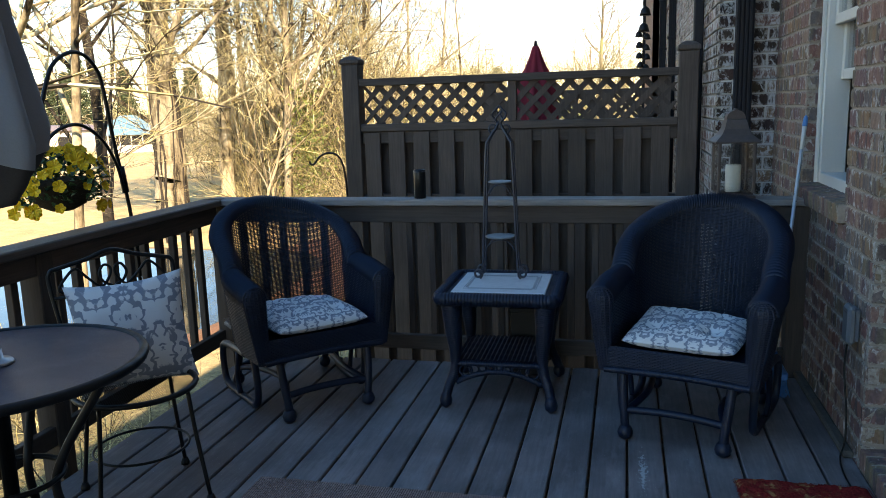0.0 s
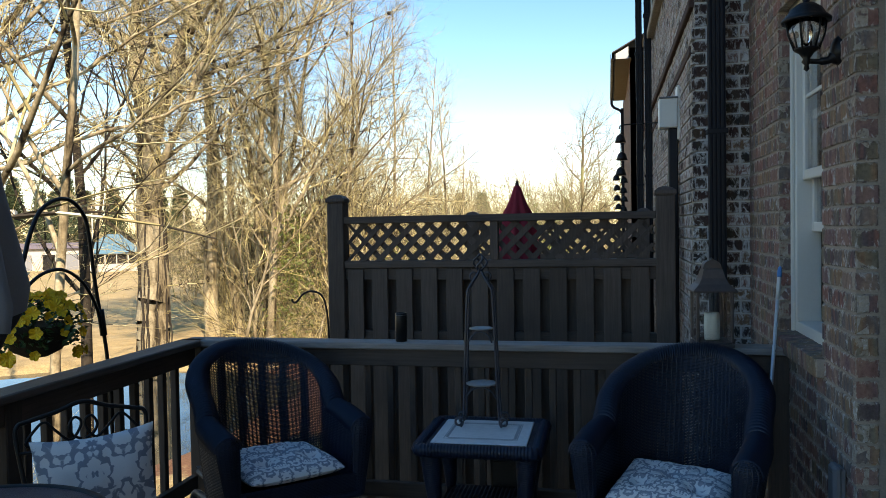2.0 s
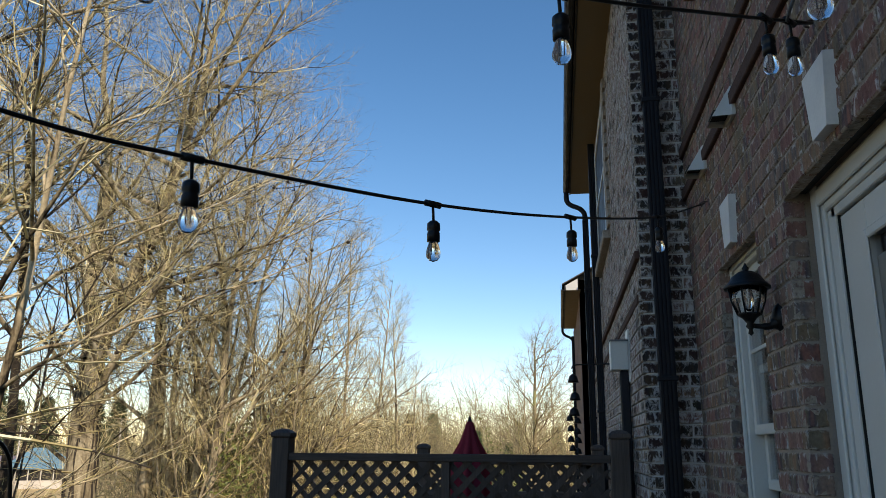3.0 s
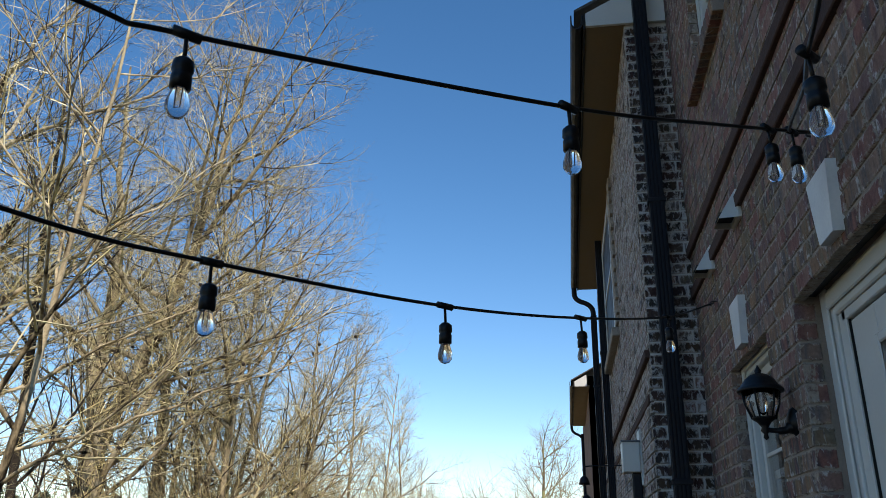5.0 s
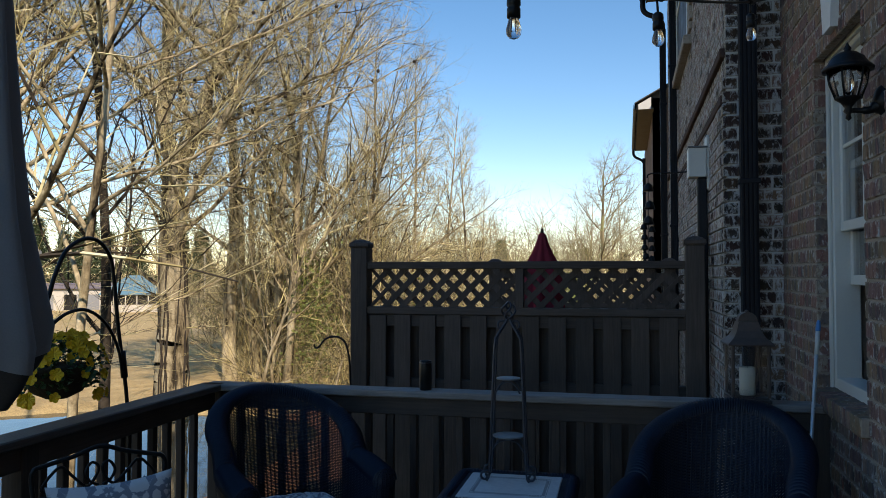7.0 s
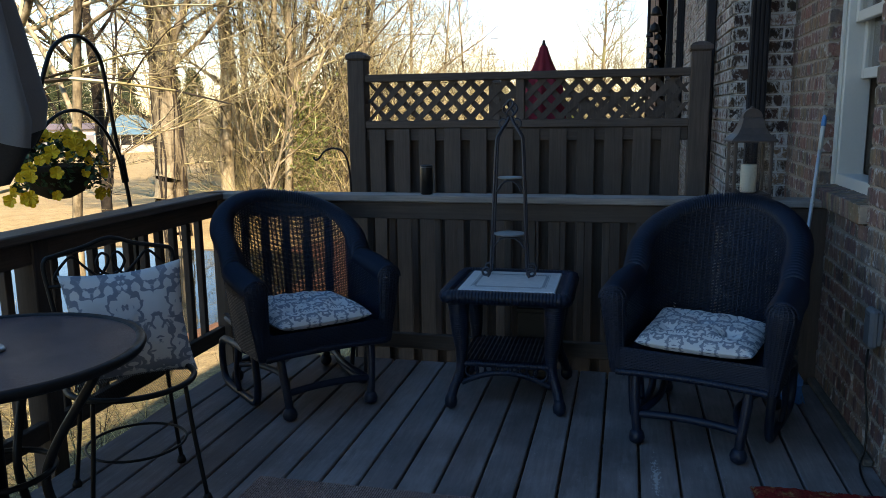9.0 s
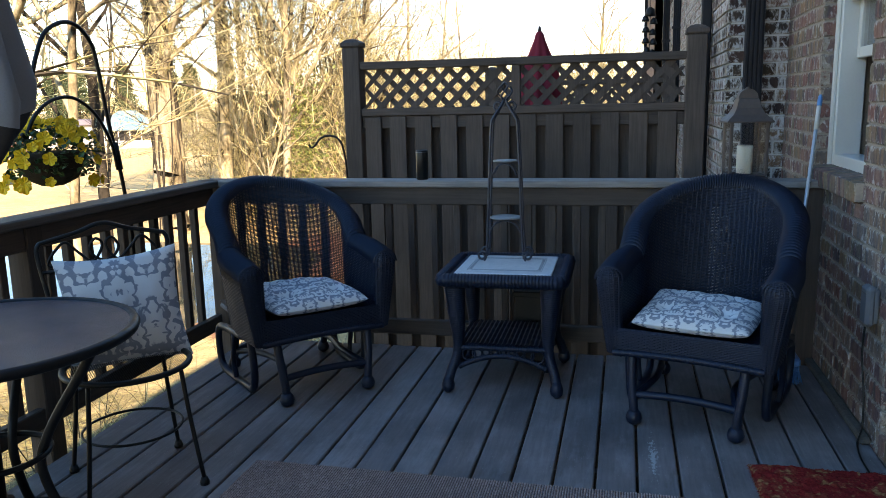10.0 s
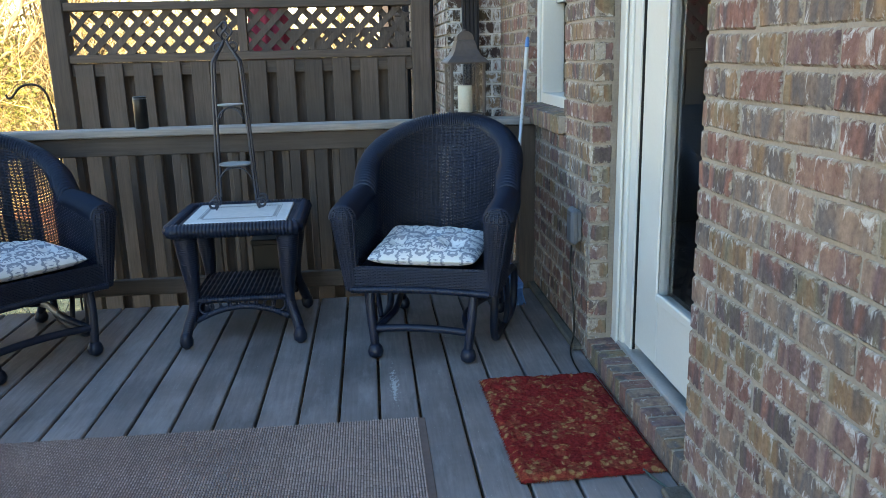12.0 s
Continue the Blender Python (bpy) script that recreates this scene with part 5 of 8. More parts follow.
g = Geo()
g.lathe([(0.030, 0), (0.033, 0.004), (0.033, 0.152), (0.031, 0.158), (0.026, 0.160), (0.024, 0.156)], 24)
spk = thing("speaker", "small black cylindrical speaker standing on the rail cap", "speaker", pose(-1.134, 4.115, 0.918))
part("body", g, BLACK, spk, "", True)
g = Geo()
g.tube(arc((0, 0, 0.148), 0.0335, 0, 360, 24, (1, 0, 0), (0, 1, 0))[:-1], 0.0015, 5, closed=True)
part("ring", g, GREY_BOX, spk, "", True)

g = Geo()
g.box(-0.085, 0.085, -0.07, 0.07, 0, 0.36, 0.008)
g.box(-0.09, 0.09, -0.075, 0.075, 0.34, 0.37, 0.006)
solo("storage_box", g, BLACK, "dark box standing on the deck behind the table", "box", m=pose(-0.52, 3.94, 0))


# ---- bistro table, chair, pillow, umbrella ----
def build_patio_table():
    ob = thing("patio_table", "round dark brown perforated steel patio table", "table", pose(-1.81, 1.75, 0))
    g = Geo()
    g.lathe([(0.0, 0.706), (0.39, 0.706), (0.40, 0.716), (0.0, 0.7165)], 64)
    part("tabletop", g, MESH_TOP, ob, "perforated brown steel top")
    g = Geo()
    g.tube(arc((0, 0, 0.708), 0.41, 0, 360, 72, (1, 0, 0), (0, 1, 0))[:-1], 0.016, 8, closed=True)
    part("rim", g, IRON, ob, "", True)
    for k in range(4):
        a = radians(20 + 90 * k)
        ca, sa = math.cos(a), math.sin(a)
        g = Geo()
        g.tube(spline([(0.33 * ca, 0.33 * sa, 0.70), (0.27 * ca, 0.27 * sa, 0.60), (0.16 * ca, 0.16 * sa, 0.42), (0.13 * ca, 0.13 * sa, 0.30), (0.2 * ca, 0.2 * sa, 0.12), (0.31 * ca, 0.31 * sa, 0.05), (0.37 * ca, 0.37 * sa, 0.012)], 6), 0.014, 8)
        part("leg", g, IRON, ob, "", True)
    for r, z in ((0.15, 0.36), (0.25, 0.09)):
        g = Geo()
        g.tube(arc((0, 0, z), r, 0, 360, 40, (1, 0, 0), (0, 1, 0))[:-1], 0.009, 6, closed=True)
        part("ring", g, IRON, ob, "", True)


build_patio_table()


def build_umbrella():
    ob = thing("patio_umbrella", "closed grey canvas patio umbrella with a dark pole", "umbrella", pose(-1.81, 1.75, 0))
    g = Geo()
    g.lathe([(0.022, 0.04), (0.022, 2.75), (0.03, 2.76), (0.012, 2.82)], 14)
    part("pole", g, IRON, ob, "", True)
    g = Geo()
    g.lathe([(0.03, 0.717), (0.055, 0.719), (0.05, 0.728), (0.026, 0.735), (0.024, 0.76)], 20)
    part("collar", g, ALU, ob, "", True)
    g = Geo()
    g.lathe([(0.24, 0), (0.25, 0.02), (0.22, 0.05), (0.05, 0.07), (0.04, 0.22), (0.026, 0.225)], 28)
    part("base", g, IRON, ob, "", True)

    def fold(w, i):
        return 1 + 0.16 * math.cos(8 * w + 0.5) + 0.05 * math.cos(3 * w + 1)
    prof = [(0.03, 2.72), (0.055, 2.66), (0.082, 2.5), (0.102, 2.2), (0.12, 1.95), (0.143, 1.7), (0.182, 1.5), (0.2, 1.40), (0.19, 1.33)]
    g = Geo()
    n = 96
    P = [[(r * fold(2 * math.pi * k / n, i) * math.cos(2 * math.pi * k / n), r * fold(2 * math.pi * k / n, i) * math.sin(2 * math.pi * k / n),
           z - 0.05 * (z < 1.6) * (1 + math.cos(2 * math.pi * k / n * 4)) * 0.5) for k in range(n)] for i, (r, z) in enumerate(prof)]
    g.sheet(P[::-1], closed_u=True)
    part("canopy", g, CANVAS, ob, "grey canvas canopy hanging in folds", True)
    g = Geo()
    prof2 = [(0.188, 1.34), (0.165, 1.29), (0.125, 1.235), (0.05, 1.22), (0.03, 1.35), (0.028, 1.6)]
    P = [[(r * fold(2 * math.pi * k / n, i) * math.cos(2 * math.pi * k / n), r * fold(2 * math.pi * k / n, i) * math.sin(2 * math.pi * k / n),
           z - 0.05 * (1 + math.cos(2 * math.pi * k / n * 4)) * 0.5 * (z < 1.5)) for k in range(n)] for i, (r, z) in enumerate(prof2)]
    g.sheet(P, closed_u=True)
    part("valance", g, CANVAS_SHADED, ob, "gathered underside of the canopy, coloured dark for shade", True)


build_umbrella()


def build_bistro_chair():
    ob = thing("bistro_chair", "black iron bistro chair with a scrolled back", "chair", pose(-1.775, 2.34, 0, 0, 0, 45))
    g = Geo()
    g.lathe([(0.205, 0.4345), (0.1, 0.4345), (0.002, 0.4345)], 48)
    part("seat", g, PERFORATED, ob, "round perforated steel seat")
    g = Geo()
    g.tube(arc((0, 0, 0.434), 0.212, 0, 360, 56, (1, 0, 0), (0, 1, 0))[:-1], 0.011, 8, closed=True)
    part("seat_rim", g, IRON, ob, "", True)
    for sx in (-1, 1):
        for sy in (-1, 1):
            g = Geo()
            g.tube(spline([(0.15 * sx, 0.145 * sy, 0.43), (0.165 * sx, 0.16 * sy, 0.25), (0.19 * sx, 0.188 * sy, 0.02)], 5), 0.008, 8)
            leg = part("leg", g, IRON, ob, "", True)
            g = Geo()
            g.lathe([(0.017, 0), (0.018, 0.01), (0.011, 0.028)], 10, (0.19 * sx, 0.188 * sy, 0))
            part("foot", g, IRON, leg, "", True)
    g = Geo()
    g.tube(arc((0, 0, 0.2), 0.17, 0, 360, 40, (1, 0, 0), (0, 1, 0))[:-1], 0.005, 6, closed=True)
    part("leg_ring", g, IRON, ob, "", True)
    g = Geo()
    back = [(-0.17, 0.14, 0.43), (-0.2, 0.2, 0.62), (-0.225, 0.245, 0.80), (-0.22, 0.25, 0.85), (-0.19, 0.255, 0.862), (-0.09, 0.26, 0.885), (0, 0.262, 0.912), (0.09, 0.26, 0.885), (0.19, 0.255, 0.862), (0.22, 0.25, 0.85), (0.225, 0.245, 0.80), (0.2, 0.2, 0.62), (0.17, 0.14, 0.43)]
    g.tube(spline(back, 7), 0.0085, 8)
    part("back_frame", g, IRON, ob, "", True)
    g = Geo()
    g.tube([(-0.217, 0.23, 0.755), (0.217, 0.23, 0.755)], 0.007, 8)
    part("back_rail", g, IRON, ob, "", True)
    for sx in (-1, 1):
        g = Geo()
        g.tube(spline([(x, y, z + 0.068 + 0.1 * max(0, 0.06 - abs(x))) for x, y, z in ((0.006 * sx, 0.25, 0.70), (0.035 * sx, 0.252, 0.72), (0.05 * sx, 0.255, 0.755), (0.03 * sx, 0.258, 0.785), (0.008 * sx, 0.256, 0.77), (0.012 * sx, 0.254, 0.74), (0.045 * sx, 0.25, 0.705), (0.09 * sx, 0.25, 0.745), (0.13 * sx, 0.252, 0.785), (0.165 * sx, 0.25, 0.76), (0.195 * sx, 0.247, 0.715), (0.17 * sx, 0.246, 0.70), (0.15 * sx, 0.247, 0.715))], 6), 0.0055, 6)
        part("scroll", g, IRON, ob, "", True)


build_bistro_chair()


def build_pillow():
    g = Geo()
    N, w = 40, 0.213
    front, rear, uv = [], [], []
    for i in range(N + 1):
        a, b, c = [], [], []
        for j in range(N + 1):
            u, v = -1 + 2 * j / N, -1 + 2 * i / N
            pinch = 1 - 0.06 * (1 - abs(v) ** 2) * abs(u) ** 3
            x, z = w * u * (1 - 0.10 * (1 - v * v)), w * v * (1 - 0.11 * (1 - u * u))
            t = 0.088 * ((1 - u * u) * (1 - v * v)) ** 0.5 * pinch + 0.006 * noise.noise((x * 12, z * 12, 9)) * (1 - abs(u * v)) + 0.003 * noise.noise((x * 30, z * 30, 4))
            if abs(u) == 1 or abs(v) == 1:
                t = 0
            a.append((x, -t, z)), b.append((x, t, z)), c.append((x + w, z + w))
        front.append(a), rear.append(b), uv.append(c)
    g.sheet(front, uv)
    g.sheet([r[::-1] for r in rear], [r[::-1] for r in uv])
    return g


solo("throw_pillow", build_pillow(), DAMASK_BIG, "square grey and white damask pillow leaning on the chair back", "pillow", True,
     m=pose(-1.775, 2.34, 0, 0, 0, 45) @ pose(0.028, 0.128, 0.606, -15, -3, -6))


# ---- shepherd hooks and flower basket ----
def build_hooks():
    ob = thing("shepherd_hook", "black iron double plant hook clamped to the rail", "plant hook", pose(-2.47, 0, 0))
    g = Geo()
    stem = [(0, 3.43, 0.45), (0, 3.404, 0.909), (0, 3.33, 1.27), (0, 3.285, 1.55)]
    bow = [(0, 3.25, 1.64), (0, 3.17, 1.70), (0, 3.07, 1.705), (0, 2.96, 1.65), (0, 2.89, 1.54), (0, 2.855, 1.45), (0, 2.835, 1.42), (0, 2.805, 1.435), (0, 2.79, 1.48)]
    g.tube(spline(stem + bow, 6), 0.0095, 8)
    part("upper_hook", g, IRON, ob, "", True)
    g = Geo()
    g.tube(spline([(0.012, 3.345, 1.08), (0.012, 3.31, 1.19), (0.012, 3.22, 1.31), (0.012, 3.09, 1.38), (0.012, 2.96, 1.375), (0.012, 2.85, 1.32), (0.012, 2.79, 1.25), (0.012, 2.775, 1.22), (0.012, 2.75, 1.235)], 6), 0.008, 8)
    part("lower_hook", g, IRON, ob, "", True)
    g = Geo()
    g.tube([(0.006, 3.372, 1.04), (0.006, 3.35, 1.17)], 0.017, 8)
    part("clamp", g, IRON, ob, "", True)
    g = Geo()
    g.box(-0.01, 0.03, 3.38, 3.44, 0.60, 0.86, 0.004)
    part("bracket", g, IRON, ob)
    far = thing("shepherd_hook", "thin black garden hook standing beyond the deck", "plant hook", pose(0, 4.9, 0))
    g = Geo()
    g.tube(spline([(-1.85, 0, -2.6), (-1.85, 0, 0.4), (-1.852, 0, 0.85), (-1.868, 0, 1.03), (-1.905, 0, 1.11), (-1.97, 0, 1.13), (-2.03, 0, 1.11), (-2.075, 0, 1.06), (-2.1, 0, 1.055), (-2.11, 0, 1.075)], 6), 0.007, 8)
    part("rod", g, IRON, far, "", True)


build_hooks()


def build_flowers():
    rng = random.Random(4)
    ob = thing("flower_basket", "hanging basket of yellow pansies in full bloom", "flower basket", pose(-2.458, 2.90, 1.105) @ Matrix.Scale(0.92, 4))
    g = Geo()
    g.lathe([(0.05, -0.10), (0.11, -0.07), (0.15, 0.0), (0.165, 0.05), (0.15, 0.055), (0.0, 0.05)], 24)
    part("basket", g, COCO, ob, "dark coir-lined bowl", True)
    g = Geo()
    for a in (0, 120, 240):
        ca, sa = math.cos(radians(a)), math.sin(radians(a))
        g.tube([(0.155 * ca, 0.155 * sa, 0.05), (0.0, -0.11, 0.17)], 0.002, 5)
    part("hanger", g, IRON, ob)
    g = Geo()
    for k in range(760):
        th, ph = rng.uniform(0, 2 * math.pi), rng.uniform(-0.6, 1.3)
        r = rng.uniform(0.12, 0.20)
        c = Vector((math.cos(th) * math.cos(ph) * r * 1.05, math.sin(th) * math.cos(ph) * r * 1.15, 0.03 + math.sin(ph) * r * 0.8))
        m = Matrix.Translation(c) @ Euler((rng.uniform(-1, 1), rng.uniform(-1, 1), rng.uniform(0, 6.3))).to_matrix().to_4x4()
        L, w = rng.uniform(0.018, 0.04), rng.uniform(0.008, 0.016)
        g.add([(0, 0, 0), (w, L * 0.5, 0.006), (0, L, 0), (-w, L * 0.5, 0.006)], [(0, 1, 2), (0, 2, 3)], m=m)
    part("leaves", g, LEAF, ob, "dense green pansy leaves")
    g = Geo()
    for k in range(5):
        a0 = 2 * math.pi * k / 5
        ring = [(0, 0, 0.0)]
        for j in range(7):
            a = a0 + (j - 3) / 6 * 1.35
            rr = 0.026 * (0.7 + 0.45 * math.cos((j - 3) / 3 * 1.2))
            ring.append((rr * math.cos(a), rr * math.sin(a), 0.006 + 0.003 * math.cos(j * 2.0) + 0.001 * k))
        g.add(ring, [(0, j, j + 1) for j in range(1, 7)])
    bm = g.mesh("blossom", PETAL)
    for k in range(96):
        th, ph = rng.uniform(0, 2 * math.pi), rng.uniform(-0.35, 1.35)
        r = rng.uniform(0.17, 0.215)
        c = Vector((math.cos(th) * math.cos(ph) * r, math.sin(th) * math.cos(ph) * r * 1.12, 0.03 + math.sin(ph) * r * 0.85 - (0.07 if ph < -0.1 else 0)))
        o2 = new("blossom", bm)
        d = Vector((c.x + 0.12, c.y - 0.10, c.z * 0.6 + 0.03))
        o2.matrix_basis = Matrix.Translation(c) @ d.to_track_quat('Z', 'Y').to_matrix().to_4x4() @ Matrix.Scale(rng.uniform(0.75, 1.15), 4)
        o2.parent = ob


build_flowers()


# ---- lantern, broom, mats ----
def build_candle_lantern():
    ob = thing("candle_lantern", "weathered metal candle lantern standing on the rail", "lantern", pose(0.511, 4.125, 0.918, 0, 0, 4))
    g = Geo()
    g.box(-0.095, 0.095, -0.095, 0.095, 0, 0.018, 0.004)
    g.box(-0.085, 0.085, -0.085, 0.085, 0.018, 0.03, 0.004)
    part("base", g, COPPER, ob)
    for sx in (-1, 1):
        for sy in (-1, 1):
            g = Geo()
            g.box(0.083 * sx - 0.008, 0.083 * sx + 0.008, 0.083 * sy - 0.008, 0.083 * sy + 0.008, 0.03, 0.285, 0.003)
            part("corner_post", g, COPPER, ob)
    for k in range(4):
        c, s = math.cos(k * math.pi / 2), math.sin(k * math.pi / 2)
        g = Geo()
        m = Matrix.Rotation(k * math.pi / 2, 4, 'Z')
        g.box(-0.075, 0.075, -0.0845, -0.0825, 0.03, 0.285, 0, m)
        part("pane", g, GLASS, ob)
    g = Geo()
    g.lathe([(0.15, 0.278), (0.152, 0.286), (0.142, 0.294), (0.105, 0.318), (0.082, 0.348), (0.070, 0.38), (0.064, 0.392), (0.05, 0.396)], 4)
    part("roof", g, COPPER, ob).rotation_euler = (0, 0, radians(45))
    g = Geo()
    n = 14
    pts = [(0.046 * math.cos(math.pi * k / n), 0.0, 0.388 + 0.052 * math.sin(math.pi * k / n) ** 0.8) for k in range(n + 1)]
    vs = [(x, y, z) for y in (-0.03, 0.03) for x, _, z in pts]
    g.add(vs, [tuple(range(n + 1)), tuple(range(2 * n + 1, n, -1))] + [(k + 1, k, n + 1 + k, n + 2 + k) for k in range(n)])
    part("vent_cap", g, COPPER, ob)
    g = Geo()
    g.lathe([(0.008, 0.432), (0.014, 0.437), (0.008, 0.447), (0.002, 0.45)], 10)
    part("knob", g, COPPER, ob, "", True)
    candle = tagged(part("candle", Geo().lathe([(0.036, 0.03), (0.038, 0.035), (0.038, 0.163), (0.035, 0.168), (0.01, 0.164)], 24), WAX, ob, "cream pillar candle", True))
    part("wick", Geo().tube([(0, 0, 0.163), (0.002, 0, 0.18)], 0.0012, 5), BLACK, candle)


build_candle_lantern()


def build_broom():
    ob = thing("broom", "broom with silver handle and blue brush leaning by the wall", "broom")
    b, t = Vector((0.70, 3.86, 0.16)), Vector((0.836, 4.10, 1.322))
    d = (t - b)
    part("handle", Geo().tube([b, b + d * 0.88], 0.0088, 10), POLE, ob, "", True)
    part("grip", Geo().tube([b + d * 0.86, b + d * 0.955], 0.0102, 10), WHITE, ob, "white plastic grip", True)
    part("tip", Geo().tube(spline([b + d * 0.955, b + d * 0.98, t], 3), [0.0112, 0.0118, 0.0118, 0.011, 0.010, 0.009, 0.005], 10), BLUE, ob, "blue hanging tip", True)
    g = Geo()
    g.tube([b + Vector((0, 0, -0.04)), b + Vector((0, 0, 0.03))], [0.03, 0.014], 10)
    g.box(b.x - 0.04, b.x + 0.045, b.y - 0.13, b.y + 0.13, 0.085, 0.125, 0.008)
    part("head", g, BLUE, ob, "blue brush head")
    rng = random.Random(8)
    g = Geo()
    for k in range(420):
        x, y = b.x + rng.uniform(-0.034, 0.04), b.y + rng.uniform(-0.125, 0.125)
        g.tube([(x, y, 0.086), (x + rng.uniform(-0.02, 0.02), y + rng.uniform(-0.03, 0.03), 0.003)], 0.0016, 3, caps=False)
    part("bristles", g, BLUE, ob, "blue plastic bristles")


build_broom()


def build_rug():
    """Basket-woven outdoor rug: blocks of three cords, turned in alternate cells."""
    g = Geo()
    x0, x1, y0, y1 = -1.405, 0.158, 0.9, 2.545
    cw, ch = 0.027, 0.021
    nx, ny = int((x1 - x0) / cw), int((y1 - y0) / ch)
    rng = random.Random(2)
    for i in range(nx):
        for j in range(ny):
            cx, cy = x0 + cw * i, y1 - ch * (j + 1)
            k_n = 3 if cy > 1.2 else 1
            cy += 0.5 * ch if i % 2 else 0.0
            tone = rng.uniform(0, 0.0015)
            for k in range(k_n):
                w = cw / k_n
                xa, xb = cx + w * k + 0.0004, cx + w * (k + 1) - 0.0004
                a, b = cy + 0.0012 + rng.uniform(0, 0.001), min(cy + ch - 0.0012, y1 + 0.002)
                if b - a < 0.004:
                    continue
                z, m = 0.0078 + tone + rng.uniform(0, 0.001), (xa + xb) / 2
                g.add([(xa, a, 0.0025), (xb, a, 0.0025), (xb, b, 0.0025), (xa, b, 0.0025), (m, a + 0.0035, z), (m, b - 0.0035, z)],
                      [(0, 1, 4), (1, 2, 5, 4), (2, 3, 5), (3, 0, 4, 5)])
    rug = thing("outdoor_rug", "grey-beige basket-woven outdoor rug lying on the deck", "rug")
    part("weave", g, RUG, rug)
    g = Geo()
    g.box(x0, x1, y0, y1, 0.0005, 0.0042, 0.0015)
    part("backing", g, RUG_BACK, rug)


RUG_BACK = plain("rug_backing", (0.15, 0.10, 0.088), 0.95, vary=0.2)
build_rug()


def build_doormat():
    rng = random.Random(6)
    ob = thing("doormat", "worn red pile doormat with golden flowers", "doormat", pose(0.631, 2.455, 0.0, 0, 0, 1.2))
    w, d = 0.228, 0.378
    N, K = 80, 110
    g = Geo()
    P = []
    for i in range(K + 1):
        row = []
        for j in range(N + 1):
            u, v = -1 + 2 * j / N, -1 + 2 * i / K
            x = w * u + 0.006 * noise.noise((v * 9, u, 1)) * abs(u)
            y = d * v + 0.006 * noise.noise((u * 9, v, 4)) * abs(v)
            lump = 0.012 + 0.006 * noise.noise((x * 30, y * 30, 2)) + 0.005 * noise.noise((x * 90, y * 90, 7))
            edge = min(1.0, (1 - abs(u)) * 14, (1 - abs(v)) * 22)
            row.append((x, y, 0.002 + lump * edge ** 0.5 + 0.014 * max(0, 0.5 * math.sin(u * 2 + v * 3)) * edge))
        P.append(row)
    g.sheet(P)
    part("mat_surface", g, DOORMAT, ob, "", True)
    g = Geo()
    g.box(-w, w, -d, d, 0.0004, 0.0025, 0)
    part("backing", g, BLACK, ob)
    g = Geo()
    for k in range(1500):
        side = rng.random()
        if side < 0.62:
            x, y, dx, dy = math.copysign(w, rng.random() - 0.4), rng.uniform(-d, d), 1, 0
            dx = math.copysign(1, x)
        else:
            x, y, dx = rng.uniform(-w, w), math.copysign(d, rng.random() - 0.6), 0
            dy = math.copysign(1, y)
        L = rng.uniform(0.004, 0.013)
        s = 0.0018
        g.add([(x - s * (dx == 0), y - s * (dx != 0), 0.009), (x + s * (dx == 0), y + s * (dx != 0), 0.009), (x + dx * L, y + dy * L, rng.uniform(0.001, 0.006))], [(0, 1, 2)])
    part("fringe", g, DOORMAT, ob, "frayed edge")


build_doormat()


# ---- things on the wall ----
def build_wall_lamp():
    ob = thing("wall_lantern", "black cast coach lamp on a wall bracket beside the door", "wall lamp", pose(0.757, 3.21, 2.126) @ Matrix.Diagonal((0.92, 0.92, 0.835, 1)))
    g = Geo()
    g.lathe([(0.0, 0.0), (0.012, 0.012), (0.008, 0.03), (0.02, 0.045), (0.014, 0.06), (0.03, 0.085), (0.05, 0.10), (0.052, 0.108), (0.02, 0.11)], 16)
    part("lower_bowl", g, IRON, ob, "", True)
    for k in range(6):
        a = radians(60 * k)
        g = Geo()
        g.tube([(0.048 * math.cos(a), 0.048 * math.sin(a), 0.10), (0.072 * math.cos(a), 0.072 * math.sin(a), 0.17), (0.08 * math.cos(a), 0.08 * math.sin(a), 0.235)], 0.0045, 6)
        part("rib", g, IRON, ob, "", True)
    g = Geo()
    g.lathe([(0.046, 0.105), (0.069, 0.17), (0.077, 0.235), (0.074, 0.235), (0.066, 0.17), (0.043, 0.105)], 18)
    part("glass", g, GLASS, ob, "", True)
    g = Geo()
    g.lathe([(0.006, 0.12), (0.02, 0.14), (0.024, 0.175), (0.012, 0.2), (0.01, 0.23)], 14)
    part("bulb", g, GLASS, ob, "", True)
    g = Geo()
    g.lathe([(0.076, 0.232), (0.1, 0.228), (0.102, 0.236), (0.088, 0.252), (0.078, 0.262), (0.062, 0.29), (0.035, 0.312), (0.012, 0.32), (0.016, 0.332), (0.008, 0.345), (0.002, 0.36)], 12)
    part("roof", g, IRON, ob, "", True)
    g = Geo()
    g.tube(spline([(0.0, 0, 0.05), (0.05, 0, 0.045), (0.09, 0, 0.05), (0.145, 0, 0.085)], 6), [0.012] * 7 + [0.018] * 6 + [0.03] * 6, 10)
    part("arm", g, IRON, ob, "", True)
    g = Geo()
    g.tube(spline([(0.14, 0, 0.02), (0.14, 0, 0.09), (0.14, 0, 0.16)], 4), [0.02, 0.035, 0.045, 0.05, 0.05, 0.047, 0.042, 0.034, 0.016], 12)
    part("wall_plate", g, IRON, ob, "", True)


build_wall_lamp()


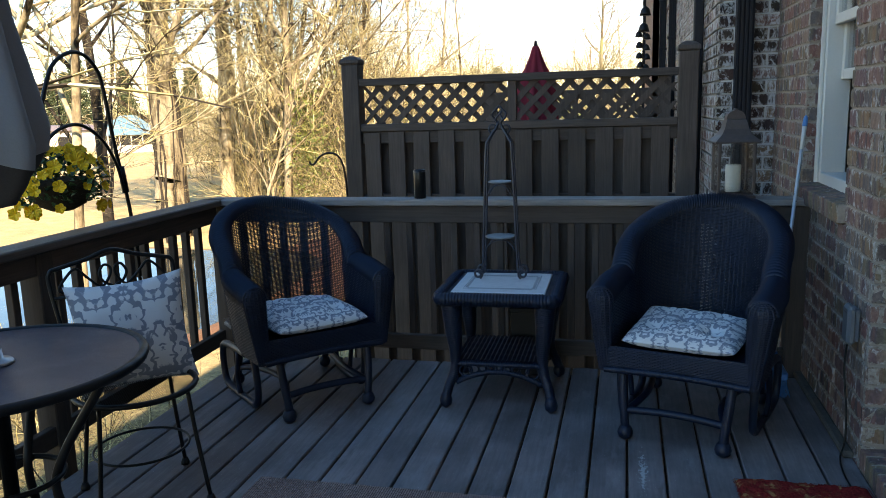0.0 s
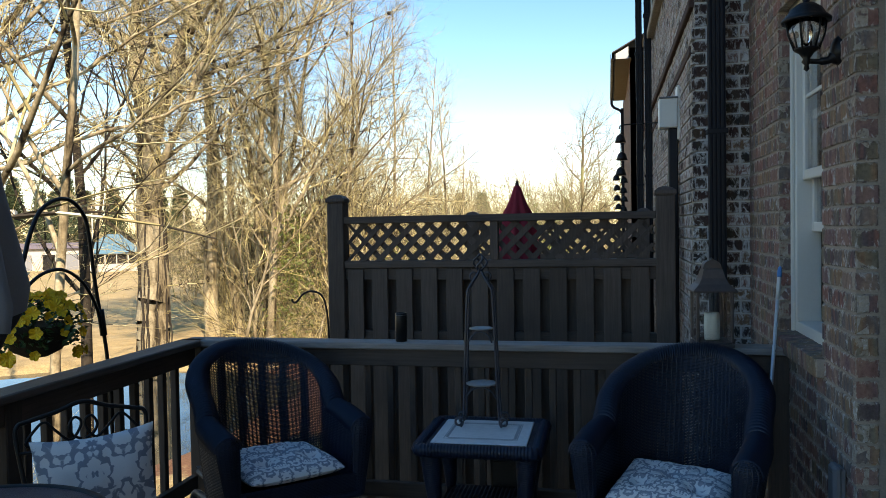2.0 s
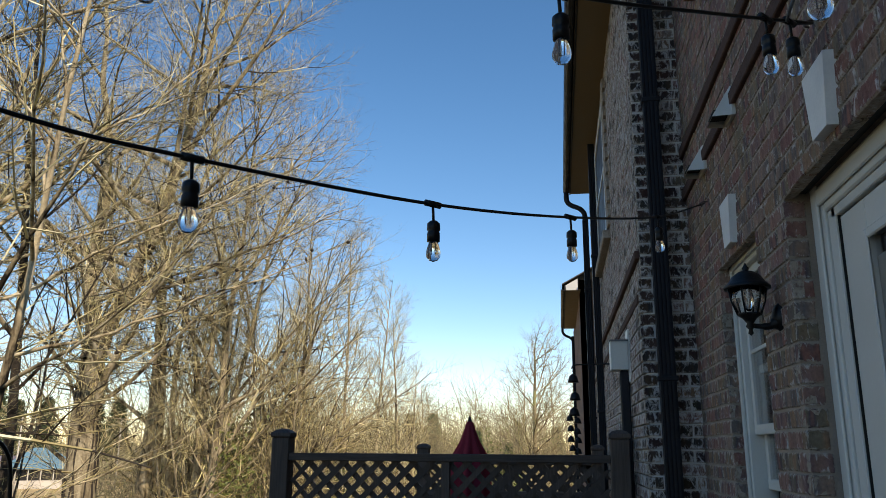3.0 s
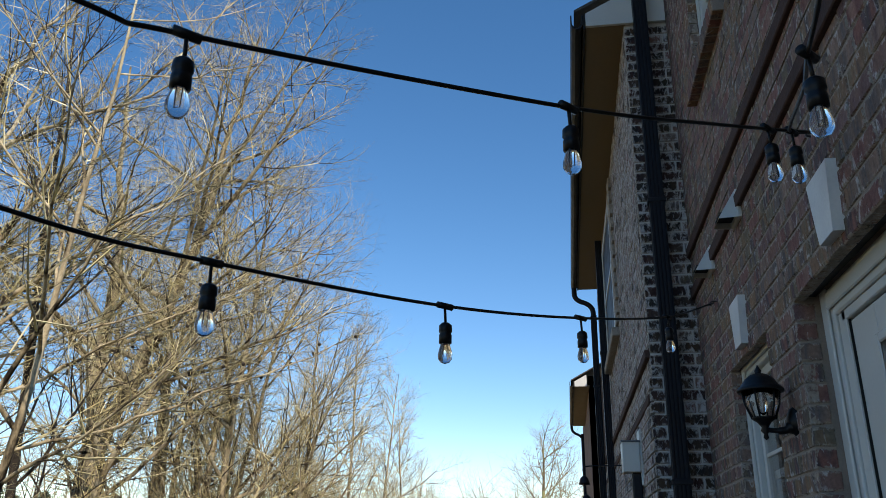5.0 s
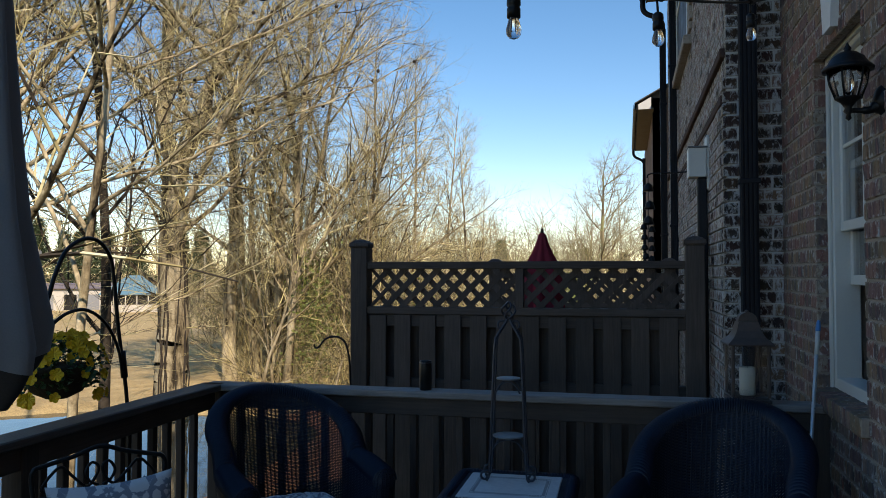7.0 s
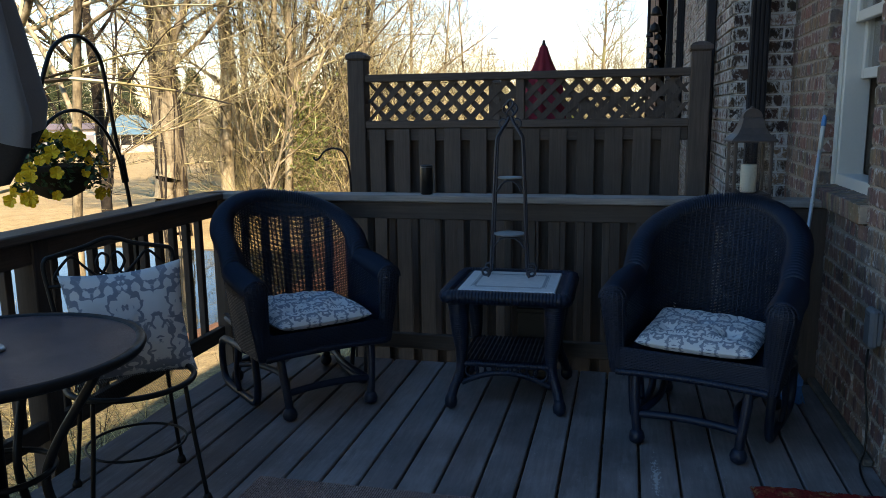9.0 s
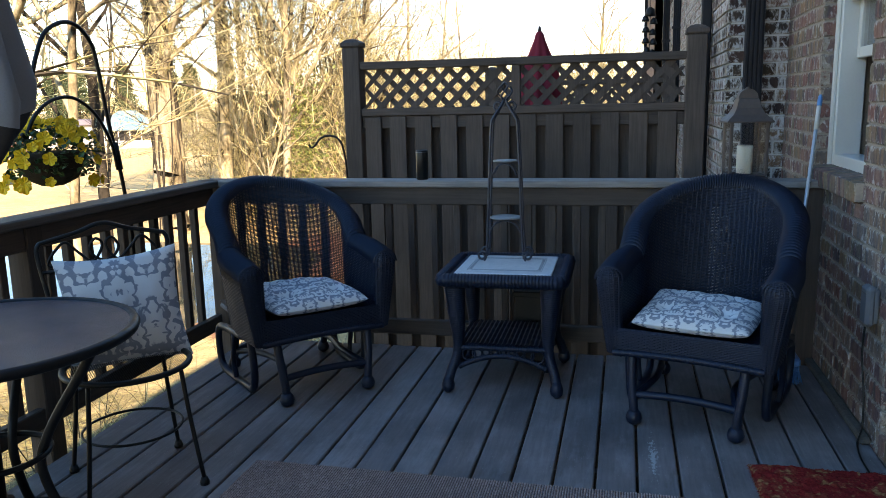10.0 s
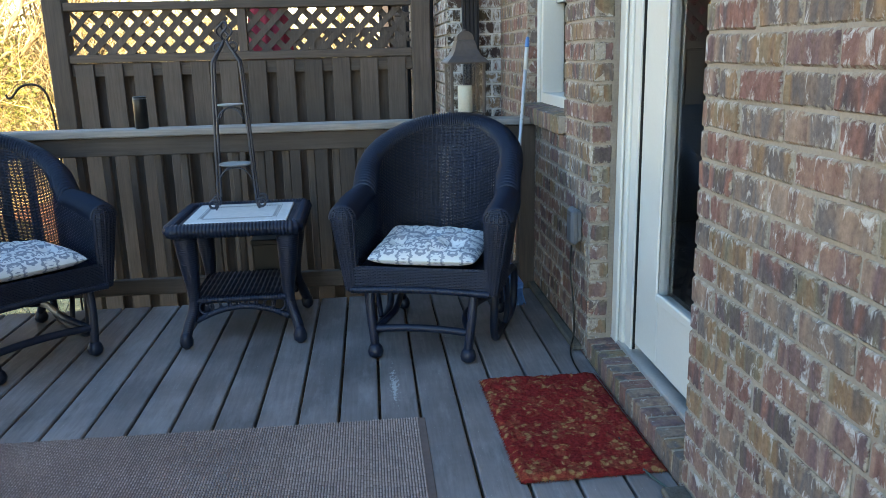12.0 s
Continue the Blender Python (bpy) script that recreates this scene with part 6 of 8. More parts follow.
def vent_hood(y, z):
    ob = thing("vent_hood", "white plastic dryer vent hood on the brick wall", "vent", pose(WALL_X, y, z))
    g = Geo()
    a, h, o = 0.085, 0.15, 0.11
    vs = [(0, -a, -h / 2), (0, a, -h / 2), (0, a, h / 2), (0, -a, h / 2), (-o, -a * 0.85, -h / 2), (-o, a * 0.85, -h / 2), (-0.02, a * 0.6, h / 2), (-0.02, -a * 0.6, h / 2)]
    g.add(vs, [(4, 5, 6, 7), (0, 4, 7, 3), (5, 1, 2, 6), (3, 7, 6, 2)])
    part("hood", g, WHITE, ob)
    g = Geo()
    g.box(-0.02, 0.0, -a, a, -h / 2, h / 2, 0.003)
    part("back_plate", g, WHITE, ob)
    g = Geo()
    g.box(-o + 0.008, -0.02, -a * 0.8, a * 0.8, -h / 2 + 0.03, -h / 2 + 0.033, 0)
    part("flap", g, BLACK, ob)


vent_hood(4.45, 3.325)
vent_hood(3.68, 3.325)

ob = thing("outlet_box", "grey weatherproof outlet box on the brick wall with a cord", "outlet", pose(WALL_X, 3.15, 0.537))
g = Geo()
g.box(-0.030, 0, -0.036, 0.036, -0.066, 0.066, 0.006)
part("back_box", g, GREY_BOX, ob)
g = Geo()
g.box(-0.048, -0.012, -0.042, 0.042, -0.076, 0.076, 0.012)
part("cover", g, GREY_BOX, ob)
g = Geo()
g.box(-0.0488, -0.047, -0.03, 0.03, 0.047, 0.05, 0.0)
part("lid_seam", g, COPPER, ob)
g = Geo()
g.tube(spline([(-0.03, 0.02, -0.09), (-0.035, 0.01, -0.2), (-0.03, -0.03, -0.34), (-0.035, -0.06, -0.46), (-0.05, -0.07, -0.525), (-0.07, -0.2, -0.529), (-0.075, -0.4, -0.529), (-0.09, -0.9, -0.529)], 8), 0.004, 6)
part("cord", g, BLACK, ob, "thin black extension cord", True)
g = Geo()
g.tube([(0.77 - WALL_X, 2.16 - 3.115, 0.004 - 0.535), (0.79 - WALL_X, 2.07 - 3.115, 0.005 - 0.535), (0.812 - WALL_X, 1.99 - 3.115, 0.005 - 0.535), (0.846 - WALL_X, 1.9 - 3.115, 0.005 - 0.535), (0.855 - WALL_X, 1.8 - 3.115, 0.005 - 0.535)], 0.004, 6)
part("cord", g, CORD_GREEN, ob, "dark green cord lying on the deck", True)


# ---- string lights ----
def string_lights(points, bulbs, label):
    """A cable through points, with lamp holders hanging at given lengths along it."""
    ob = thing("string_lights", label, "string lights")
    path = spline(points, 10)
    part("cable", Geo().tube(path, 0.0055, 6), BLACK, ob, "", True)
    for b in bulbs:
        p = Vector(b)
        g = Geo()
        g.tube([p + Vector((-0.02, -0.02, 0)), p + Vector((0.02, 0.02, 0))], 0.011, 8)
        g.tube([p, p - Vector((-0.003, 0, 0.062))], 0.0045, 8)
        p = p - Vector((-0.003, 0, 0.02))
        g.lathe([(0.012, 0.0), (0.0205, -0.008), (0.0215, -0.028), (0.0175, -0.034), (0.0205, -0.04), (0.0205, -0.066), (0.012, -0.068)][::-1], 14, (p.x, p.y, p.z - 0.037))
        holder = part("lamp_holder", g, BLACK, ob, "black rubber lamp holder", True)
        g = Geo()
        g.lathe([(0.014, -0.002), (0.0165, -0.01), (0.020, -0.022), (0.0235, -0.037), (0.022, -0.05), (0.014, -0.061), (0.003, -0.065)][::-1], 16, (p.x, p.y, p.z - 0.103))
        part("bulb", g, BULB_GLASS, holder, "clear glass bulb", True)
        g = Geo()
        g.tube([(p.x - 0.004, p.y, p.z - 0.104), (p.x - 0.004, p.y, p.z - 0.145), (p.x + 0.004, p.y, p.z - 0.145), (p.x + 0.004, p.y, p.z - 0.104)], 0.0009, 4)
        part("filament", g, COPPER, holder)


string_lights([(0.85, 4.435, 3.064), (0.51, 3.88, 2.832), (0.054, 3.06, 2.603), (-0.392, 2.287, 2.434), (-0.872, 1.612, 2.357), (-1.13, 1.2, 2.333), (-1.75, 0.42, 2.43), (-2.39, -0.4, 2.66)],
              [(0.51, 3.88, 2.832), (0.054, 3.06, 2.603), (-0.392, 2.287, 2.434), (-0.872, 1.612, 2.357), (-1.36, 0.9, 2.35)], "black cable of clear bulbs strung across the deck")
string_lights([(0.85, 2.41, 3.05), (0.46, 2.03, 2.89), (0.015, 1.645, 2.75), (-0.731, 1.101, 2.643), (-0.87, 0.9, 2.6), (-1.5, 0.1, 2.58), (-2.39, -0.8, 2.78)],
              [(0.647, 2.213, 2.967), (0.015, 1.645, 2.75), (-0.731, 1.101, 2.643)], "black cable of clear bulbs strung from the house wall")
string_lights([(0.85, 2.41, 3.05), (0.748, 2.312, 3.005), (0.70, 2.15, 2.95), (0.57, 1.62, 2.745), (0.486, 1.324, 2.642), (0.44, 1.08, 2.615), (0.34, 0.6, 2.6), (0.1, 0.0, 2.63), (-1.1, -0.35, 2.67), (-2.39, -0.45, 2.74)],
              [(0.748, 2.312, 3.005), (0.486, 1.324, 2.642)], "bulb cable running back overhead from the wall hook")
for y, z in ((4.435, 3.064), (2.41, 3.05)):
    g = Geo()
    g.tube(spline([(WALL_X + 0.01, y, z + 0.01), (WALL_X - 0.03, y, z + 0.01), (WALL_X - 0.045, y, z - 0.008), (WALL_X - 0.03, y, z - 0.016)], 5), 0.004, 6)
    solo("wall_hook", g, COPPER, "small metal hook screwed into the brickwork", "hook", True)
g = Geo()
g.box(-2.445, -2.355, -0.5, -0.41, -0.4, 2.8, 0.005)
solo("light_post", g, STAIN_Z, "brown timber post carrying the light cables", "post")

# ---- the neighbours' things ----
def build_red_umbrella():
    ob = thing("patio_umbrella", "closed dark red patio umbrella behind the fence", "umbrella", pose(-0.797, 6.93, 0) @ Matrix.Diagonal((1, 1, 0.972, 1)))
    part("pole", Geo().lathe([(0.02, 0.0), (0.02, 1.96), (0.012, 1.99), (0.014, 2.0), (0.0, 2.015)], 12), IRON, ob, "", True)
    g = Geo()
    n = 64
    prof = [(0.185, 0.8), (0.19, 1.0), (0.178, 1.27), (0.165, 1.45), (0.145, 1.66), (0.085, 1.78), (0.05, 1.88), (0.032, 1.95), (0.012, 1.97)]
    g.lathe(prof, n, wave=lambda w, i: 1 + 0.14 * math.cos(8 * w + 0.4) * min(1, (8 - i) / 4))
    part("canopy", g, RED, ob, "dark red canvas in folds", True)
    part("base", Geo().lathe([(0.23, -0.008), (0.24, 0.02), (0.06, 0.06), (0.03, 0.2)], 24), IRON, ob, "", True)


build_red_umbrella()

ob = thing("service_box", "pale grey service box on the wall of the adjoining house", "utility box", pose(FAR_X, 6.05, 2.37))
part("box", Geo().box(-0.165, -0.035, -0.06, 0.1, -0.11, 0.11, 0.006), WHITE, ob)
part("cover", Geo().box(-0.17, -0.03, -0.07, 0.11, 0.105, 0.118, 0.003), GREY_BOX, ob)
part("mount", Geo().box(-0.035, 0.0, -0.05, 0.13, -0.2, 0.2, 0.004), WHITE, ob)
part("conduit", Geo().box(-0.10, -0.03, -0.03, 0.05, -3.0, -0.11, 0.01), SPOUT, ob)

def build_chime():
    ob = thing("wind_chime", "string of dark metal bells hanging on a bracket", "wind chime", pose(0.10, 6.3, 0))
    g = Geo()
    g.tube(spline([(0.44, -0.1, 2.33), (0.2, 0.0, 2.335), (0.02, 0, 2.33), (-0.01, 0, 2.30)], 6), 0.006, 6)
    part("bracket", g, IRON, ob, "", True)
    part("cord", Geo().tube([(0.0, 0, 2.31), (0.0, 0, 1.66)], 0.002, 5), IRON, ob)
    for k, (dx, z) in enumerate(((0, 2.23), (0.01, 2.09), (0, 1.97), (-0.035, 1.92), (0.025, 1.9), (-0.03, 1.84), (0.02, 1.82), (-0.03, 1.76), (0.025, 1.75), (-0.02, 1.69), (0.02, 1.67))):
        s = 1.25 if k < 3 else 0.85
        g = Geo()
        g.lathe([(0.036 * s, -0.03 * s), (0.03 * s, -0.012 * s), (0.024 * s, 0.01 * s), (0.012 * s, 0.02 * s), (0.004 * s, 0.026 * s)], 12, (dx, 0, z))
        part("bell", g, IRON, ob, "", True)


build_chime()

# ---- bare winter trees ----
class Sticks:
    """Many tapered sticks in one mesh."""

    def __init__(self):
        self.seg = []

    def grow(self, rng, p, d, length, r, level, spec):
        steps = spec["steps"][level]
        L = length / steps
        wander, lift, tip = spec["wander"][level], spec["lift"][level], spec["tip"][level]
        pts, rs = [Vector(p)], [r]
        d = Vector(d).normalized()
        dirs = [d]
        for i in range(steps):
            d = (d + Vector((rng.uniform(-1, 1), rng.uniform(-1, 1), rng.uniform(-1, 1))) * wander + Vector((0, 0, lift))).normalized()
            pts.append(pts[-1] + d * L)
            rs.append(r * (1 - (1 - tip) * (i + 1) / steps))
            dirs.append(d)
        n = spec["sides"][level]
        for i in range(steps):
            self.seg.append((n, pts[i], pts[i + 1], rs[i], rs[i + 1]))
        if level + 1 >= len(spec["steps"]):
            return
        count = spec["count"][level]
        lo = spec["start"][level]
        for k in range(count):
            t = lo + (1 - lo) * (k + rng.random()) / count
            f = t * steps
            i = min(steps - 1, int(f))
            q = pts[i].lerp(pts[i + 1], f - i)
            base = dirs[i]
            a = base.orthogonal().normalized()
            a = Matrix.Rotation(rng.uniform(0, 2 * math.pi), 3, base) @ a
            ang = radians(rng.uniform(*spec["angle"][level]))
            nd2 = base * math.cos(ang) + a * math.sin(ang)
            if nd2.z < -0.35:
                nd2.z *= -0.3
            ln = length * rng.uniform(*spec["ratio"][level]) * (1.1 - 0.55 * t)
            rr = rs[i] * (1 - (f - i)) + rs[i + 1] * (f - i)
            self.grow(rng, q, nd2, ln, min(rr * 0.7, max(spec["minr"], ln * spec["thick"])), level + 1, spec)

    def geo(self):
        g = Geo()
        for n in sorted({s[0] for s in self.seg}):
            S = [s for s in self.seg if s[0] == n]
            a = np.array([s[1] for s in S])
            b = np.array([s[2] for s in S])
            ra, rb = np.array([s[3] for s in S]), np.array([s[4] for s in S])
            t = b - a
            t /= np.linalg.norm(t, axis=1)[:, None]
            ref = np.where(np.abs(t[:, 2:3]) < 0.9, np.array([[0, 0, 1.0]]), np.array([[1.0, 0, 0]]))
            u = np.cross(t, ref)
            u /= np.linalg.norm(u, axis=1)[:, None]
            w = np.cross(u, t)
            rings = []
            for k in range(n):
                c, s = math.cos(2 * math.pi * k / n), math.sin(2 * math.pi * k / n)
                o = u * c + w * s
                rings.append((a - t * ra[:, None] * 0.2 + o * ra[:, None], b + o * rb[:, None]))
            vs = np.concatenate([np.stack([r[0] for r in rings], 1), np.stack([r[1] for r in rings], 1)], 1)
            base = len(g.v)
            flat = vs.reshape(-1, 3)
            g.v += [tuple(p) for p in flat.tolist()]
            g.uv += [(0.0, 0.0)] * len(flat)
            quad = np.array([(k, (k + 1) % n, n + (k + 1) % n, n + k) for k in range(n)])
            g.f += (base + np.arange(len(S))[:, None, None] * 2 * n + quad).reshape(-1, 4).tolist()
        return g


BIG = dict(steps=(12, 10, 7, 4, 1), wander=(0.05, 0.12, 0.19, 0.25, 0.28), lift=(0.02, 0.02, 0.03, 0.03, 0.02), tip=(0.22, 0.12, 0.15, 0.25, 0.4), sides=(9, 5, 4, 3, 3),
           count=(32, 13, 9, 5), start=(0.17, 0.16, 0.12, 0.1), angle=((48, 84), (28, 62), (28, 62), (25, 65)), ratio=((0.42, 0.6), (0.28, 0.5), (0.32, 0.58), (0.35, 0.7)), minr=0.0085, thick=0.0078)
MID = dict(steps=(10, 8, 5, 3, 1), wander=(0.07, 0.13, 0.18, 0.22, 0.25), lift=(0.03, 0.05, 0.04, 0.04, 0.03), tip=(0.12, 0.15, 0.2, 0.3, 0.4), sides=(8, 5, 3, 3, 3),
           count=(19, 10, 8, 4), start=(0.16, 0.15, 0.12, 0.1), angle=((35, 70), (25, 58), (25, 62), (25, 65)), ratio=((0.3, 0.5), (0.35, 0.6), (0.3, 0.6), (0.4, 0.8)), minr=0.0105, thick=0.0105)
SLIM = dict(steps=(12, 6, 4, 1), wander=(0.04, 0.13, 0.2, 0.25), lift=(0.03, 0.10, 0.06, 0.03), tip=(0.08, 0.2, 0.3, 0.4), sides=(7, 4, 3, 3),
            count=(34, 12, 8), start=(0.16, 0.15, 0.1), angle=((32, 60), (25, 60), (25, 65)), ratio=((0.17, 0.3), (0.35, 0.6), (0.35, 0.6)), minr=0.0105, thick=0.01)
SHRUB = dict(steps=(6, 4, 3, 1), wander=(0.14, 0.2, 0.25, 0.3), lift=(0.06, 0.02, 0.0, 0.0), tip=(0.3, 0.25, 0.3, 0.5), sides=(4, 3, 3, 3),
             count=(9, 7, 5), start=(0.1, 0.1, 0.1), angle=((25, 70), (30, 70), (30, 70)), ratio=((0.4, 0.75), (0.4, 0.7), (0.4, 0.7)), minr=0.0095, thick=0.009)


def tree_thing(name, label, seed, height, r, spec, bark, twig, lean=(0, 0, 1), group="bare trees"):
    """A tree of two parts: trunk with limbs, and a crown of branches and twigs."""
    ob = thing(name, label, "tree", group=group)
    st = Sticks()
    st.grow(random.Random(seed), (0, 0, -0.3), lean, height, r, 0, spec)
    wood, crown = Sticks(), Sticks()
    for s in st.seg:
        (wood if s[0] >= 5 else crown).seg.append(s)
    part("trunk", wood.geo(), bark, ob, "", True)
    part("crown", crown.geo(), twig, ob, "leafless crown of fine twigs")
    return ob


def place(ob, x, y, rz=0.0, s=1.0, copy=True, lean=0.0):
    m = pose(x, y, ground_z(x, y) + 0.1, lean, 0, rz)
    if copy:
        c = copy_thing(ob, m)
        c.scale = (s, s, s)
        return c
    ob.matrix_basis = m @ Matrix.Scale(s, 4)
    return ob


def vine_tree():
    """The tall tree by the pond: a stout trunk that forks into three leaders, each with its own spreading limbs."""
    r2 = random.Random(11)
    ob = thing("tree", "tall bare forked hardwood with vine-wrapped trunk by the pond", "tree", group="bare trees")
    st = Sticks()

    def leader(pts, ra, rb, n):
        P = spline([Vector(p) for p in pts], 5)
        for i in range(1, len(P) - 1):
            P[i] = P[i] + Vector((r2.uniform(-0.07, 0.07), r2.uniform(-0.07, 0.07), 0))
        R = [ra + (rb - ra) * i / (len(P) - 1) for i in range(len(P))]
        for i in range(len(P) - 1):
            st.seg.append((n, P[i], P[i + 1], R[i], R[i + 1]))
        return P, R

    leader([(0, 0, -0.4), (-0.05, 0, 1.0), (0.02, 0, 3), (0, 0, 6.2), (-0.05, 0, 8.2)], 0.60, 0.40, 10)
    stems = (([(0, 0, 7.6), (0.9, 0, 9.7), (1.9, 0.2, 12.8), (2.9, 0, 16.1), (3.2, 0.3, 19.2), (4.2, 0, 24)], 0.33, 0.04, 29, 10.6),
             ([(-0.05, 0, 7.8), (-0.6, 0.2, 10.7), (-0.5, 0.4, 14), (-1.0, 0.2, 18), (-1.3, 0, 23)], 0.30, 0.04, 17, 8.0),
             ([(0.1, -0.2, 4.8), (0.7, -0.5, 6.5), (2.0, -0.7, 9), (3.3, -0.4, 12.6), (4.3, 0, 17)], 0.17, 0.03, 17, 8.2))
    for pts, ra, rb, count, reach in stems:
        P, R = leader(pts, ra, rb, 8)
        for k in range(count):
            f = (0.12 + 0.86 * (k + r2.random()) / count) * (len(P) - 1)
            i = min(len(P) - 2, int(f))
            q, rr = P[i].lerp(P[i + 1], f - i), R[i]
            az, el = 2.4 * k + r2.uniform(-0.4, 0.4), radians(r2.uniform(18, 50))
            d = Vector((math.cos(az) * math.cos(el), math.sin(az) * math.cos(el), math.sin(el)))
            ln = reach * r2.uniform(0.7, 1.1) * (1.15 - 0.68 * f / (len(P) - 1)) * (1.08 if d.x > 0.3 else 1.0)
            if d.x > 0.25:
                ln = min(ln, (8.8 - q.x) / d.x)
            st.grow(r2, q, d, ln, min(rr * 0.6, 0.012 * ln), 1, BIG)
    for k in range(9):
        az = 2.4 * k
        st.grow(r2, (0, 0, 2.5 + 0.55 * k), (math.cos(az), math.sin(az), r2.uniform(-0.1, 0.5)), r2.uniform(2.0, 4.5), 0.03, 2, BIG)
    snarl = Sticks()
    for pts, lo, hi, count in ((stems[0][0], 0.0, 0.75, 520), (stems[2][0], 0.1, 0.9, 520), (stems[1][0], 0.0, 0.6, 220)):
        P = spline([Vector(p) for p in pts], 5)
        for k in range(count):
            f = (lo + (hi - lo) * r2.random()) * (len(P) - 1)
            i = min(len(P) - 2, int(f))
            c = P[i].lerp(P[i + 1], f - i) + Vector((r2.gauss(0, 0.55), r2.gauss(0, 0.55), r2.gauss(0, 0.4)))
            d = Vector((r2.gauss(0, 0.5), r2.gauss(0, 0.5), r2.gauss(0, 0.8)))
            e = c + d * 0.6
            snarl.seg += [(3, c, e, 0.011, 0.009), (3, e, e + Vector((r2.gauss(0, 0.25), r2.gauss(0, 0.25), r2.gauss(-0.15, 0.3))), 0.009, 0.006)]
    part("vine_tangle", snarl.geo(), BRUSH, ob, "brown snarl of dead vines round the leaders")
    wood, crown = Sticks(), Sticks()
    for q in st.seg:
        (wood if q[0] >= 5 else crown).seg.append(q)
    part("trunk", wood.geo(), BARK, ob, "", True)
    part("crown", crown.geo(), TWIG, ob, "leafless crown of fine twigs")
    return ob


big = vine_tree()
place(big, -15.9, 25.0, 0, 1.0, False)
mid = tree_thing("tree", "bare pale-barked tree on the pond bank", 5, 19.0, 0.17, MID, BARK, TWIG)
place(mid, -12.4, 27.0, 130, 1.05, False, lean=7)
place(mid, -13.6, 28.5, 330, 0.95, lean=-9)
place(mid, -10.3, 29.5, 60, 0.75, lean=6)
place(mid, -19.5, 31.0, 200, 1.0, lean=-4)
stout = tree_thing("tree", "stout pale-trunked bare tree at the edge of the wood", 14, 16.0, 0.34, dict(MID, count=(13, 8, 6, 3), start=(0.3, 0.15, 0.12, 0.1), minr=0.009), BARK_PALE, TWIG)
place(stout, -16.6, 30.5, 0, 1.0, False)
for k, (q, y) in enumerate(((-0.50, 32.0), (-0.475, 30.0), (-0.455, 33.5), (-0.525, 34.0))):
    place(stout, q * y, y, 80 + 95 * k, 0.75 + 0.08 * k, lean=(-5, 4, -3, 6)[k])
bank = tree_thing("tree", "slim pale-barked tree close to the deck", 9, 13.5, 0.085, dict(MID, count=(14, 8, 6, 4), start=(0.3, 0.15, 0.12, 0.1), minr=0.0055, thick=0.009), BARK_PALE, TWIG)
place(bank, -7.75, 9.6, 30, 1.0, False)


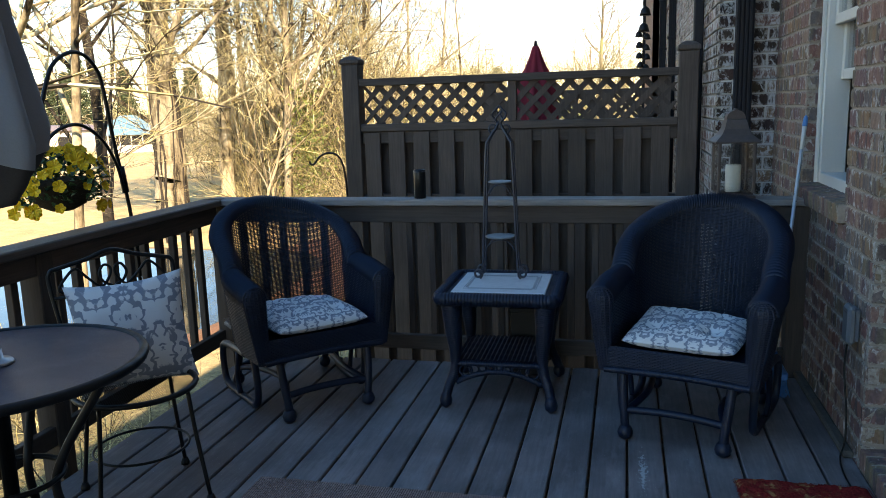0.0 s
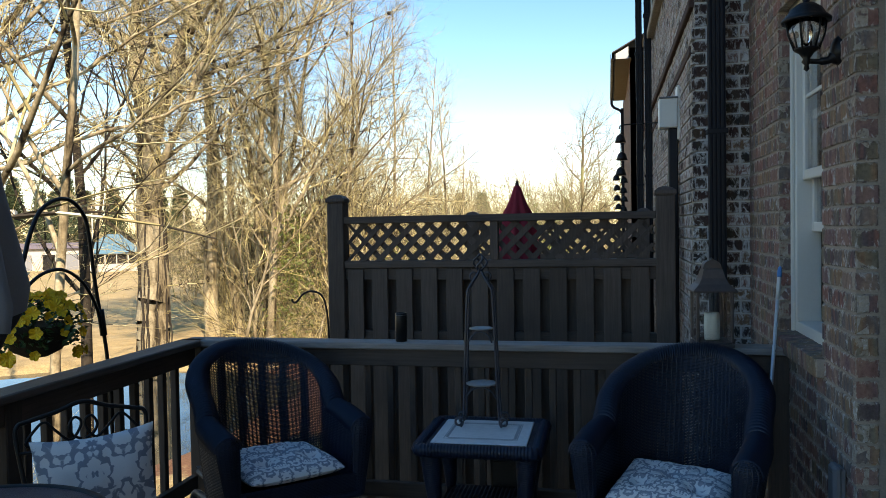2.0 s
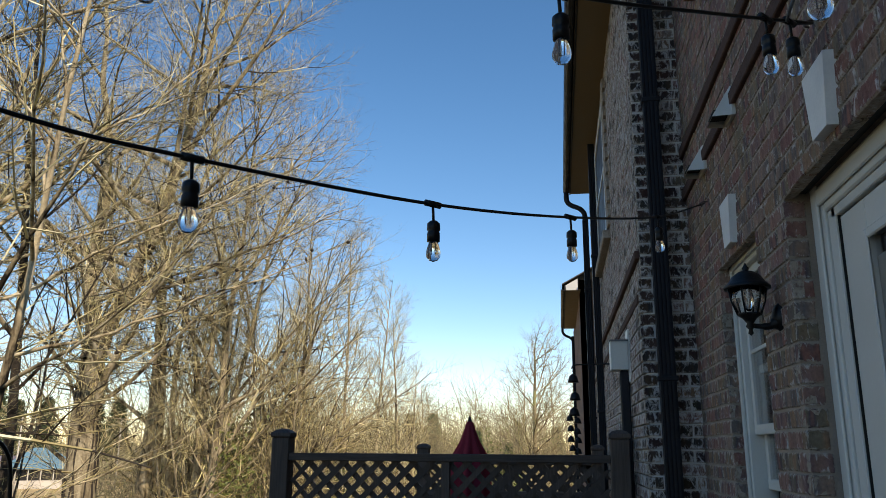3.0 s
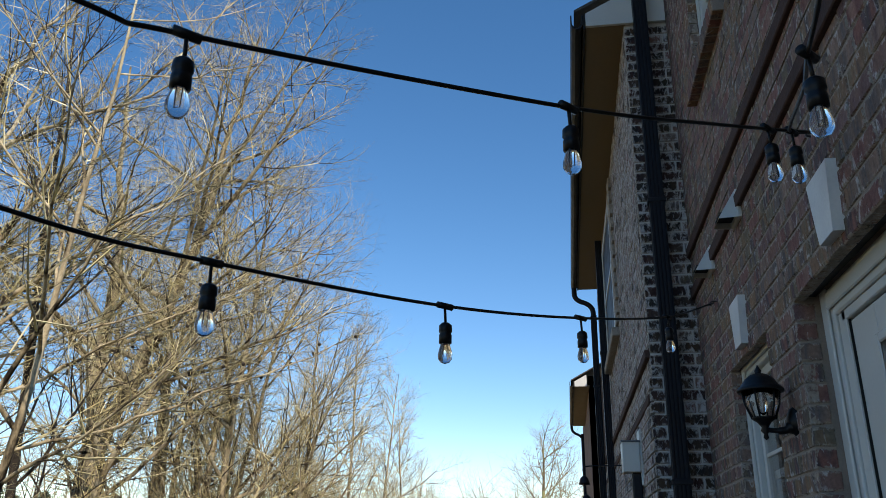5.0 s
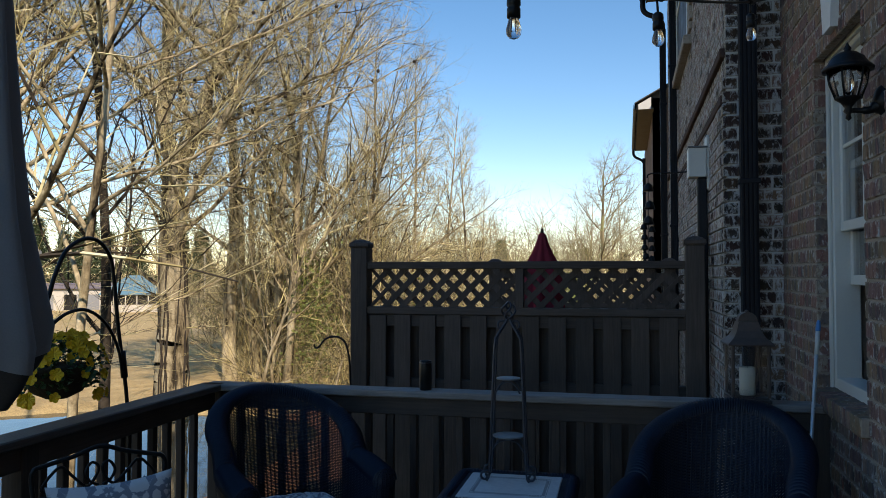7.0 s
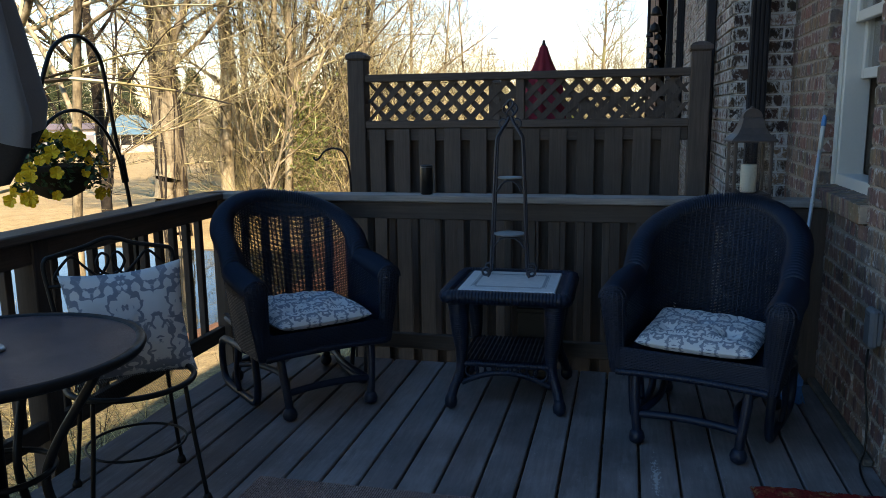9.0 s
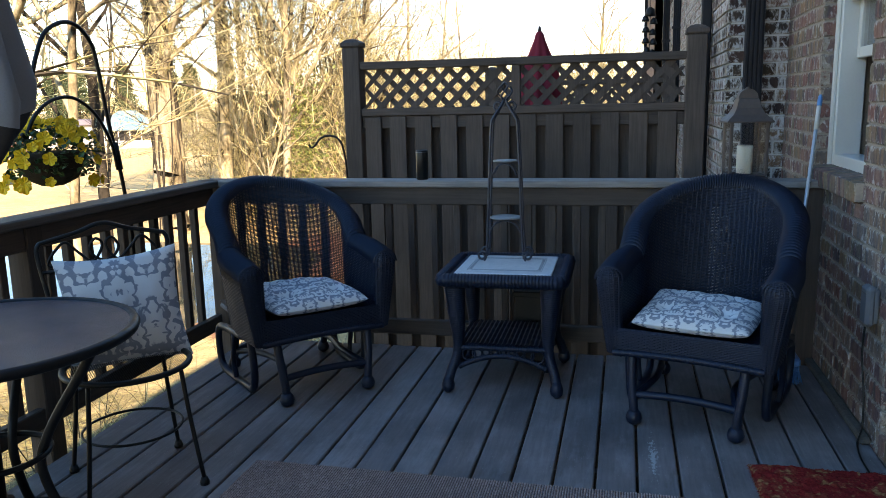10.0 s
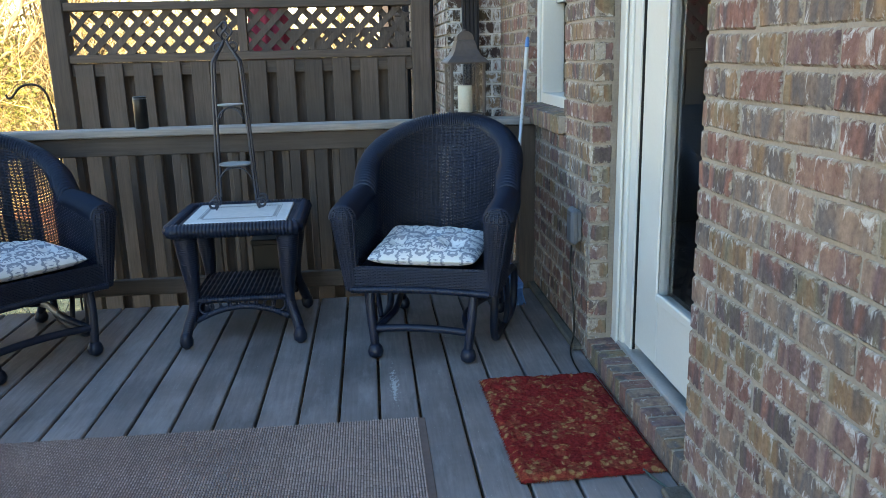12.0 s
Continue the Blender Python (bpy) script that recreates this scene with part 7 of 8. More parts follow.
def long_limbed_tree():
    """A tree just out of sight on the near bank whose long pale limbs reach across the view."""
    r2 = random.Random(19)
    ob = thing("tree", "bare tree with long pale limbs reaching over the bank", "tree", group="bare trees")
    wood, crown = Sticks(), Sticks()
    spec = dict(MID, sides=(6, 5, 4, 3, 3), steps=(8, 7, 6, 4, 2), minr=0.0055, thick=0.0088, count=(0, 7, 7, 4), wander=(0.05, 0.1, 0.13, 0.18, 0.22), lift=(0.02, 0.03, 0.03, 0.03, 0.02))
    foot = Vector((-10.4, 9.3, ground_z(-10.4, 9.3)))
    wood.grow(r2, foot, (0.03, 0, 1), 16.0, 0.2, 0, dict(MID, count=(12, 7, 5, 3)))
    limbs = (((-10.4, 9.6, 2.1), (-3.0, 11.2, 5.0), -0.30, 0.045), ((-10.4, 9.5, 2.6), (-5.0, 10.0, 7.3), 0.30, 0.062), ((-10.4, 9.4, 1.6), (-6.3, 9.7, 9.8), 0.10, 0.066), ((-10.4, 9.4, 5.1), (-5.4, 10.1, 6.4), 0.15, 0.03),
             ((-10.4, 9.3, 6.4), (-4.4, 9.6, 9.0), 0.2, 0.045), ((-10.4, 9.2, 5.6), (-6.6, 8.7, 10.6), 0.1, 0.06), ((-10.4, 9.8, 0.1), (-4.7, 13.2, 3.0), -0.5, 0.03), ((-10.4, 9.6, 3.6), (-4.2, 11.6, 6.6), -0.2, 0.036), ((-10.4, 9.6, 0.9), (-5.6, 11.6, 2.3), 0.2, 0.022),
             ((-10.4, 9.3, 3.0), (-5.2, 10.9, 11.6), 0.15, 0.06), ((-10.4, 9.5, 1.9), (-4.3, 10.6, 8.4), 0.25, 0.05), ((-10.4, 9.4, 3.3), (-5.0, 10.8, 7.4), 0.1, 0.04), ((-10.4, 9.5, 2.0), (-4.0, 10.9, 5.6), 0.3, 0.045), ((-10.4, 9.3, 3.2), (-6.4, 10.4, 8.0), 0.1, 0.05))
    for a, b, bow, r in limbs:
        A, B = Vector(a), Vector(b)
        off, pts, n = Vector((0, 0, 0)), [], 26
        for i in range(n + 1):
            off = off * 0.88 + Vector((r2.uniform(-0.05, 0.05), r2.uniform(-0.08, 0.08), r2.uniform(-0.06, 0.06)))
            pts.append(A.lerp(B, i / n) + Vector((0, 0, bow * math.sin(math.pi * i / n))) + off)
        for i in range(n):
            wood.seg.append((6, pts[i], pts[i + 1], r * (1 - 0.9 * i / n), r * (1 - 0.9 * (i + 1) / n)))
            if i > 4:
                for j in range(1 + (i % 3 == 0)):
                    d = (pts[i + 1] - pts[i]).normalized() + Vector((r2.uniform(-0.4, 0.4), r2.uniform(-0.7, 0.7), r2.uniform(-0.5, 0.7)))
                    crown.grow(r2, pts[i], d, r2.uniform(0.7, 2.6) * (1.15 - 0.85 * i / n), max(0.006, r * 0.4 * (1 - i / 30)), 2, spec)
    crown.seg += [q for q in wood.seg if q[0] < 5]
    wood.seg = [q for q in wood.seg if q[0] >= 5]
    part("trunk", wood.geo(), BARK_PALE, ob, "", True)
    part("crown", crown.geo(), TWIG, ob, "leafless branches and twigs")
    ball = Geo().lathe([(0.001, -0.03), (0.018, -0.024), (0.03, 0.0), (0.018, 0.024), (0.001, 0.03)], 8).mesh("seed_ball", BARK_DARK)
    tips = [q for q in crown.seg if -6.5 < q[2].x < -3.0 and 2.5 < q[2].z < 6]
    for k in range(22):
        q = tips[r2.randrange(len(tips))]
        o2 = new("seed_ball", ball)
        o2.matrix_basis = Matrix.Translation(q[2] - Vector((0, 0, 0.03)))
        o2.parent = ob


long_limbed_tree()
# dark bark throughout stands in for the house's shadow on this tree
dark = tree_thing("tree", "thin tree close to the deck, coloured dark for the house's shade", 23, 15.0, 0.11, dict(SLIM, count=(18, 6, 5)), BARK_DARK, BARK_DARK)
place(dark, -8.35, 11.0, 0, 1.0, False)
slim = tree_thing("tree", "slender bare young tree with upswept branches", 31, 14.5, 0.13, SLIM, BARK_PALE, TWIG)
place(slim, -9.3, 34.6, 0, 1.0, False)
for x, y, rz, s in ((-11.2, 33.0, 260, 0.8), (-10.4, 44.0, 95, 1.0), (-13.6, 39.0, 33, 0.9), (-12.2, 36.0, 150, 0.95), (-14.8, 33.5, 75, 1.05), (-8.2, 41.0, 310, 0.85), (-7.2, 39.0, 20, 0.6), (-17.0, 36.0, 190, 1.1)):
    place(slim, x, y, rz, s)
TANGLE = dict(MID, steps=(9, 7, 5, 2, 1), sides=(6, 5, 3, 3, 3), wander=(0.12, 0.18, 0.24, 0.28, 0.3), count=(12, 8, 5, 2), start=(0.06, 0.1, 0.1, 0.1), ratio=((0.35, 0.62), (0.4, 0.65), (0.35, 0.6), (0.4, 0.8)), minr=0.012, thick=0.0085)
low = tree_thing("tree", "small crooked bare tree tangled with dry vines", 44, 9.0, 0.075, TANGLE, BARK, BRUSH)
place(low, -4.3, 40.0, 0, 0.6, False)
low_rng = random.Random(8)
place(low, -7.2, 33.0, 120, 0.7)
for k in range(25):
    y = low_rng.uniform(25.5, 37)
    place(low, -y * (0.32 + 0.22 * (k + low_rng.random()) / 25), y, low_rng.uniform(0, 360), low_rng.uniform(0.6, 1.15), lean=low_rng.uniform(-16, 16))
far_tree = tree_thing("tree", "broad rounded bare tree in the distance", 52, 15.0, 0.3, dict(BIG, start=(0.12, 0.1, 0.1, 0.1), count=(28, 11, 7, 5), angle=((34, 74), (25, 58), (25, 60), (25, 65)), lift=(0.02, 0.04, 0.05, 0.04, 0.03), ratio=((0.45, 0.62), (0.33, 0.5), (0.3, 0.55), (0.4, 0.7)), minr=0.021, thick=0.010), FAR_WOOD, FAR_WOOD, group="distant trees")
place(far_tree, -2.2, 59.0, 0, 0.80, False)
rng = random.Random(77)
wood_tree = tree_thing("tree", "bare tree in the wood beyond the field", 61, 12.0, 0.15, dict(MID, steps=(7, 4, 2, 1, 1), count=(13, 6, 4, 1), lift=(0.03, 0.06, 0.05, 0.04, 0.03), minr=0.042), FAR_WOOD, FAR_WOOD, group="distant trees")
place(wood_tree, -30, 102, 0, 1.0, False)
for k in range(56):
    q = -1.05 + 1.2 * (k + rng.random()) / 56
    y = rng.uniform(104, 132) if q < -0.42 else rng.uniform(72, 118)
    place(wood_tree, y * q, y, rng.uniform(0, 360), rng.uniform(0.7, 1.2) * (0.85 if q > -0.3 else 1.15))
shrub = Sticks()
for k in range(13):
    a, q = rng.uniform(0, 6.28), rng.uniform(0, 0.9)
    shrub.grow(rng, (q * math.cos(a), q * math.sin(a), -0.1), (0.5 * math.cos(a), 0.5 * math.sin(a), 1), rng.uniform(1.6, 3.4), 0.013, 0, dict(SHRUB, count=(7, 4, 2), steps=(6, 3, 2, 1), minr=0.010))
brush = solo("brush", shrub.geo(), BRUSH, "tangled dry vines and brush under the trees", "brush", kind="stuff")
brush.matrix_basis = pose(-13.5, 27, ground_z(-13.5, 27))
for k in range(26):
    y = rng.uniform(24, 44)
    x = y * rng.uniform(-0.52, -0.24) + rng.uniform(-0.5, 0.5)
    place(brush, x, y, rng.uniform(0, 360), rng.uniform(0.5, 1.25))
deep = solo("brush", shrub.geo(), BRUSH_SHADE, "undergrowth deep in the wood, coloured dark for shade", "brush", kind="stuff")
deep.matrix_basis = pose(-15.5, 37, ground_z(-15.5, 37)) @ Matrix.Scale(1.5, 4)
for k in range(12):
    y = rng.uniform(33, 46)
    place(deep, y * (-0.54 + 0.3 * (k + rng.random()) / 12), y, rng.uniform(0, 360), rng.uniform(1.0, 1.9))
for k in range(9):
    y = rng.uniform(48, 70)
    place(brush, y * rng.uniform(-0.24, 0.02), y, rng.uniform(0, 360), rng.uniform(1.0, 1.7))
thicket = Sticks()
for k in range(13):
    thicket.grow(rng, (rng.uniform(-3.5, 3.5), rng.uniform(-1.5, 1.5), -0.2), (rng.uniform(-0.3, 0.3), rng.uniform(-0.3, 0.3), 1), rng.uniform(2.5, 6.5), 0.05, 0, dict(SHRUB, count=(6, 4, 2), steps=(4, 2, 1, 1), minr=0.045))
wood_edge = solo("brush", thicket.geo(), FAR_WOOD, "grey-brown thicket along the far edge of the field", "brush", kind="stuff")
wood_edge.matrix_basis = pose(-35, 106, ground_z(-35, 106))
for k in range(36):
    q = -1.05 + 1.18 * k / 35
    y = rng.uniform(102, 118) if q < -0.42 else rng.uniform(68, 105)
    place(wood_edge, y * q, y, rng.uniform(0, 360), rng.uniform(0.9, 1.5))
# a dense pale hedge of young growth closing the view behind the fences
growth = Sticks()
for k in range(24):
    growth.grow(rng, (rng.uniform(-4.5, 4.5), rng.uniform(-1.5, 1.5), -0.2), (rng.uniform(-0.2, 0.2), rng.uniform(-0.2, 0.2), 1), rng.uniform(3.5, 7.0), 0.04, 0, dict(SHRUB, count=(8, 5, 2), steps=(5, 2, 1, 1), minr=0.028))
hedge = solo("brush", growth.geo(), FAR_WOOD, "soft tan growth along the edge of the wood", "brush", kind="stuff")
hedge.matrix_basis = pose(-20, 78, ground_z(-20, 78))
for k in range(10):
    y = rng.uniform(66, 84)
    place(hedge, y * (-0.36 + 0.042 * k), y, rng.uniform(-20, 20), rng.uniform(1.0, 1.5))
for k in range(6):
    y = rng.uniform(46, 56)
    place(hedge, y * (-0.57 + 0.042 * k), y, rng.uniform(-20, 20), rng.uniform(0.75, 1.05))
for k in range(5):
    place(hedge, -27 + 6.0 * k, rng.uniform(94, 104), rng.uniform(-20, 20), rng.uniform(1.6, 2.0))
for k in range(12):
    place(brush, rng.uniform(-8.5, -3.6), rng.uniform(1.5, 12), rng.uniform(0, 360), rng.uniform(0.35, 0.6))


def vines():
    """Climbing stems on the big trunk."""
    r2 = random.Random(3)
    for k in range(16):
        g = Geo()
        a, z, pts = r2.uniform(0, 6.28), -0.2, []
        tw = r2.uniform(-0.35, 0.35)
        top = r2.uniform(4.5, 8)
        while z < top:
            rad = 0.58 - 0.024 * z + 0.02
            pts.append((rad * math.cos(a) + r2.uniform(-0.03, 0.03), rad * math.sin(a) + r2.uniform(-0.03, 0.03), z))
            z += 0.5
            a += tw * 0.25 + r2.uniform(-0.1, 0.1)
        g.tube(pts, r2.uniform(0.015, 0.04), 5, caps=False)
        part("vine", g, BARK_DARK, big, "woody vine climbing the trunk")


vines()


def ivy_clumps():
    r2 = random.Random(15)
    g = Geo()
    for cx, cy, cz, sx, sz in ((-11.6, 27.5, -0.6, 1.1, 2.6), (-12.6, 30, 1.0, 1.0, 2.5), (-9.2, 33, -1.0, 1.4, 1.8), (-4.9, 46, 0.4, 1.8, 2.6), (-3.0, 47, -0.4, 1.2, 1.6)):
        for k in range(900):
            p = Vector((cx + r2.gauss(0, sx * 0.45), cy + r2.gauss(0, sx * 0.45), cz + r2.gauss(0, sz * 0.5)))
            m = Matrix.Translation(p) @ Euler((r2.uniform(-2, 2), r2.uniform(-2, 2), r2.uniform(0, 6.3))).to_matrix().to_4x4()
            s = r2.uniform(0.04, 0.09)
            g.add([(0, -s, 0), (s * 0.7, 0, s * 0.2), (0, s, 0), (-s * 0.7, 0, s * 0.2)], [(0, 1, 2), (0, 2, 3)], m=m)
    return g


solo("ivy", ivy_clumps(), IVY, "yellow-green climbing leaves among the bare trees", "ivy", kind="stuff")


def build_pine():
    r2 = random.Random(21)
    ob = thing("pine_tree", "tall dark green pine at the edge of the field", "pine", group="pines")
    part("trunk", Geo().tube([(0, 0, -0.3), (0.1, 0, 6), (0, 0.1, 13)], [0.22, 0.16, 0.05], 7), BARK_DARK, ob, "", True)
    g = Geo()
    for k in range(420):
        z = 3.6 + 10 * r2.random() ** 0.8
        rad = (14.0 - z) * 0.34 * r2.uniform(0.25, 1)
        a = r2.uniform(0, 6.28)
        c = Vector((rad * math.cos(a), rad * math.sin(a), z))
        for j in range(16):
            p = c + Vector((r2.gauss(0, 0.35), r2.gauss(0, 0.35), r2.gauss(0, 0.22)))
            dd = Vector((r2.uniform(-1, 1), r2.uniform(-1, 1), r2.uniform(-0.3, 0.8))).normalized() * 0.42
            o = dd.orthogonal().normalized() * 0.085
            g.add([p - o, p + o, p + dd], [(0, 1, 2)])
    part("needles", g, PINE, ob, "dark green needle tufts")
    return ob


pine = build_pine()
place(pine, -74, 96, 0, 0.9, False)
for k in range(22):
    q = -0.98 + 0.034 * k
    y = rng.uniform(97, 112) if k < 17 else rng.uniform(80, 110)
    place(pine, q * y + rng.uniform(-2, 2), y, rng.uniform(0, 360), rng.uniform(0.6, 0.95) * (1 if k < 13 else 0.55))
for x, y, k in ((-6.5, 62, 0.42), (-4.2, 66, 0.36), (-14, 88, 0.6), (-9.5, 92, 0.5), (-18, 95, 0.62), (-5.0, 96, 0.55), (-0.5, 90, 0.5)):
    place(pine, x, y, 40 * k, k)


# ---- distant building across the field ----
def build_hall():
    ob = thing("park_building", "low pale building with a blue hipped metal roof", "building", pose(-57.9, 83.6, ground_z(-57.9, 83.6), 0, 0, 36))
    part("wall", Geo().box(-3.5, 3.5, -2.5, 2.5, -0.3, 2.1, 0.02), CREAM, ob)
    g = Geo()
    g.add([(-4.2, -3.1, 2.1), (4.2, -3.1, 2.1), (4.2, 3.1, 2.1), (-4.2, 3.1, 2.1), (-0.9, 0, 4.35), (0.9, 0, 4.35)], [(0, 1, 5, 4), (1, 2, 5), (2, 3, 4, 5), (3, 0, 4), (3, 2, 1, 0)])
    part("roof", g, BLUE_ROOF, ob, "blue metal hipped roof")
    for k in range(7):
        part("post", Geo().box(-3.75 + 1.25 * k - 0.06, -3.75 + 1.25 * k + 0.06, -2.9, -2.78, 0.0, 2.1, 0.01), CREAM, ob)
    # thin dark panel on solid wall paints the shade under the eave
    part("doorway", Geo().box(-2.7, 2.7, -2.53, -2.47, 0.9, 2.0, 0.01), GUTTER, ob, "dark panel standing in for a shaded front under the eave")
    w = thing("park_building", "long white single-storey building beyond the field", "building", pose(-70.5, 84.5, ground_z(-70.5, 84.5), 0, 0, 30))
    part("wall", Geo().box(-11, 10.5, -2.6, 2.6, -0.3, 2.6, 0.02), CREAM, w)
    part("roof", Geo().box(-11.4, 10.9, -3, 3, 2.6, 3.3, 0.05), GREY_ROOF, w, "blue-grey flat roof edge")
    for k in range(7):
        part("door", Geo().box(-8.6 + 2.6 * k, -7.2 + 2.6 * k, -2.64, -2.58, 0.0, 1.9, 0.01), GUTTER if k % 3 == 1 else CANVAS, w)
    t = thing("park_building", "brown slatted timber building with a pale flat roof", "building", pose(-64.0, 68.0, ground_z(-64.0, 68.0), 0, 0, 38))
    part("wall", Geo().box(-4.5, 4.0, -2.5, 2.5, -0.3, 6.2, 0.02), BARK_DARK, t)
    for k in range(12):
        part("slat", Geo().box(-4.55, 4.05, -2.58, -2.5, 0.4 + 0.48 * k, 0.68 + 0.48 * k, 0.01), SLAT_BROWN, t)
    part("roof", Geo().box(-4.9, 4.4, -2.9, 2.9, 6.2, 7.0, 0.04), CREAM, t, "pale flat roof edge")
    for x, y in ((-54, 74), (-49, 84), (-66, 88)):
        pole = thing("light_pole", "tall pale light pole beside the field", "pole", pose(x, y, ground_z(x, y)))
        part("mast", Geo().tube([(0, 0, -0.2), (0, 0, 7.5)], [0.09, 0.06], 8), CREAM, pole, "", True)
        part("lamp_head", Geo().box(-0.35, 0.35, -0.12, 0.12, 7.5, 7.65, 0.03), GUTTER, pole)


SLAT_BROWN = plain("brown_slats", (0.11, 0.062, 0.04), 0.8, vary=0.25, s1=0.4, s2=5)
build_hall()

# ---- bricks, piece by piece ----
def brick_runs(rng, ya, yb, z, row, holes, length=BLEN):
    """The stretches of one course between ya and yb, cut at the openings."""
    cuts = []
    y = ya - (length * 0.5 if row % 2 else 0.0)
    while y < yb:
        step = length * rng.choice((1.0, 1.0, 1.0, 1.0, 0.96, 0.85, 0.68, 0.56))
        cuts.append((max(ya, y), min(yb, y + step)))
        y += step
    out = []
    for a, b in cuts:
        pieces = [(a, b)]
        for h in holes:
            if h[2] - 0.03 < z + COURSE / 2 < h[3] + 0.01:
                nxt = []
                for p, q in pieces:
                    if q <= h[0] or p >= h[1]:
                        nxt.append((p, q))
                        continue
                    if p < h[0]:
                        nxt.append((p, h[0] + 0.01))
                    if q > h[1]:
                        nxt.append((h[1] - 0.01, q))
                pieces = nxt
        out += [(p, q) for p, q in pieces if q - p > 0.035]
    return out


def rough_box(g, rng, x0, x1, y0, y1, z0, z1, c, j=0.0026, along="y"):
    """A brick with uneven arrises and UVs from -1 to 1 over its face."""
    n = len(g.v)
    g.box(x0, x1, y0, y1, z0, z1, c)
    for i in range(n, len(g.v)):
        p = g.v[i]
        u = (2 * p[1] - y0 - y1) / (y1 - y0) if along == "y" else (2 * p[0] - x0 - x1) / (x1 - x0)
        g.uv[i] = (u, (2 * p[2] - z0 - z1) / (z1 - z0))
        g.v[i] = (p[0] + rng.uniform(-j, j) * 0.6, p[1] + rng.uniform(-j, j), p[2] + rng.uniform(-j, j))


def lay_wall():
    rng = random.Random(1)
    body = Geo()
    cache = {}
    for row in range(0, 78):
        z = BED + row * COURSE
        for a, b in brick_runs(rng, -1.0, RET_Y - 0.004, z, row, [DOOR_CUT, WIN, UPWIN, UPWIN_NEAR]):
            L = round(b - a - 0.0085, 3)
            jx, jz = rng.uniform(-0.002, 0.002), rng.uniform(-0.0012, 0.0012)
            yc, zc = (a + b) / 2, z + COURSE / 2
            single = (0.85 < yc < 2.0 and zc < 1.55) or (3.02 < yc < 3.46 and zc < 2.0) or (3.44 < yc < 4.3 and zc < 0.85)
            if single:
                key = (L, rng.randrange(4))
                if key not in cache:
                    g = Geo()
                    rough_box(g, rng, 0, 0.05, -L / 2, L / 2, -0.0352, 0.0352, 0.0055)
                    cache[key] = g.mesh("brick", BRICK_PIECE)
                ob = new("brick", cache[key])
                ob.matrix_basis = pose(WALL_X + jx, yc, zc + jz, rng.uniform(-0.5, 0.5), rng.uniform(-1.0, 1.0), rng.uniform(-0.8, 0.8))
                ob.parent = wall_house
            else:
                ch = 0.005 if z < 3.3 else 0.0
                rough_box(body, rng, WALL_X + jx, WALL_X + 0.05, yc - L / 2, yc + L / 2, zc - 0.0352 + jz, zc + 0.0352 + jz, ch)
        for y, dz in ((DOOR[1], DOOR), (WIN[1], WIN), (UPWIN[1], UPWIN), (UPWIN_NEAR[1], UPWIN_NEAR)):
            if dz[2] < z + 0.03 < dz[3] - 0.03:
                w = 0.082 if row % 2 else 0.078
                rough_box(body, rng, WALL_X + 0.001, WALL_X + w, y - 0.006, y + 0.04, z + 0.005, z + COURSE - 0.005, 0.004, 0.002, "x")
        for y, dz in ((DOOR[0], DOOR), (WIN[0], WIN), (UPWIN[0], UPWIN), (UPWIN_NEAR[0], UPWIN_NEAR)):
            if dz[2] < z + 0.03 < dz[3] - 0.03:
                rough_box(body, rng, WALL_X + 0.001, WALL_X + 0.08, y - 0.04, y + 0.006, z + 0.005, z + COURSE - 0.005, 0.004, 0.002)
    ob = part("bricks", body, BRICK_BODY, wall_house)
    ob["kind"] = "stuff"
    # steel lintels under the brickwork
    for i, h in enumerate((DOOR, WIN, UPWIN, UPWIN_NEAR)):
        g = Geo()
        g.box(WALL_X + 0.01, WALL_X + 0.09, h[0] - 0.1, h[1] + 0.1, h[3] - 0.006, h[3] + 0.004, 0)
        part("lintel", g, SPOUT, wall_house)


lay_wall()


def lay_far_walls():
    rng = random.Random(2)
    body, corner = Geo(), Geo()
    for row in range(0, 71):
        z = BED + row * COURSE
        zc = z + COURSE / 2
        out = -0.02 if z < 2.72 else 0.0
        # return face, looking back along the deck
        half = 0.095 if row % 2 else 0.17
        xs = [FAR_X + out + 0.002, FAR_X + out + half]
        while xs[-1] < WALL_X:
            xs.append(min(WALL_X + 0.02, xs[-1] + BLEN))
        for k, (a, b) in enumerate(zip(xs, xs[1:])):
            if b - a < 0.03:
                continue
            dk = k == 0 or rng.random() < 0.72
            rough_box(corner if dk else body, rng, a + (0 if k == 0 else 0.005), b - 0.005, RET_Y + rng.uniform(-0.003, 0.002), RET_Y + 0.05, zc - 0.0352, zc + 0.0352, 0.005, 0.003, "x")
        # long face
        first = RET_Y + (0.17 if row % 2 else 0.095)
        rough_box(corner if rng.random() < 0.7 else body, rng, FAR_X + out, FAR_X + 0.05, RET_Y + 0.052, first - 0.005, zc - 0.0352, zc + 0.0352, 0.004)
        y = first
        while y < 12.0:
            rough_box(corner if rng.random() < 0.12 else body, rng, FAR_X + out + rng.uniform(-0.003, 0.002), FAR_X + 0.05, y + 0.005, min(12.0, y + BLEN) - 0.005, zc - 0.0352, zc + 0.0352, 0.004 if y < 7.5 else 0)
            y += BLEN
    for g, m, host in ((body, BRICK_WHITE, wall_far), (corner, BRICK_DARK, wall_return)):
        ob = part("bricks", g, m, host)
        ob["kind"] = "stuff"


lay_far_walls()

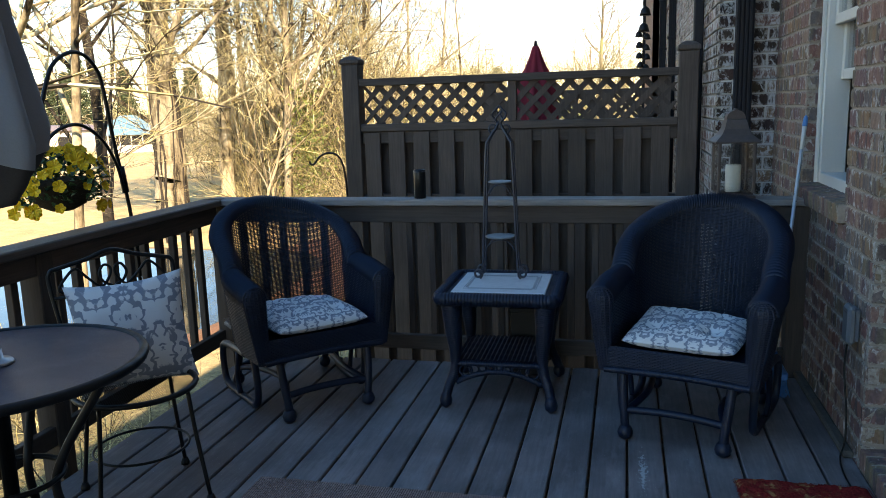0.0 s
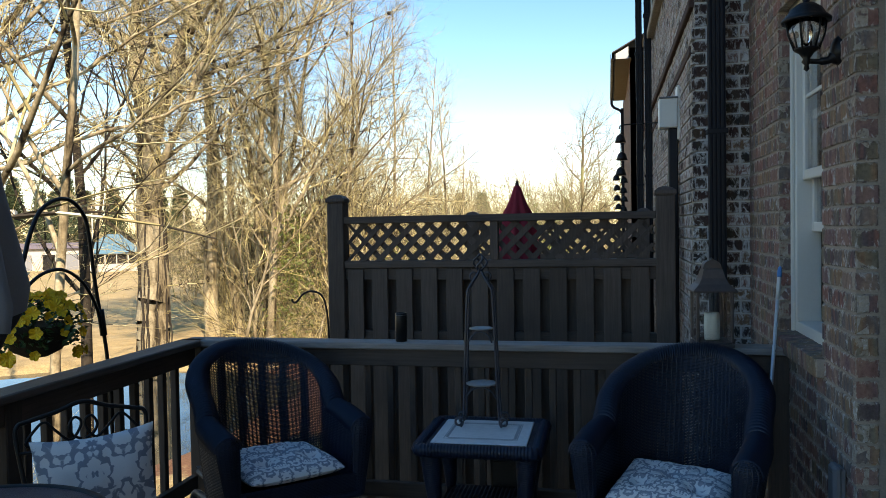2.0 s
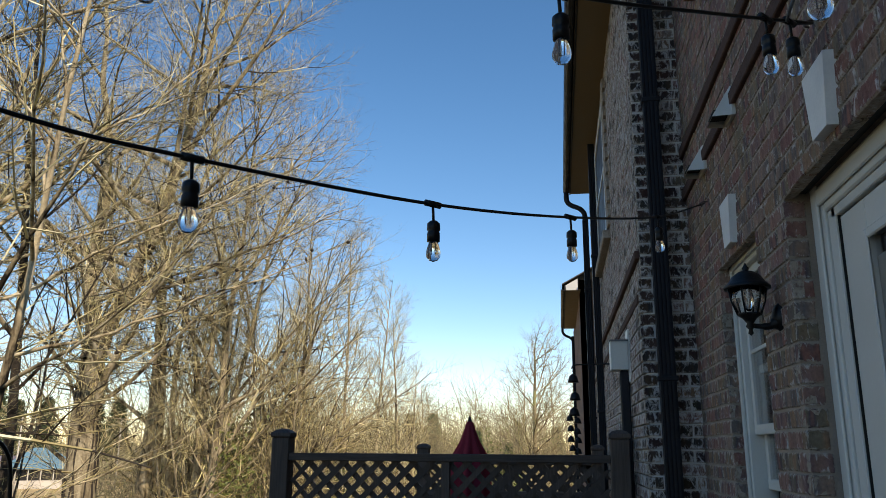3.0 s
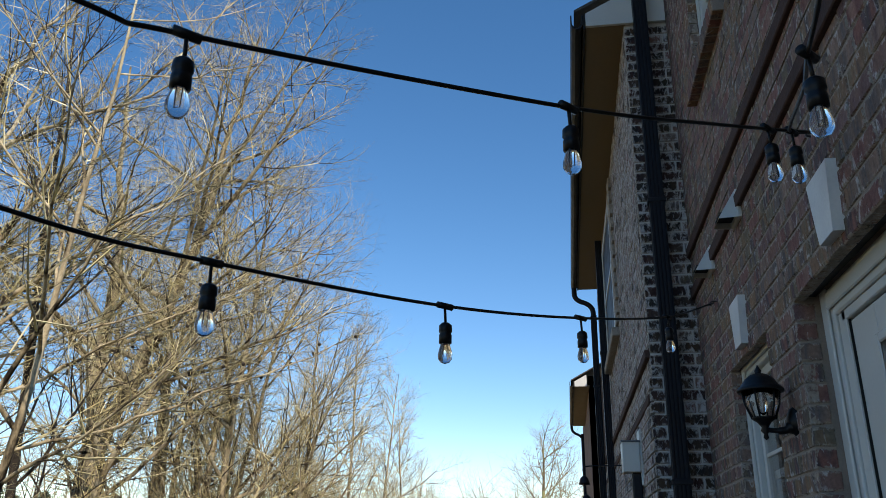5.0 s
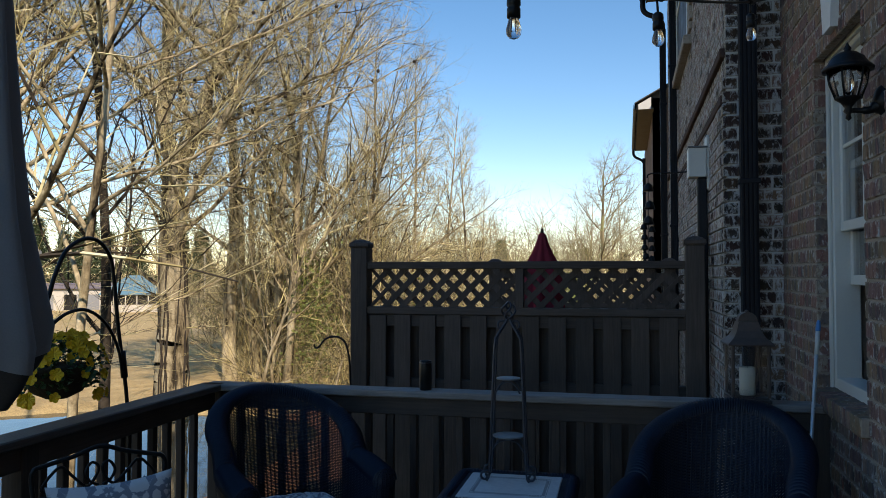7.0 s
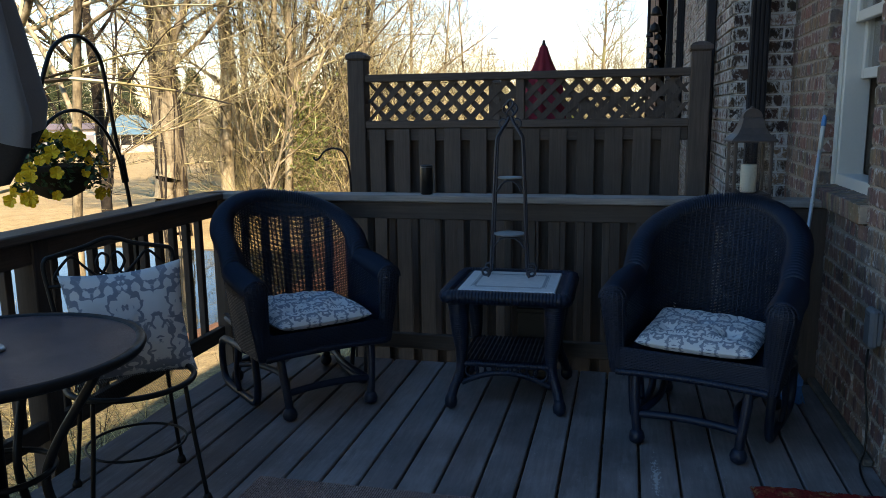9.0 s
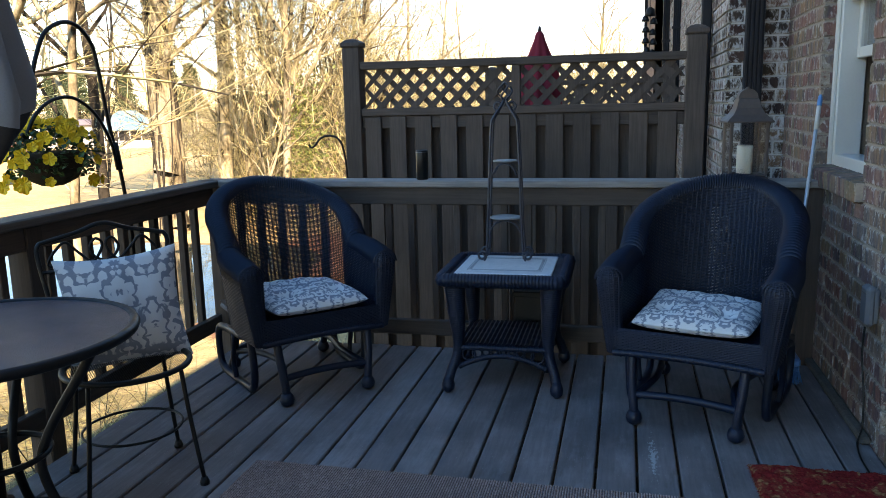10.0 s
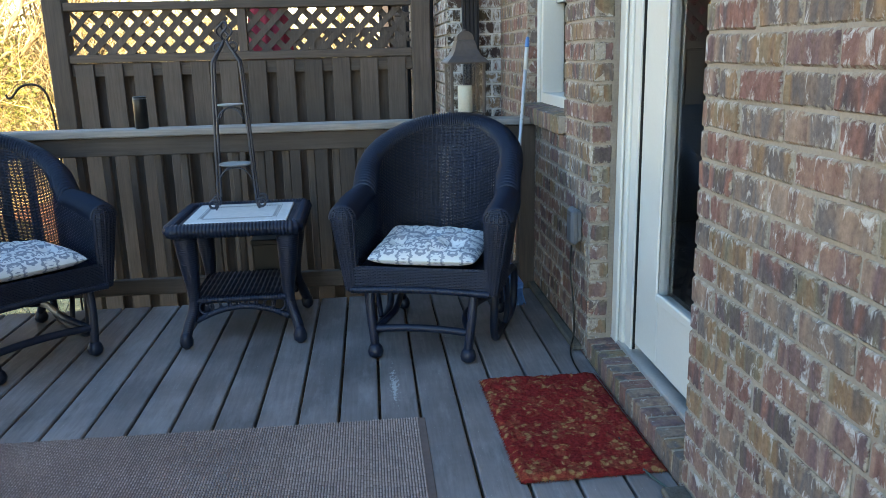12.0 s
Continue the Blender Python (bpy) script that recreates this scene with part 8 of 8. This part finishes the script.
# rowlock sills
sill = thing("door_sill", "row of bricks on edge forming the door step", "sill", kind="structure")
g = Geo()
rough_box(g, random.Random(5), 0, 0.112, 0.005, 0.069, 0.0, 0.087, 0.006)
g.uv = [(u, 0.55 * v) for u, v in g.uv]
sm = g.mesh("brick", BRICK_SILL)
rng = random.Random(12)
for k in range(14):
    o2 = new("brick", sm)
    o2.matrix_basis = pose(0.867 + rng.uniform(-0.003, 0.003), 1.985 + 0.0732 * k, 0.001, 0, rng.uniform(-0.8, 0.8), rng.uniform(-0.6, 0.6))
    o2.parent = sill
part("mortar_bed", Geo().box(0.874, 0.985, 1.986, 3.009, 0.001, 0.082, 0.002), MORTAR, sill)
sill2 = thing("window_sill", "projecting row of bricks on edge below the window", "sill", kind="structure")
g = Geo()
rough_box(g, random.Random(6), 0, 0.15, 0.004, 0.071, -0.085, 0.0, 0.006)
g.uv = [(u, 0.55 * v) for u, v in g.uv]
sm = g.mesh("brick", BRICK_SILL)
for k in range(12):
    o2 = new("brick", sm)
    o2.matrix_basis = pose(0.832 + rng.uniform(-0.003, 0.003), 3.432 + 0.0735 * k, 0.972, 0, -3 + rng.uniform(-0.6, 0.6), 0)
    o2.parent = sill2
part("mortar_bed", Geo().box(0.842, 0.95, 3.43, 4.32, 0.892, 0.965, 0.002), MORTAR, sill2)
for o in (UPWIN, UPWIN_NEAR):
    up = thing("window_sill", "projecting row of bricks on edge below an upper window", "sill", kind="structure")
    for k in range(13):
        o2 = new("brick", sm)
        o2.matrix_basis = pose(0.805 + rng.uniform(-0.003, 0.003), o[0] - 0.06 + 0.0735 * k, o[2], 0, -3 + rng.uniform(-0.6, 0.6), 0)
        o2.parent = up
    part("mortar_bed", Geo().box(0.815, 0.95, o[0] - 0.062, o[0] + 0.895, o[2] - 0.08, o[2] - 0.007, 0.002), MORTAR, up)
g = Geo()
g.box(0.80, 0.872, -2.5, 1.97, 0.0, 0.022, 0.006)
g.box(0.83, 0.872, 3.09, 4.06, 0.0, 0.03, 0.008)
solo("trim_base", g, GRIME, "grimy mortar fillet where the wall meets the deck", "trim", kind="structure")
